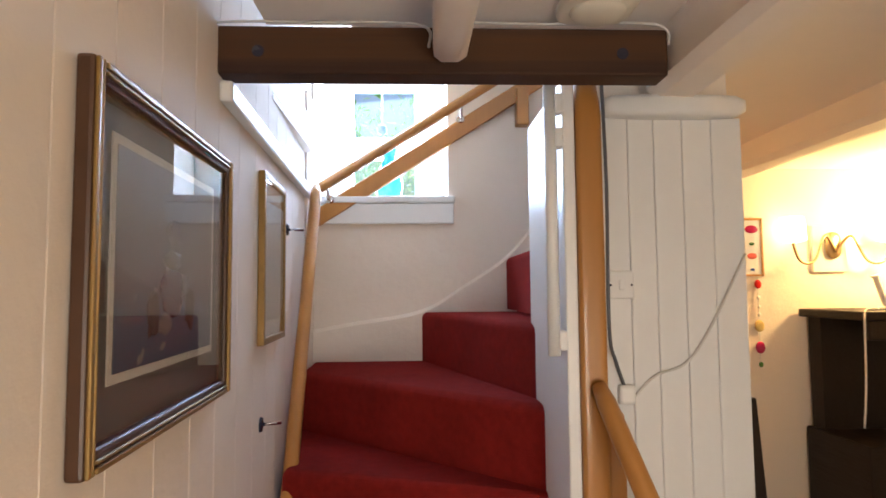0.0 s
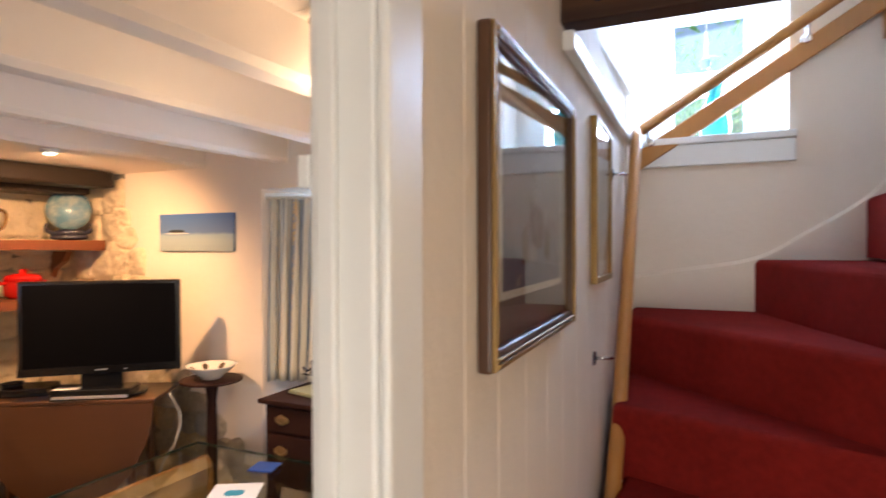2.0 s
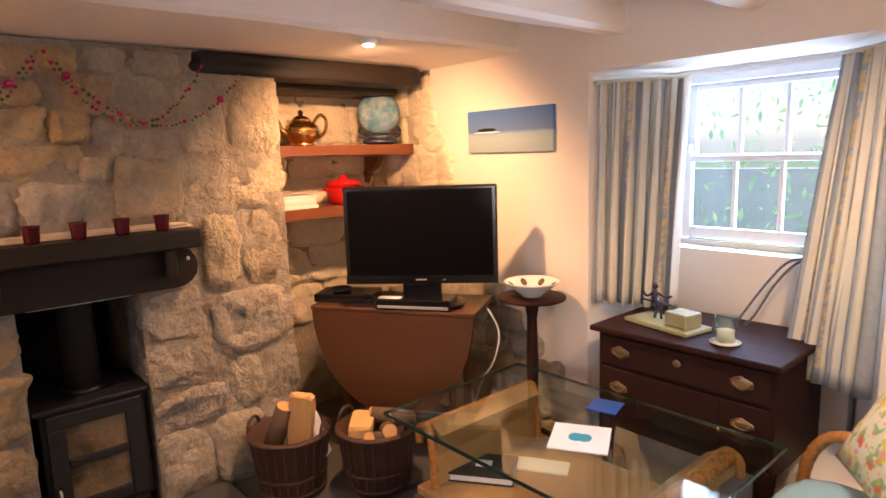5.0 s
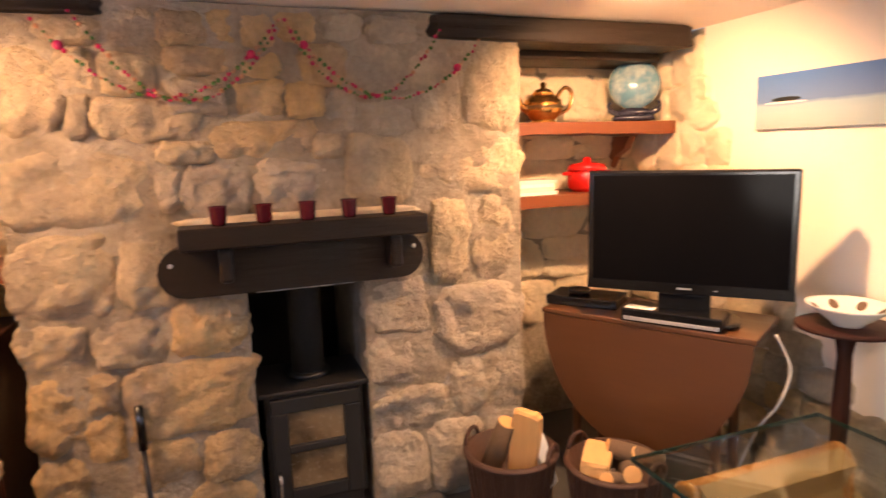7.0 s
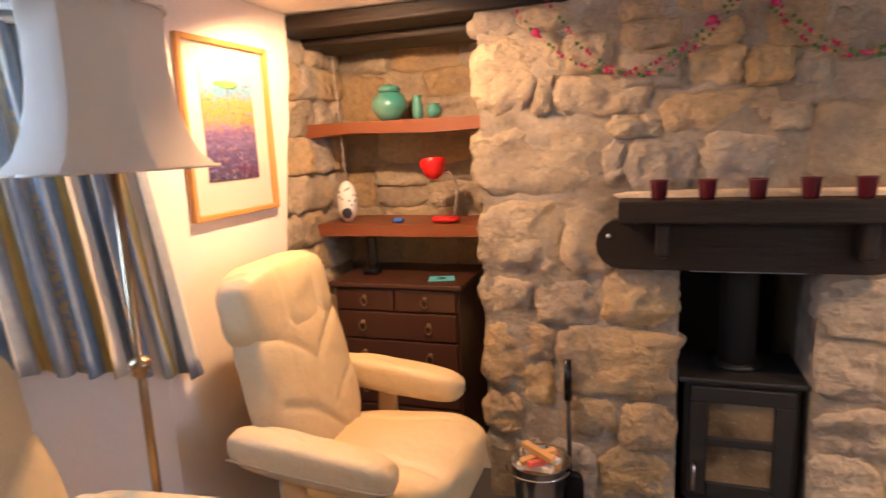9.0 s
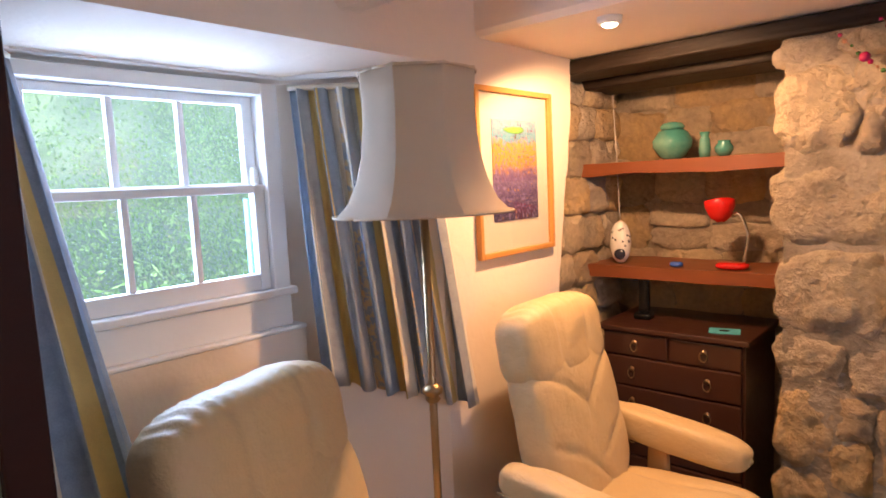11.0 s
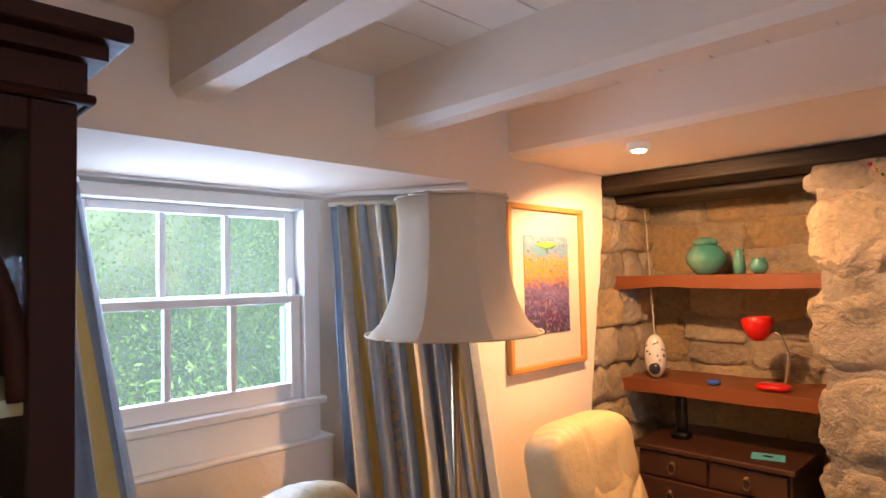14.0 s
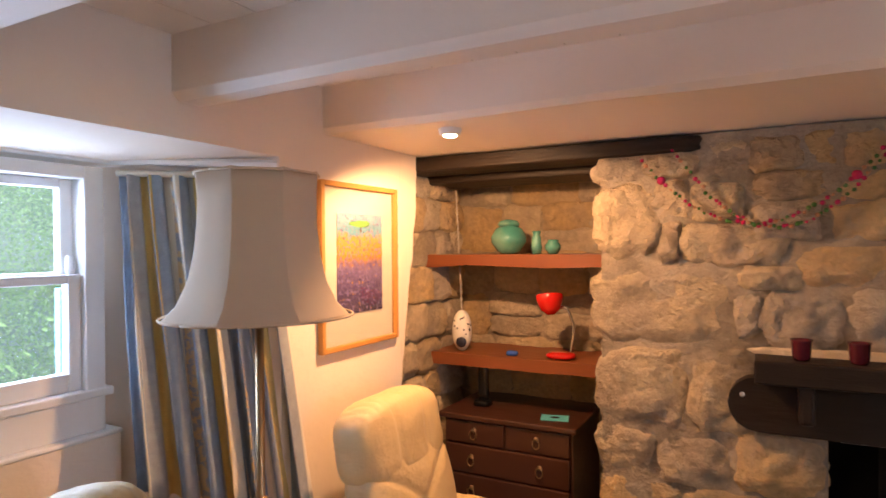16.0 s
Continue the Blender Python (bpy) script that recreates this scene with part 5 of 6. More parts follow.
part("screen", box(-0.332, 0.332, -0.005, -0.0025, 0.895, 1.288), SCREEN, television)
part("bezel", box(-0.353, 0.353, -0.006, -0.0025, 0.856, 0.892, bevel=0.001), BLACK_GLOSS, television)
part("badge", box(-0.025, 0.025, -0.0075, -0.0062, 0.872, 0.878), SILVER, television)
part("indicator", box(0.10, 0.112, -0.0075, -0.0062, 0.872, 0.876), SILVER, television)
part("neck", box(-0.09, 0.09, 0.0, 0.045, 0.76, 0.856, bevel=0.006), BLACK_GLOSS, television)
part("foot", superbox(bmesh.new(), (0.02, 0.075, 0.747), (0.34, 0.20, 0.022), 5, 6), BLACK_GLOSS, television, smooth=True)
recorder = thing("video_box", "black and silver set-top box on table", "set-top box", BOARD @ pose(0.115, -0.155, 0.7355, 0, 0, 3))
part("case", box(-0.18, 0.18, -0.06, 0.08, 0, 0.052, bevel=0.006), BLACK_GLOSS, recorder)
part("fascia", box(-0.17, 0.17, -0.063, -0.0605, 0.008, 0.022, bevel=0.001), SILVER, recorder)
part("label", box(-0.17, -0.06, -0.055, 0.0, 0.0525, 0.0535), PAPER, recorder)
player = thing("video_player", "flat black player with a small dish", "player", BOARD @ pose(-0.27, -0.05, 0.7355, 0, 0, 8))
part("case", box(-0.17, 0.13, -0.08, 0.10, 0, 0.04, bevel=0.005), BLACK_GLOSS, player)
part("dish", lathe(bmesh.new(), [(0.03, 0.041), (0.045, 0.045), (0.048, 0.06), (0.044, 0.058)], (-0.05, 0.0, 0)), IRON, player, smooth=True)

tripod = thing("tripod_table", "dark mahogany tripod table with round top", "table", pose(-2.505, 2.145, 0))
part("top", lathe(bmesh.new(), [(0.13, 0.785), (0.15, 0.79), (0.152, 0.80), (0.145, 0.803)], segments=32), MAHOGANY, tripod, smooth=True)
part("stem", lathe(bmesh.new(), [(0.04, 0.12), (0.03, 0.2), (0.024, 0.3), (0.028, 0.5), (0.022, 0.7), (0.035, 0.78)], segments=18), MAHOGANY, tripod, smooth=True)
for k in range(3):
    a = math.radians(120 * k - 80)
    r = [(0.02, 0.17), (0.08, 0.14), (0.14, 0.06), (0.19, 0.015)]
    part("leg", tube(bmesh.new(), curve_points([(q * math.cos(a), q * math.sin(a), z) for q, z in r], 4), 0.014, 8), MAHOGANY, tripod, smooth=True)
bowl = pot("pottery_bowl", "white pottery bowl with brown leaf pattern", (-2.50, 2.14, 0.8035), [(0.045, 0), (0.05, 0.008), (0.115, 0.06), (0.125, 0.07), (0.118, 0.068), (0.06, 0.018)], WHITE_CHINA, "bowl")
for k in range(7):
    a = 2 * math.pi * k / 7
    part("leaf_mark", moved(superbox(bmesh.new(), (0, 0, 0), (0.042, 0.03, 0.003), 2, 4), Matrix.Translation((0.092 * math.cos(a), 0.092 * math.sin(a), 0.047)) @ Matrix.Rotation(a, 4, "Z") @ Matrix.Rotation(radians(-40), 4, "Y")), BARK, bowl, smooth=True)

# lowboy under the north window
low = thing("lowboy", "dark mahogany lowboy with brass drawer plates", "sideboard")
part("top", box(-2.155, -1.435, 2.085, 2.56, 0.728, 0.75, bevel=0.006), MAHOGANY, low)
part("carcass", box(-2.13, -1.46, 2.122, 2.55, 0.34, 0.728), MAHOGANY, low)
for x0, x1, z0, z1 in ((-2.115, -1.475, 0.60, 0.715), (-2.115, -1.95, 0.44, 0.585), (-1.64, -1.475, 0.44, 0.585)):
    d = part("drawer", box(x0, x1, 2.108, 2.1215, z0, z1, bevel=0.004), MAHOGANY, low)
    for x in ((x0 + 0.09, x1 - 0.09) if x1 - x0 > 0.3 else ((x0 + x1) / 2,)):
        h = part("back_plate", superbox(bmesh.new(), (x, 2.106, (z0 + z1) / 2), (0.085, 0.006, 0.05), 1.4, 6, rough=0.3, seed=2.0), BRASS, d, smooth=True)
        part("bail", tube(bmesh.new(), [(x + 0.026 * math.cos(a), 2.098, (z0 + z1) / 2 + 0.004 - 0.018 * math.sin(a)) for a in np.linspace(0, math.pi, 8)], 0.003, 6), BRASS, d, smooth=True)
part("keyhole_plate", superbox(bmesh.new(), (-1.795, 2.106, 0.67), (0.035, 0.005, 0.03), 1.5, 4), BRASS, low, smooth=True)
bm = prism(bmesh.new(), [(-0.155, 0.245)] + [(-0.155, 0)] + [(-0.11 * math.cos(a), 0.02 + 0.12 * math.sin(a)) for a in np.linspace(0, math.pi, 11)] + [(0.155, 0), (0.155, 0.245)], -0.006, 0.006)
part("arched_apron", bm, MAHOGANY, low).matrix_local = pose(-1.795, 2.115, 0.34, 90)
# Thin black sheet behind the arch, painted shade in place of a hollow.
part("kneehole", box(-1.905, -1.685, 2.1195, 2.1212, 0.345, 0.48), SOOT_AND_SHADE, low)
for x in (-2.10, -1.49):
    for y in (2.15, 2.52):
        part("leg", tube(bmesh.new(), curve_points([(x, y, 0.36), (x, y - 0.02, 0.27), (x, y, 0.12), (x, y - 0.012, 0.012)], 4), [0.035, 0.036, 0.036, 0.034, 0.032, 0.028, 0.024, 0.02, 0.017, 0.016, 0.018, 0.022, 0.026], 8), MAHOGANY, low, smooth=True)
tray = thing("soapstone_tray", "pale green stone tray with lidded box", "tray", pose(-1.925, 2.27, 0.7505, 0, 0, -12))
part("tray", box(-0.15, 0.15, -0.075, 0.075, 0, 0.018, bevel=0.005), SOAPSTONE, tray)
part("lidded_box", box(0.03, 0.13, -0.05, 0.04, 0.019, 0.075, bevel=0.006), SOAPSTONE, tray)
figure = thing("metal_figurine", "small dark bronze dancing figurine", "ornament", pose(-1.985, 2.285, 0.769))
bm = bmesh.new()
tube(bm, [(0, 0, 0), (0.012, 0, 0.05), (0, 0, 0.085), (0, 0, 0.115)], [0.006, 0.007, 0.012, 0.009], 8)
tube(bm, [(0.03, 0, 0), (0.022, 0, 0.05), (0.004, 0, 0.085)], [0.005, 0.006, 0.008], 8)
tube(bm, curve_points([(0.0, 0, 0.108), (0.045, 0, 0.09), (0.07, 0, 0.098)], 3), 0.005, 6)
tube(bm, curve_points([(0.0, 0, 0.108), (-0.035, 0, 0.085), (-0.055, 0, 0.105)], 3), 0.005, 6)
tube(bm, [(-0.06, 0, 0.07), (0.07, 0, 0.062)], 0.004, 6)
superbox(bm, (0, 0, 0.13), (0.022, 0.022, 0.028), 2, 4)
part("cast", bm, DARK_SPOT, figure, smooth=True)
candle = thing("glass_candle", "cream candle in a glass on saucer", "candle", pose(-1.665, 2.20, 0.7505))
part("saucer", lathe(bmesh.new(), [(0.03, 0), (0.05, 0.006), (0.052, 0.009)]), WHITE_CHINA, candle, smooth=True)
part("wax", lathe(bmesh.new(), [(0.028, 0.01), (0.031, 0.05), (0.005, 0.052)]), WAX, candle, smooth=True)
part("glass", lathe(bmesh.new(), [(0.032, 0.0095), (0.04, 0.10), (0.0385, 0.10), (0.031, 0.012)]), TABLE_GLASS, candle, smooth=True)
cable = thing("cable", "two black aerial leads from the window", "cable")
for off in (0, 0.03):
    part("lead", tube(bmesh.new(), curve_points([(-1.50, 2.60, 1.02 - off * 0.3), (-1.60 + off, 2.58, 1.00), (-1.66 + off, 2.54, 0.92), (-1.72 + off * 1.4, 2.48, 0.80), (-1.74 + off, 2.46, 0.752)]), 0.005, 6), CABLE_GREY, cable, smooth=True)

# wicker coffee table with a glass top
coffee = thing("coffee_table", "wicker coffee table with thick glass top", "table")
top = part("glass_top", box(-2.53, -1.41, 1.335, 2.075, 0.488, 0.50), TABLE_GLASS, coffee)
GLASS_EDGE = material("ground_glass_edge", (0.012, 0.035, 0.028), 0.12, vary=0.2, fine=0.05, coat=0.4)
for sides in ((-2.534, -1.406, 1.330, 1.3345), (-2.534, -1.406, 2.0755, 2.080), (-2.5345, -2.5305, 1.335, 2.075), (-1.4095, -1.4055, 1.335, 2.075)):
    part("glass_edge", box(*sides, 0.4875, 0.5005, bevel=0.001), GLASS_EDGE, top, "dark green ground edge")
part("shelf", box(-2.40, -1.60, 1.37, 2.01, 0.215, 0.245, bevel=0.006), WICKER, coffee)
for x, s in ((-2.36, -1), (-1.56, 1)):
    prof = [(0.10, 0.02), (0.06, 0.12), (0.02, 0.24), (0.015, 0.36), (0.05, 0.45), (0.0, 0.482), (-0.04, 0.46), (-0.05, 0.42), (-0.035, 0.415), (-0.03, 0.45), (0.0, 0.468), (0.035, 0.44), (0.0, 0.36), (0.0, 0.24), (0.04, 0.12), (0.075, 0.02)]
    end = part("wicker_end", prism(bmesh.new(), [(q * -s, z) for q, z in prof], -0.27, 0.27), WICKER, coffee)
    end.matrix_local = pose(x, 1.69, 0, 90)
    for y in (1.405, 1.975):
        part("cane_loop", tube(bmesh.new(), curve_points([(x - s * 0.09, y, 0.02), (x - s * 0.03, y, 0.2), (x - s * 0.02, y, 0.36), (x, y, 0.465), (x + s * 0.05, y, 0.455), (x + s * 0.055, y, 0.40)], 5), 0.016, 10), CANE, coffee, smooth=True)
    part("roll", tube(bmesh.new(), [(x + s * 0.02, 1.40, 0.458), (x + s * 0.02, 1.98, 0.458)], 0.028, 12), CANE, coffee, "shiny wrapped cane roll", smooth=True)
part("rail", tube(bmesh.new(), [(-2.30, 1.405, 0.23), (-1.62, 1.405, 0.23)], 0.014, 8), CANE, coffee, smooth=True)
part("rail", tube(bmesh.new(), [(-2.30, 1.975, 0.23), (-1.62, 1.975, 0.23)], 0.014, 8), CANE, coffee, smooth=True)
book = thing("book", "dark hardback book on the wicker shelf", "book", pose(-2.29, 1.61, 0.246, 0, 0, 35))
part("cover", box(-0.12, 0.12, -0.085, 0.085, 0, 0.004), BOOK_COVER, book)
part("pages", box(-0.115, 0.117, -0.08, 0.08, 0.0045, 0.028), PAPER, book)
part("cover", box(-0.12, 0.12, -0.085, 0.085, 0.0285, 0.033), BOOK_COVER, book)
part("panel", box(-0.03, 0.03, -0.02, 0.03, 0.0335, 0.0345), PAPER, book)
leaflet = thing("leaflet", "white folded leaflet on the wicker shelf", "leaflet", pose(-2.17, 1.80, 0.246, 0, 0, 30))
part("sheet", box(-0.105, 0.105, -0.05, 0.05, 0, 0.003), PAPER, leaflet)
part("fold", moved(box(-0.105, 0.105, 0, 0.045, 0, 0.002), pose(0, -0.048, 0.0035, 6)), PAPER, leaflet)
sheet = thing("greeting_card", "white square card with blue heart shape", "card", pose(-1.895, 1.67, 0.5005, 0, 0, 30))
part("sheet", box(-0.095, 0.095, -0.095, 0.095, 0, 0.004), PAPER, sheet)
for dx in (-0.014, 0.014):
    part("heart", superbox(bmesh.new(), (dx, 0, 0.0045), (0.05, 0.06, 0.001), 2, 5), BLUE_INK, sheet, smooth=True)
coaster = thing("coaster", "deep blue square coaster on glass table", "coaster", pose(-1.98, 1.94, 0.5005, 0, 0, 15))
part("tile", box(-0.055, 0.055, -0.055, 0.055, 0, 0.006, bevel=0.002), BLUE_CARD, coaster)

# cane sofa with pale blue cushions
sofa = thing("cane_sofa", "cane sofa with pale blue cushions", "sofa")
part("seat_cushion", superbox(bmesh.new(), (-1.03, 1.62, 0.37), (0.70, 0.98, 0.15), 7, 8, rough=0.02), BLUE_CLOTH, sofa, smooth=True)
part("back_cushion", superbox(bmesh.new(), (-0.74, 1.66, 0.66), (0.20, 0.90, 0.58), 5, 9, Matrix.Rotation(radians(14), 3, "Y"), rough=0.06, seed=5), BLUE_CLOTH, sofa, smooth=True)
for y in (1.10, 2.15):
    part("arm", tube(bmesh.new(), curve_points([(-1.36, y, 0.02), (-1.38, y, 0.36), (-1.33, y, 0.52), (-1.22, y, 0.56), (-0.90, y, 0.56), (-0.72, y, 0.50), (-0.66, y, 0.02)], 5), 0.019, 10), CANE, sofa, smooth=True)
    part("side_rail", tube(bmesh.new(), [(-1.38, y, 0.28), (-0.67, y, 0.28)], 0.016, 8), CANE, sofa, smooth=True)
part("front_rail", tube(bmesh.new(), [(-1.375, 1.10, 0.28), (-1.375, 2.15, 0.28)], 0.016, 8), CANE, sofa, smooth=True)
part("back_rail", tube(bmesh.new(), [(-0.67, 1.10, 0.28), (-0.67, 2.15, 0.28)], 0.016, 8), CANE, sofa, smooth=True)
part("base", box(-1.36, -0.68, 1.12, 2.13, 0.27, 0.30), WICKER, sofa)
cushion = thing("floral_cushion", "square cushion with bright poppy print", "cushion")
bm = bmesh.new()
n = 12
grid = {}
for side in (1, -1):
    for i in range(n + 1):
        for j in range(n + 1):
            u, v = 2 * i / n - 1, 2 * j / n - 1
            edge = (1 - u * u) * (1 - v * v)
            if side > 0 or edge > 1e-6:
                pinch = 1 - 0.09 * (1 - abs(u * v))
                grid[side, i, j] = bm.verts.new((0.20 * u * pinch, side * 0.075 * edge ** 0.45, 0.20 * v * pinch))
            else:
                grid[side, i, j] = grid[1, i, j]
    for i in range(n):
        for j in range(n):
            bm.faces.new([grid[side, i, j], grid[side, i + 1, j], grid[side, i + 1, j + 1], grid[side, i, j + 1]])
part("cover", moved(bm, pose(-1.07, 1.98, 0.64, -22, 14, -48)), FLORAL_CLOTH, cushion, smooth=True)

# pictures in the living room
canvas = thing("seascape_canvas", "long blue seascape canvas on plaster wall", "picture")
part("canvas", box(-3.055, -2.505, 2.300, 2.319, 1.442, 1.648, bevel=0.002), SEA_PAINT, canvas)
part("island", superbox(bmesh.new(), (-2.92, 2.2995, 1.552), (0.13, 0.001, 0.018), 2, 5), BOOK_COVER, canvas, smooth=True)
part("surf", superbox(bmesh.new(), (-2.92, 2.2993, 1.54), (0.19, 0.001, 0.008), 2, 5), WHITE_CHINA, canvas, smooth=True)
flower = picture("framed_flower_print", "flower print with coral mount and oak frame", pose(-0.868, 2.319, 1.428), 0.47, 0.475, 0.013, 0.018, OAK_FRAME, (0.045, 0.045, 0.045), RED_BOARD, MAT_BOARD, False)
part("image", box(-0.15, 0.15, -0.0115, -0.0095, -0.15, 0.15), FLOWER_PAINT, flower)
for k in range(46):
    a, r = random.uniform(0, 6.28), random.uniform(0, 1) ** 0.5
    z = random.uniform(-0.09, 0.12)
    part("leaf" if k % 3 else "berry", superbox(bmesh.new(), (0.07 * r * math.cos(a) * (1.1 - z * 2), -0.0125, z), (0.03 if k % 3 else 0.014, 0.001, 0.014), 2, 3, Matrix.Rotation(a, 3, "Y")), LEAF_PALE if k % 3 else BLUE_CARD, flower, smooth=True)
lav = picture("framed_lavender_print", "lavender field print in honey oak frame", pose(-2.91, -1.099, 1.465, 0, 0, 180), 0.45, 0.565, 0.018, 0.022, OAK_FRAME, (0.075, 0.10, 0.085), MAT_BOARD, LAVENDER_PAINT)
part("tree", superbox(bmesh.new(), (0.0, -0.0105, 0.145), (0.12, 0.001, 0.022), 2, 5, rough=0.4), LEAF, lav, smooth=True)
part("trunk", box(-0.003, 0.003, -0.0105, -0.0098, 0.115, 0.142), BARK, lav)

# ---- curtains ----
STRIPES = [CREAM_STRIPE, BLUE_STRIPE, GREY_STRIPE, YELLOW_STRIPE, PATTERN_STRIPE]


def curtain(label, top, bottom, z1, z0, folds, depth, order, slope=0.0):
    """A striped curtain from rail ends top to hem ends bottom, each ((x, y), (x, y))."""
    c = thing("curtain", label, "curtain", group="striped curtains")
    bm = bmesh.new()
    n, rows = folds * 12, 16
    a0, a1, b0, b1 = Vector(top[0]), Vector(top[1]), Vector(bottom[0]), Vector(bottom[1])
    across = (a1 - a0).normalized()
    out = Vector((-across.y, across.x))
    verts = []
    for r in range(rows + 1):
        v = r / rows
        row = []
        for k in range(n + 1):
            u = k / n
            p = (a0 + (a1 - a0) * u) * (1 - v) + (b0 + (b1 - b0) * u) * v
            ph = 2 * math.pi * folds * (u + 0.02 * math.sin(7 * u + 2 * v))
            p = p + out * depth * (0.55 + 0.6 * v) * (math.sin(ph) + 0.35 * math.sin(2.3 * ph + 1 + v)) + across * 0.008 * math.cos(ph * 2)
            row.append(bm.verts.new((p.x, p.y, z1 + (z0 + slope * u - z1) * v)))
        verts.append(row)
    seq = order
    for r in range(rows):
        for k in range(n):
            f = bm.faces.new((verts[r][k], verts[r][k + 1], verts[r + 1][k + 1], verts[r + 1][k]))
            f.material_index = seq[(k * len(seq) * 3 // (2 * n)) % len(seq)]
            f.smooth = True
    cloth = part("cloth", bm, STRIPES, c, smooth=True)
    solid = cloth.modifiers.new("thickness", "SOLIDIFY")
    solid.thickness = 0.003
    head = bmesh.new()
    pts = [verts_top for verts_top in [(a0 + (a1 - a0) * k / 20) for k in range(21)]]
    tube(head, [(p.x, p.y, z1 + 0.004) for p in pts], 0.009, 6)
    part("heading", head, CREAM_STRIPE, c, smooth=True)
    return c


ORDER = [1, 1, 0, 2, 2, 3, 3, 1, 1, 2, 0, 4, 0, 1, 1, 2, 3, 3, 0, 2, 1, 4]
curtain("blue cream and yellow striped curtain, drawn back", ((-2.215, -1.41), (-2.49, -1.12)), ((-2.20, -1.31), (-2.60, -1.05)), 1.735, 0.87, 7, 0.026, ORDER, -0.14)
curtain("blue cream and yellow striped curtain, drawn back", ((-1.25, -1.10), (-1.525, -1.41)), ((-1.20, -1.02), (-1.63, -1.20)), 1.745, 0.80, 5, 0.02, ORDER)
curtain("faded grey and cream striped curtain, drawn back", ((-2.32, 2.345), (-1.985, 2.52)), ((-2.33, 2.335), (-1.99, 2.46)), 1.715, 0.77, 7, 0.024, [0, 2, 0, 4, 0, 2, 0, 0, 2, 4, 0, 2, 0, 0, 1, 0])
curtain("faded grey and cream striped curtain, drawn back", ((-1.45, 2.50), (-1.25, 2.345)), ((-1.56, 2.43), (-1.27, 2.335)), 1.725, 0.62, 6, 0.018, [0, 2, 0, 4, 0, 2, 0, 0, 4, 0, 2, 0])
for label, pts in (("white curtain rail in window recess", [(-1.22, -1.07, 1.775), (-1.53, -1.43, 1.775), (-2.21, -1.43, 1.775), (-2.51, -1.10, 1.775)]), ("white curtain rail in window recess", [(-2.325, 2.34, 1.735), (-2.10, 2.60, 1.735), (-1.44, 2.60, 1.735), (-1.24, 2.335, 1.735)])):
    rail = thing("curtain_rail", label, "curtain rail")
    part("rail", tube(bmesh.new(), pts, 0.012, 6), WHITE_GLOSS, rail)

# ---- lamps in the living room ----
lamp_stand = thing("floor_lamp", "brass floor lamp with cream bell shade", "floor lamp", pose(-2.222, -0.885, 0))
SHADE = [(0.222, 1.368), (0.214, 1.374), (0.188, 1.40), (0.164, 1.45), (0.149, 1.51), (0.141, 1.58), (0.139, 1.64), (0.144, 1.70)]
bm = bmesh.new()
rings = []
for r, z in SHADE + [(r - 0.004, z) for r, z in SHADE[::-1]]:
    ring = []
    for k in range(48):
        a, turn = 2 * math.pi * k / 48, (k % 6) / 6 - 0.5
        flat = math.cos(math.pi / 8) / math.cos(math.pi / 4 * turn)
        ring.append(bm.verts.new((r * min(1.0, flat * 1.02) * math.cos(a + radians(22.5)), r * min(1.0, flat * 1.02) * math.sin(a + radians(22.5)), z + (0.006 * (4 * turn * turn) if z > 1.69 else 0))))
    rings.append(ring)
for lower, upper in zip(rings, rings[1:] + rings[:1]):
    for k in range(48):
        bm.faces.new((lower[k], lower[(k + 1) % 48], upper[(k + 1) % 48], upper[k]))
for k in range(0, 48, 6):
    for lower, upper in zip(rings, rings[1:]):
        e = bm.edges.get((lower[k], upper[k]))
        if e:
            e.smooth = False
part("shade", bm, SHADE_CLOTH, lamp_stand, "cream cloth bell shade in eight panels", smooth=True)
for ring_r, ring_z in ((0.219, 1.369), (0.141, 1.70)):
    part("binding", tube(bmesh.new(), [(ring_r * math.cos(a), ring_r * math.sin(a), ring_z) for a in np.linspace(0, 2 * math.pi, 41)], 0.003, 6), SHADE_CLOTH, lamp_stand, smooth=True)
part("pole", tube(bmesh.new(), [(0, 0, 0.03), (0, 0, 1.5)], 0.0105, 10), BRASS, lamp_stand, smooth=True)
part("knop", lathe(bmesh.new(), [(0.012, 0.89), (0.02, 0.90), (0.014, 0.908), (0.026, 0.918), (0.026, 0.928), (0.012, 0.94)]), BRASS, lamp_stand, smooth=True)
part("base", lathe(bmesh.new(), [(0.13, 0), (0.13, 0.012), (0.05, 0.03), (0.015, 0.05)]), BRASS, lamp_stand, smooth=True)
for x, y in ((-2.85, -0.70), (-2.80, 1.53)):
    d = thing("downlight", "small white downlight in the soffit, lit", "downlight", pose(x, y, SOFFIT), "soffit downlights")
    part("bezel", lathe(bmesh.new(), [(0.026, -0.022), (0.034, -0.02), (0.038, 0.006)], segments=20), WHITE_GLOSS, d, smooth=True)
    part("bulb", lathe(bmesh.new(), [(0.01, -0.030), (0.02, -0.027), (0.023, -0.0225)], segments=16), BULB, d, smooth=True)
spots = thing("spotlight_bar", "chrome ceiling spotlight bar with four lamps", "spotlight", pose(-0.995, 1.40, CEIL))
part("bar", tube(bmesh.new(), [(-0.06, -0.33, -0.03), (-0.06, 0.33, -0.03)], 0.009, 8), CHROME, spots, smooth=True)
part("mount", box(-0.095, -0.025, -0.08, 0.08, -0.022, -0.001, bevel=0.004), CHROME, spots)
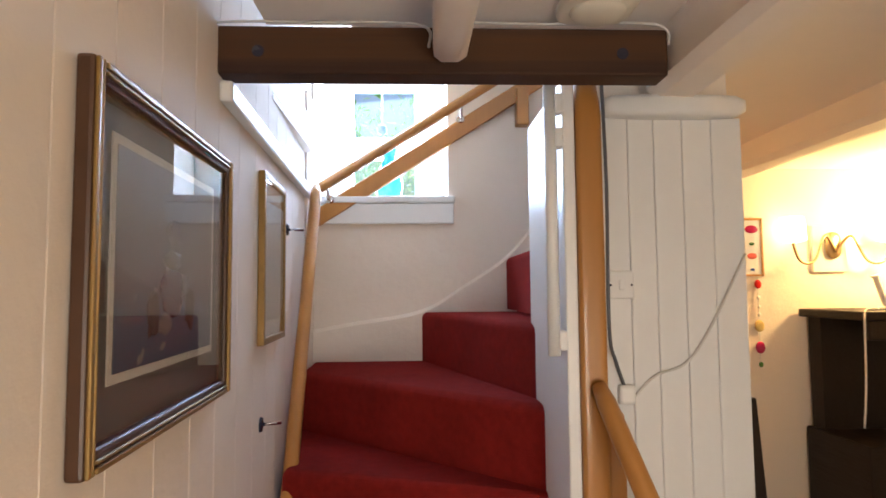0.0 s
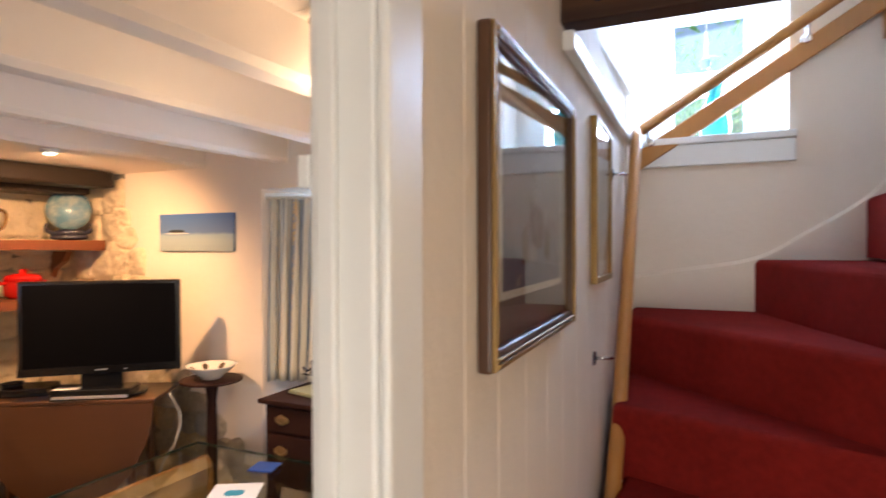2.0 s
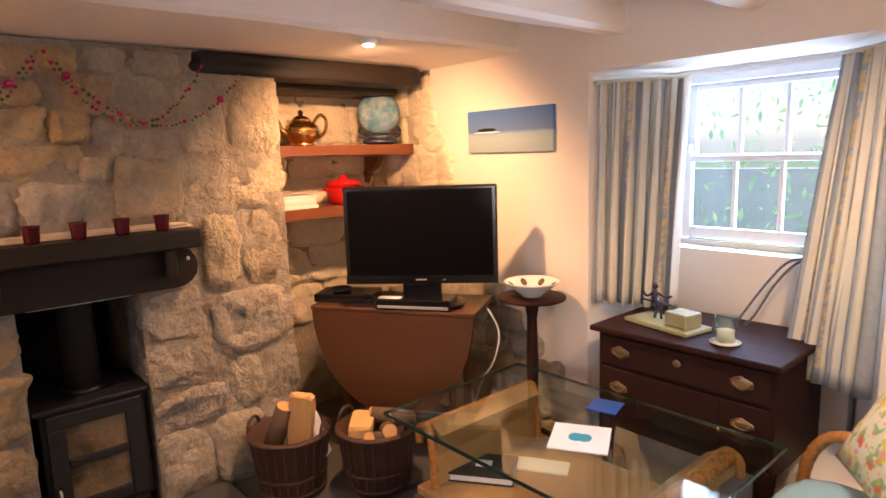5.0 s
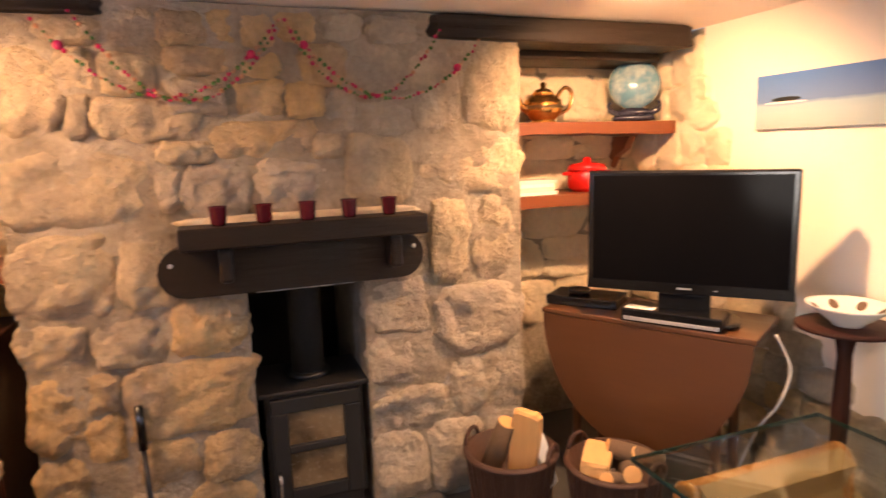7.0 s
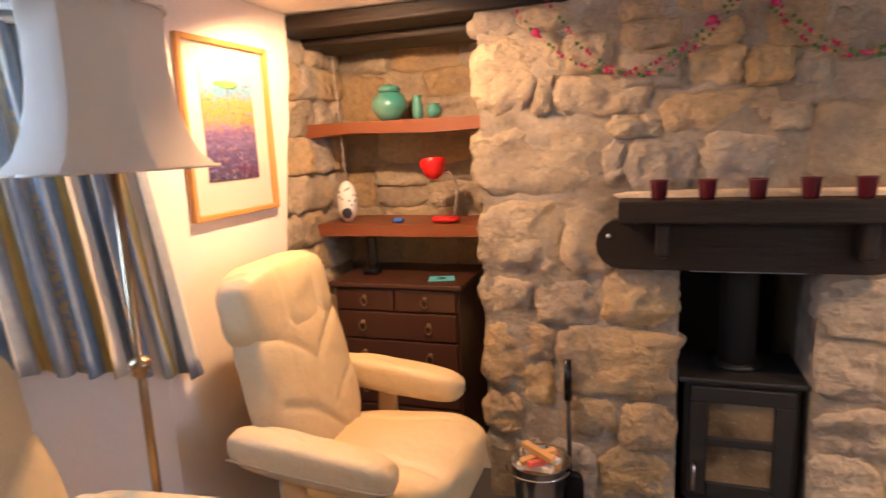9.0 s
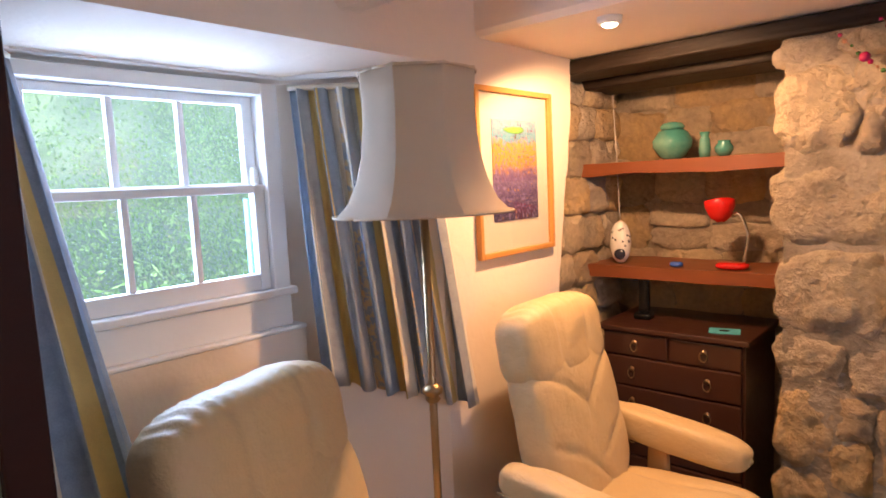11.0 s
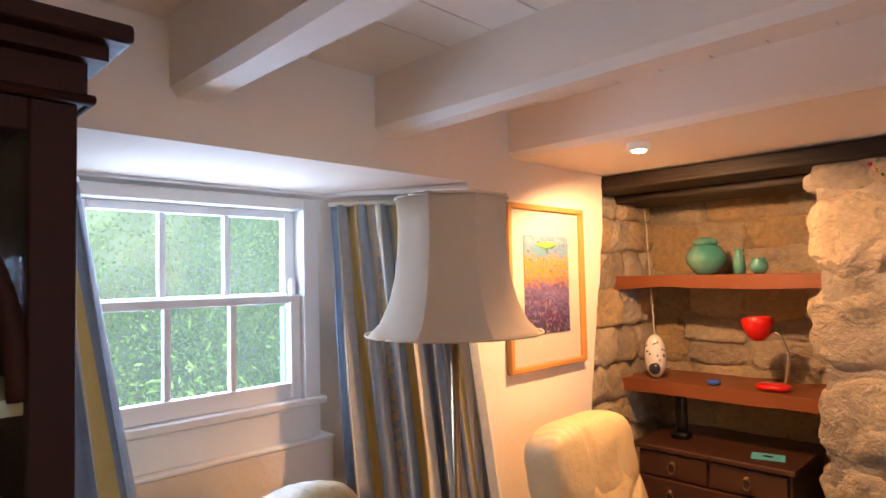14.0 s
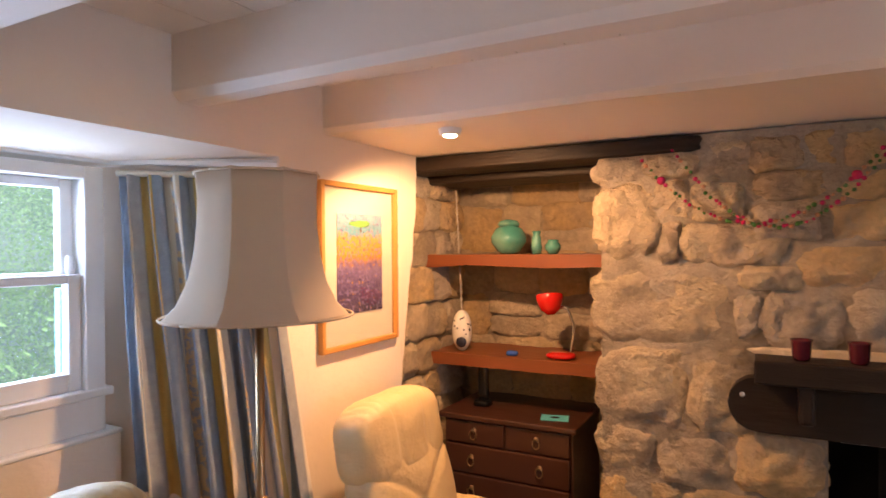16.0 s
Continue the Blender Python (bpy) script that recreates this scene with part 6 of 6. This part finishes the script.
for k, y in enumerate((-0.28, -0.09, 0.10, 0.29)):
    head = part("head", moved(lathe(bmesh.new(), [(0.02, 0.03), (0.034, -0.01), (0.037, -0.06), (0.033, -0.06)], segments=18), pose(-0.06, y, -0.065, 20 * (-1) ** k, -25, 0)), SILVER, spots, smooth=True)
    part("swivel_arm", tube(bmesh.new(), curve_points([(-0.06, y + 0.03, -0.03), (-0.03, y + 0.045, -0.05), (-0.025, y + 0.03, -0.075), (-0.04, y + 0.008, -0.078)], 4), 0.006, 8), IRON, head, smooth=True)
    part("bulb", moved(lathe(bmesh.new(), [(0.012, -0.058), (0.026, -0.052), (0.03, -0.045)], segments=14), pose(-0.06, y, -0.065, 20 * (-1) ** k, -25, 0)), BULB, head, smooth=True)


# ---- cream recliners ----
def padded(centre, size, power, rot, creases, axis=1, side=1, rough=0.02, seed=1.0, ruche=0.0):
    """A leather cushion, drawn in along creases, each a line of (a, b) over its face; ruche gathers its edges in fine folds."""
    bm = superbox(bmesh.new(), (0, 0, 0), size, power, 40, rough=rough, seed=seed)
    across = [k for k in range(3) if k != axis]
    for v in bm.verts:
        p = Vector((v.co[across[0]], v.co[across[1]]))
        facing = max(0.0, side * v.co[axis] / (size[axis] / 2))
        pull = 0.0
        for line in creases:
            best = 9.0
            for a, b in zip(line, line[1:]):
                a, b = Vector(a), Vector(b)
                u = max(0.0, min(1.0, (p - a).dot(b - a) / max((b - a).length_squared, 1e-9)))
                best = min(best, (p - a - (b - a) * u).length)
            pull = max(pull, math.exp(-(best / 0.009) ** 2) + 0.15 * math.exp(-(best / 0.03) ** 2))
        v.co[axis] -= side * 0.008 * pull * min(1.0, facing * 1.6)
        if ruche:
            rim = max(0.0, abs(p.y) / (size[across[1]] / 2) - 0.55) / 0.45 if p.y > 0 else 0.0
            fold = math.sin(p.x * 230 + 4 * noise.noise(Vector((p.x * 14, v.co[axis] * 9, seed))))
            v.co[across[1]] += ruche * rim * fold
            v.co[axis] += side * ruche * 0.7 * rim * fold
        v.co += v.co.normalized() * 0.004 * noise.noise(v.co * 11 + Vector((seed, 0, 0)))
    return moved(bm, Matrix.Translation(centre) @ (rot or Matrix.Identity(3)).to_4x4())


def recliner(label, m, ruche=0.002):
    """A swivel recliner facing its own +y, with a creased back, a pillowed headrest and rounded arms."""
    r = thing("recliner", label, "armchair", m, "cream recliners")
    lean = Matrix.Rotation(radians(13), 3, "X")
    part("backrest", padded((0, -0.25, 0.665), (0.46, 0.17, 0.53), 4, lean,
                            [[(-0.21, 0.20), (-0.10, 0.14), (0.0, 0.06)], [(0.21, 0.20), (0.10, 0.14), (0.0, 0.06)], [(0.20, -0.02), (0.08, -0.08), (-0.05, -0.20)],
                             [(-0.20, -0.02), (-0.10, -0.07), (-0.03, -0.11)], [(0.0, 0.06), (0.0, 0.0)]], seed=1), LEATHER, r, smooth=True)
    part("headrest", padded((0, -0.315, 0.925), (0.455, 0.185, 0.27), 3.6, Matrix.Rotation(radians(11), 3, "X"),
                            [[(-0.085, -0.13), (-0.08, 0.0), (-0.085, 0.14)], [(0.085, -0.13), (0.08, 0.0), (0.085, 0.14)]], seed=2, ruche=ruche), LEATHER, r, smooth=True)
    for s in (-1, 1):
        arm = part("arm", padded((s * 0.305, -0.05, 0.565), (0.115, 0.50, 0.115), 3.6, Matrix.Rotation(radians(-6), 3, "X"),
                                 [[(-0.06, -0.30), (0.0, -0.02)]], axis=2, rough=0.02, seed=6 + s), LEATHER, r, smooth=True)
        part("piping", tube(bmesh.new(), curve_points([(s * 0.36, -0.28, 0.565), (s * 0.362, -0.05, 0.545), (s * 0.355, 0.17, 0.527), (s * 0.305, 0.196, 0.524)], 5), 0.003, 6), LEATHER_SEAM, arm, smooth=True)
        part("arm_post", superbox(bmesh.new(), (s * 0.32, -0.10, 0.32), (0.03, 0.075, 0.40), 6, 5), LOGWOOD, r, smooth=True)
        part("base_arm", tube(bmesh.new(), [(s * 0.32, -0.12, 0.15), (0, 0, 0.09)], 0.018, 8), LOGWOOD, r, smooth=True)
    part("seam", tube(bmesh.new(), curve_points([(-0.225, -0.245, 0.80), (-0.1, -0.215, 0.79), (0, -0.21, 0.785), (0.1, -0.215, 0.79), (0.225, -0.245, 0.80)], 5), 0.004, 6), LEATHER_SEAM, r, smooth=True)
    part("seat", padded((0, 0.03, 0.405), (0.52, 0.60, 0.18), 3.6, Matrix.Rotation(radians(4), 3, "X"),
                        [[(-0.16, -0.25), (-0.12, 0.0), (-0.17, 0.24)], [(0.16, -0.25), (0.12, 0.0), (0.17, 0.24)]], axis=2, rough=0.02, seed=9), LEATHER, r, smooth=True)
    part("pedestal", lathe(bmesh.new(), [(0.25, 0), (0.25, 0.03), (0.05, 0.05), (0.04, 0.33)], segments=28), BLACK_GLOSS, r, smooth=True)
    return r


recliner("cream leather swivel recliner beside the alcove", pose(-2.80, -0.58, 0))
recliner("cream leather swivel recliner under the window", pose(-1.85, -0.66, 0, 0, 0, 16) @ Matrix.Diagonal((1.1, 1, 1.0, 1)), 0.004)

# ---- glazed bookcase beside the south window ----
# Mid grey for the back panel behind the glazed door.
GREY_BACK = material("grey_case_back", (0.30, 0.29, 0.27), 0.8, vary=0.15, scale=4, fine=0.05)
case = thing("glazed_bookcase", "dark mahogany bookcase with glazed door", "bookcase")
part("base", box(-1.335, -0.52, -1.095, -0.64, 0, 0.85, bevel=0.006), MAHOGANY, case)
part("side", box(-1.335, -1.315, -1.095, -0.66, 0.851, 1.77), MAHOGANY, case)
part("side", box(-0.54, -0.52, -1.095, -0.66, 0.851, 1.77), MAHOGANY, case)
part("back", box(-1.315, -0.54, -1.095, -1.08, 0.851, 1.77), GREY_BACK, case)
part("top", box(-1.335, -0.52, -1.095, -0.66, 1.7705, 1.785), MAHOGANY, case)
for z in (1.10, 1.375):
    part("shelf", box(-1.314, -0.541, -1.079, -0.70, z - 0.02, z), MAT_BOARD, case)
door = part("door", box(-1.338, -1.29, -0.66, -0.638, 0.86, 1.722, bevel=0.003), MAHOGANY, case)
for sides in ((-0.565, -0.517, -0.66, -0.638, 0.86, 1.722), (-1.29, -0.565, -0.66, -0.638, 1.682, 1.722), (-1.29, -0.565, -0.66, -0.638, 0.86, 0.91)):
    part("stile", box(*sides, bevel=0.003), MAHOGANY, door)
for cx in (-1.11, -0.745):
    for s in (-1, 1):
        part("astragal", tube(bmesh.new(), curve_points([(cx, -0.65, 1.68), (cx + s * 0.10, -0.65, 1.62), (cx + s * 0.16, -0.65, 1.50), (cx + s * 0.175, -0.65, 1.38)], 5), 0.013, 6), MAHOGANY, door, smooth=True)
part("astragal", tube(bmesh.new(), [(-1.29, -0.65, 1.255), (-0.565, -0.65, 1.255)], 0.009, 6), MAHOGANY, door, smooth=True)
part("glazing", box(-1.29, -0.565, -0.656, -0.654, 0.91, 1.682), CASE_GLASS, door)
part("cornice", box(-1.346, -0.509, -1.0945, -0.63, 1.723, 1.77), MAHOGANY, case)
part("cornice", box(-1.362, -0.493, -1.094, -0.605, 1.769, 1.788), MAHOGANY, case)
part("cornice", box(-1.382, -0.473, -1.093, -0.575, 1.787, 1.810, bevel=0.006), MAHOGANY, case)

# ---- garden outside the windows ----
def foliage(name, label, centre, spread, count, size, mats, seed):
    rng = random.Random(seed)
    bm = bmesh.new()
    for _ in range(count):
        c = Vector((centre[0] + rng.gauss(0, spread[0]), centre[1] + rng.gauss(0, spread[1]), max(-0.15, centre[2] + rng.gauss(0, spread[2]))))
        turn = Euler((rng.uniform(0, 6.3), rng.uniform(0, 6.3), rng.uniform(0, 6.3))).to_matrix()
        s = size * rng.uniform(0.5, 1.4)
        pts = [(-s, 0, 0), (0, -s * 0.35, 0.1 * s), (s, 0, 0), (0, s * 0.35, 0.1 * s)]
        f = bm.faces.new([bm.verts.new(c + turn @ Vector(p)) for p in pts])
        f.material_index = rng.randrange(len(mats))
    ob = link(name, bm, mats)
    return tagged(ob, label, "hedge", kind="stuff")


# Banks that close sky gaps behind the leaves; haze is painted into their green.
for name, label, x, y, z, sx, sz in (("garden_bank", "pale green bank behind the hedge, haze in its colour", -5.0, -5.6, 0.5, 6.4, 5.0), ("garden_bank", "pale green bank behind the hedge, haze in its colour", -2.4, 6.0, 0.0, 5.0, 1.0), ("garden_bank", "pale green bank behind the hedge, haze in its colour", -0.2, 6.4, 0.8, 3.0, 4.4)):
    tagged(link(name, superbox(bmesh.new(), (x, y, z), (sx, 1.2, sz), 2.4, 12, rough=0.25, seed=x), HAZE_PAINTED_BANK, True), label, "hedge", kind="stuff")
foliage("garden_hedge", "dense green garden hedge outside the window", (-4.1, -4.6, 0.95), (1.05, 0.4, 0.85), 60000, 0.019, [LEAF, LEAF_PALE, LEAF_PALE], 3)
foliage("garden_shrub", "pale green shrub outside the window", (-2.9, -3.2, 0.5), (0.7, 0.3, 0.25), 5000, 0.03, [LEAF_PALE, LEAF], 4)
foliage("garden_hedge", "green bushes outside the north window", (-2.6, 5.2, 0.2), (1.4, 0.4, 0.25), 7000, 0.035, [LEAF, LEAF_PALE], 5)
foliage("garden_hedge", "green bushes outside the stair window", (-0.4, 5.0, 1.4), (1.0, 0.4, 0.9), 9000, 0.04, [LEAF_PALE, LEAF], 6)
structure("garden_wall", box(-4.5, 1.5, 6.2, 6.5, -0.2, 1.2), RENDER_WHITE, "pale rendered garden wall")

part("moulding", tube(bmesh.new(), [(-0.505, -0.633, 1.727), (-1.352, -0.633, 1.727), (-1.352, -1.09, 1.727)], 0.007, 8), MAHOGANY, case, smooth=True)

# ---- stones, the nearest as pieces of their own ----


def stone(parent, m, u0, u1, v0, v1, depth, seed, n=14, kinds=STONE):
    """One rough stone in the plane of m: u along, v up, w out of the wall. Neighbours run into each other at uneven joints."""
    bm = bmesh.new()
    cu, cv, hu, hv = (u0 + u1) / 2, (v0 + v1) / 2, (u1 - u0) / 2 + 0.008, (v1 - v0) / 2 + 0.008
    power = 2.6 + 3.4 * ((seed * 0.37) % 1)
    s = Vector((seed * 3.1, seed * 1.7, seed * 0.9))
    tilt_u, tilt_v = 0.012 * math.sin(seed * 5), 0.012 * math.cos(seed * 7)
    spin = 0.07 * math.sin(seed * 11)
    grid = []
    for i in range(n + 1):
        row = []
        for j in range(n + 1):
            a, b = 2 * i / n - 1, 2 * j / n - 1
            a, b = math.copysign(abs(a) ** 0.7, a), math.copysign(abs(b) ** 0.7, b)
            far = max(abs(a), abs(b), 1e-6)
            ln = (abs(a) ** power + abs(b) ** power) ** (1 / power)
            q = far / max(ln, 1e-6)
            edge = 1 + (0.20 * noise.noise(Vector((a * 1.3, b * 1.3, 0)) + s) + 0.10 * noise.noise(Vector((a * 4, b * 4, 2)) + s)) * far
            x, z = cu + hu * a * q * edge - spin * hv * b, cv + hv * b * q * edge + spin * hv * a
            dome = max(0.0, 1 - far ** 4) ** 0.5
            lump = 0.024 * noise.noise(Vector((x * 7, z * 7, 1)) + s) + 0.016 * noise.noise(Vector((x * 17, z * 17, 4)) + s) + 0.009 * noise.noise(Vector((x * 45, z * 45, 6)) + s)
            w = -0.010 + (depth * 0.6 + 0.020) * dome ** 0.6 + (lump + tilt_u * a + tilt_v * b) * dome
            row.append(bm.verts.new((x, z, w)))
        grid.append(row)
    for i in range(n):
        for j in range(n):
            bm.faces.new((grid[i][j], grid[i + 1][j], grid[i + 1][j + 1], grid[i][j + 1]))
    moved(bm, m)
    return part("stone", bm, kinds[int(seed * 13) % 3], parent, smooth=True)


def courses(parent, m, u0, u1, v0, v1, depth, seed, tall=(0.10, 0.17), wide=(0.13, 0.30), edge=None, kinds=STONE):
    """Rough courses of stones over a patch; edge(v) gives where a row ends."""
    rng = random.Random(seed)
    v = v0
    while v < v1 - 0.03:
        top = min(v1, v + rng.uniform(*tall))
        if v1 - top < 0.05:
            top = v1
        end = edge((v + top) / 2) if edge else u1
        u = u0
        while u < end - 0.02:
            nxt = min(end, u + rng.uniform(*wide))
            if end - nxt < 0.06:
                nxt = end
            if nxt - u > 0.24 and rng.random() < 0.35 and top - v > 0.12:
                cut = v + (top - v) * rng.uniform(0.4, 0.6)
                stone(parent, m, u, nxt, v, cut, depth * rng.uniform(0.6, 1.1), rng.uniform(0, 90), kinds=kinds)
                stone(parent, m, u, nxt, cut, top, depth * rng.uniform(0.6, 1.1), rng.uniform(0, 90), kinds=kinds)
            else:
                stone(parent, m, u, nxt, v, top, depth * rng.uniform(0.6, 1.2), rng.uniform(0, 90), kinds=kinds)
            u = nxt
        v = top


BREAST = Matrix(((0, 0, 1, FACE), (1, 0, 0, 0), (0, 1, 0, 0), (0, 0, 0, 1)))
TOP_LEFT = ((-0.38, -0.17, 1.75, 1.83), (-0.38, -0.14, 1.48, 1.74), (-0.20, -0.03, 1.75, 1.83), (-0.18, -0.06, 1.62, 1.74), (-0.15, -0.09, 1.47, 1.61),
            (-0.09, 0.23, 1.46, 1.59), (-0.38, 0.09, 1.19, 1.455), (-0.37, -0.07, 0.90, 1.18), (-0.07, 0.13, 0.91, 1.17), (-0.02, 0.12, 1.77, 1.87), (-0.05, 0.10, 1.61, 1.73))
RUBBLE = ((0.13, 0.27, 1.76, 1.86), (0.28, 0.37, 1.76, 1.87), (0.38, 0.48, 1.76, 1.86), (0.13, 0.33, 1.67, 1.75), (0.34, 0.50, 1.66, 1.75), (0.34, 0.50, 1.54, 1.65),
          (0.51, 0.64, 1.53, 1.64), (0.25, 0.62, 1.40, 1.52), (0.56, 0.72, 1.64, 1.77), (0.49, 0.62, 1.78, 1.87), (0.63, 0.78, 1.78, 1.87), (0.73, 0.94, 1.58, 1.77),
          (0.79, 0.98, 1.78, 1.87), (0.74, 0.98, 1.47, 1.57), (0.96, 1.14, 1.47, 1.77), (0.11, 0.32, 1.54, 1.66), (0.64, 0.74, 1.48, 1.62))
OVER_MANTEL = ((0.08, 0.15, 1.23, 1.37), (0.15, 0.37, 1.19, 1.385), (0.38, 0.68, 1.19, 1.385), (0.58, 0.70, 1.39, 1.47), (0.69, 0.93, 1.21, 1.46), (0.94, 1.40, 1.23, 1.46),
               (1.15, 1.41, 1.47, 1.80), (1.00, 1.17, 0.89, 1.22), (1.18, 1.39, 0.88, 1.22), (0.09, 0.27, 1.385, 1.45), (0.20, 0.95, 0.955, 1.18))
LOW_LEFT = ((-0.37, -0.17, 0.73, 0.89), (-0.16, 0.07, 0.72, 0.89), (0.08, 0.325, 0.73, 0.93), (-0.37, -0.20, 0.45, 0.72), (-0.19, -0.10, 0.58, 0.71), (-0.10, 0.325, 0.46, 0.72),
            (-0.21, -0.10, 0.41, 0.57), (-0.06, 0.13, 0.27, 0.45), (0.14, 0.325, 0.27, 0.45), (0.06, 0.325, 0.02, 0.26), (-0.37, -0.22, 0.27, 0.44), (-0.12, 0.05, 0.02, 0.26), (-0.36, -0.13, 0.02, 0.27))
LOW_RIGHT = ((0.755, 1.00, 0.71, 0.93), (1.01, 1.40, 0.60, 0.87), (0.755, 1.00, 0.50, 0.70), (0.755, 1.06, 0.33, 0.49), (1.07, 1.22, 0.34, 0.59),
             (1.23, 1.40, 0.34, 0.59), (0.755, 0.97, 0.02, 0.32), (0.98, 1.22, 0.02, 0.33), (1.23, 1.40, 0.02, 0.33))
for k, sides in enumerate(TOP_LEFT + RUBBLE + OVER_MANTEL + LOW_LEFT + LOW_RIGHT):
    stone(breast, BREAST, *sides, 0.05 + 0.016 * ((k * 7) % 3), 2.3 * k + 1, 24)


def mortar_bed(parent, m, u0, u1, v0, v1, proud, step=0.02):
    """Uneven pointing between the stones of one patch of wall."""
    bm = bmesh.new()
    nu, nv = max(2, round((u1 - u0) / step)), max(2, round((v1 - v0) / step))
    grid = []
    for i in range(nu + 1):
        row = []
        for j in range(nv + 1):
            u, v = u0 + (u1 - u0) * i / nu, v0 + (v1 - v0) * j / nv
            w = proud + 0.012 * noise.noise(Vector((u * 6, v * 6, 3))) + 0.008 * noise.noise(Vector((u * 17, v * 17, 8)))
            row.append(bm.verts.new((u, v, max(0.002, w))))
        grid.append(row)
    for i in range(nu):
        for j in range(nv):
            bm.faces.new((grid[i][j], grid[i + 1][j], grid[i + 1][j + 1], grid[i][j + 1]))
    return part("pointing", moved(bm, m), MORTAR, parent, smooth=True)


for sides in ((-0.35, 0.33, 0.0, 0.955), (0.745, 1.39, 0.0, 0.955), (-0.35, 1.39, 0.955, 1.89)):
    mortar_bed(breast, BREAST, *sides, 0.030)
BACK_S = Matrix(((0, 0, 1, -3.90), (1, 0, 0, 0), (0, 1, 0, 0), (0, 0, 0, 1)))
BACK_N = Matrix(((0, 0, 1, -3.86), (1, 0, 0, 0), (0, 1, 0, 0), (0, 0, 0, 1)))
courses(fire_wall, BACK_S, -1.21, -0.36, 0.80, 1.86, 0.03, 21, (0.13, 0.22), (0.16, 0.34))
courses(fire_wall, BACK_N, 1.40, 2.33, 0.50, 1.86, 0.035, 22, (0.14, 0.24), (0.2, 0.4), kinds=LIMEWASHED)
SIDE_S = Matrix(((1, 0, 0, 0), (0, 0, 1, -1.21), (0, 1, 0, 0), (0, 0, 0, 1)))
SIDE_N = Matrix(((1, 0, 0, 0), (0, 0, -1, 2.34), (0, 1, 0, 0), (0, 0, 0, 1)))
courses(fire_wall, SIDE_S, -3.88, -3.20, 0.0, 1.86, 0.07, 23, (0.10, 0.19), (0.12, 0.24))
courses(fire_wall, SIDE_N, -3.86, -3.36, 0.60, 1.86, 0.05, 24, (0.14, 0.24), (0.16, 0.3), kinds=LIMEWASHED)
WALL_N = Matrix(((1, 0, 0, 0), (0, 0, -1, NORTH), (0, 1, 0, 0), (0, 0, 0, 1)))
courses(fire_wall, WALL_N, -3.46, -2.2, 0.78, 1.86, 0.03, 25, (0.10, 0.17), (0.12, 0.24), edge=lambda v: -3.41 + 0.47 * max(0, 1.83 - v), kinds=LIMEWASHED)
courses(fire_wall, WALL_N, -3.46, -2.2, 0.0, 0.78, 0.05, 27, (0.10, 0.17), (0.12, 0.24), edge=lambda v: -2.87 + 1.10 * max(0, 0.75 - v))
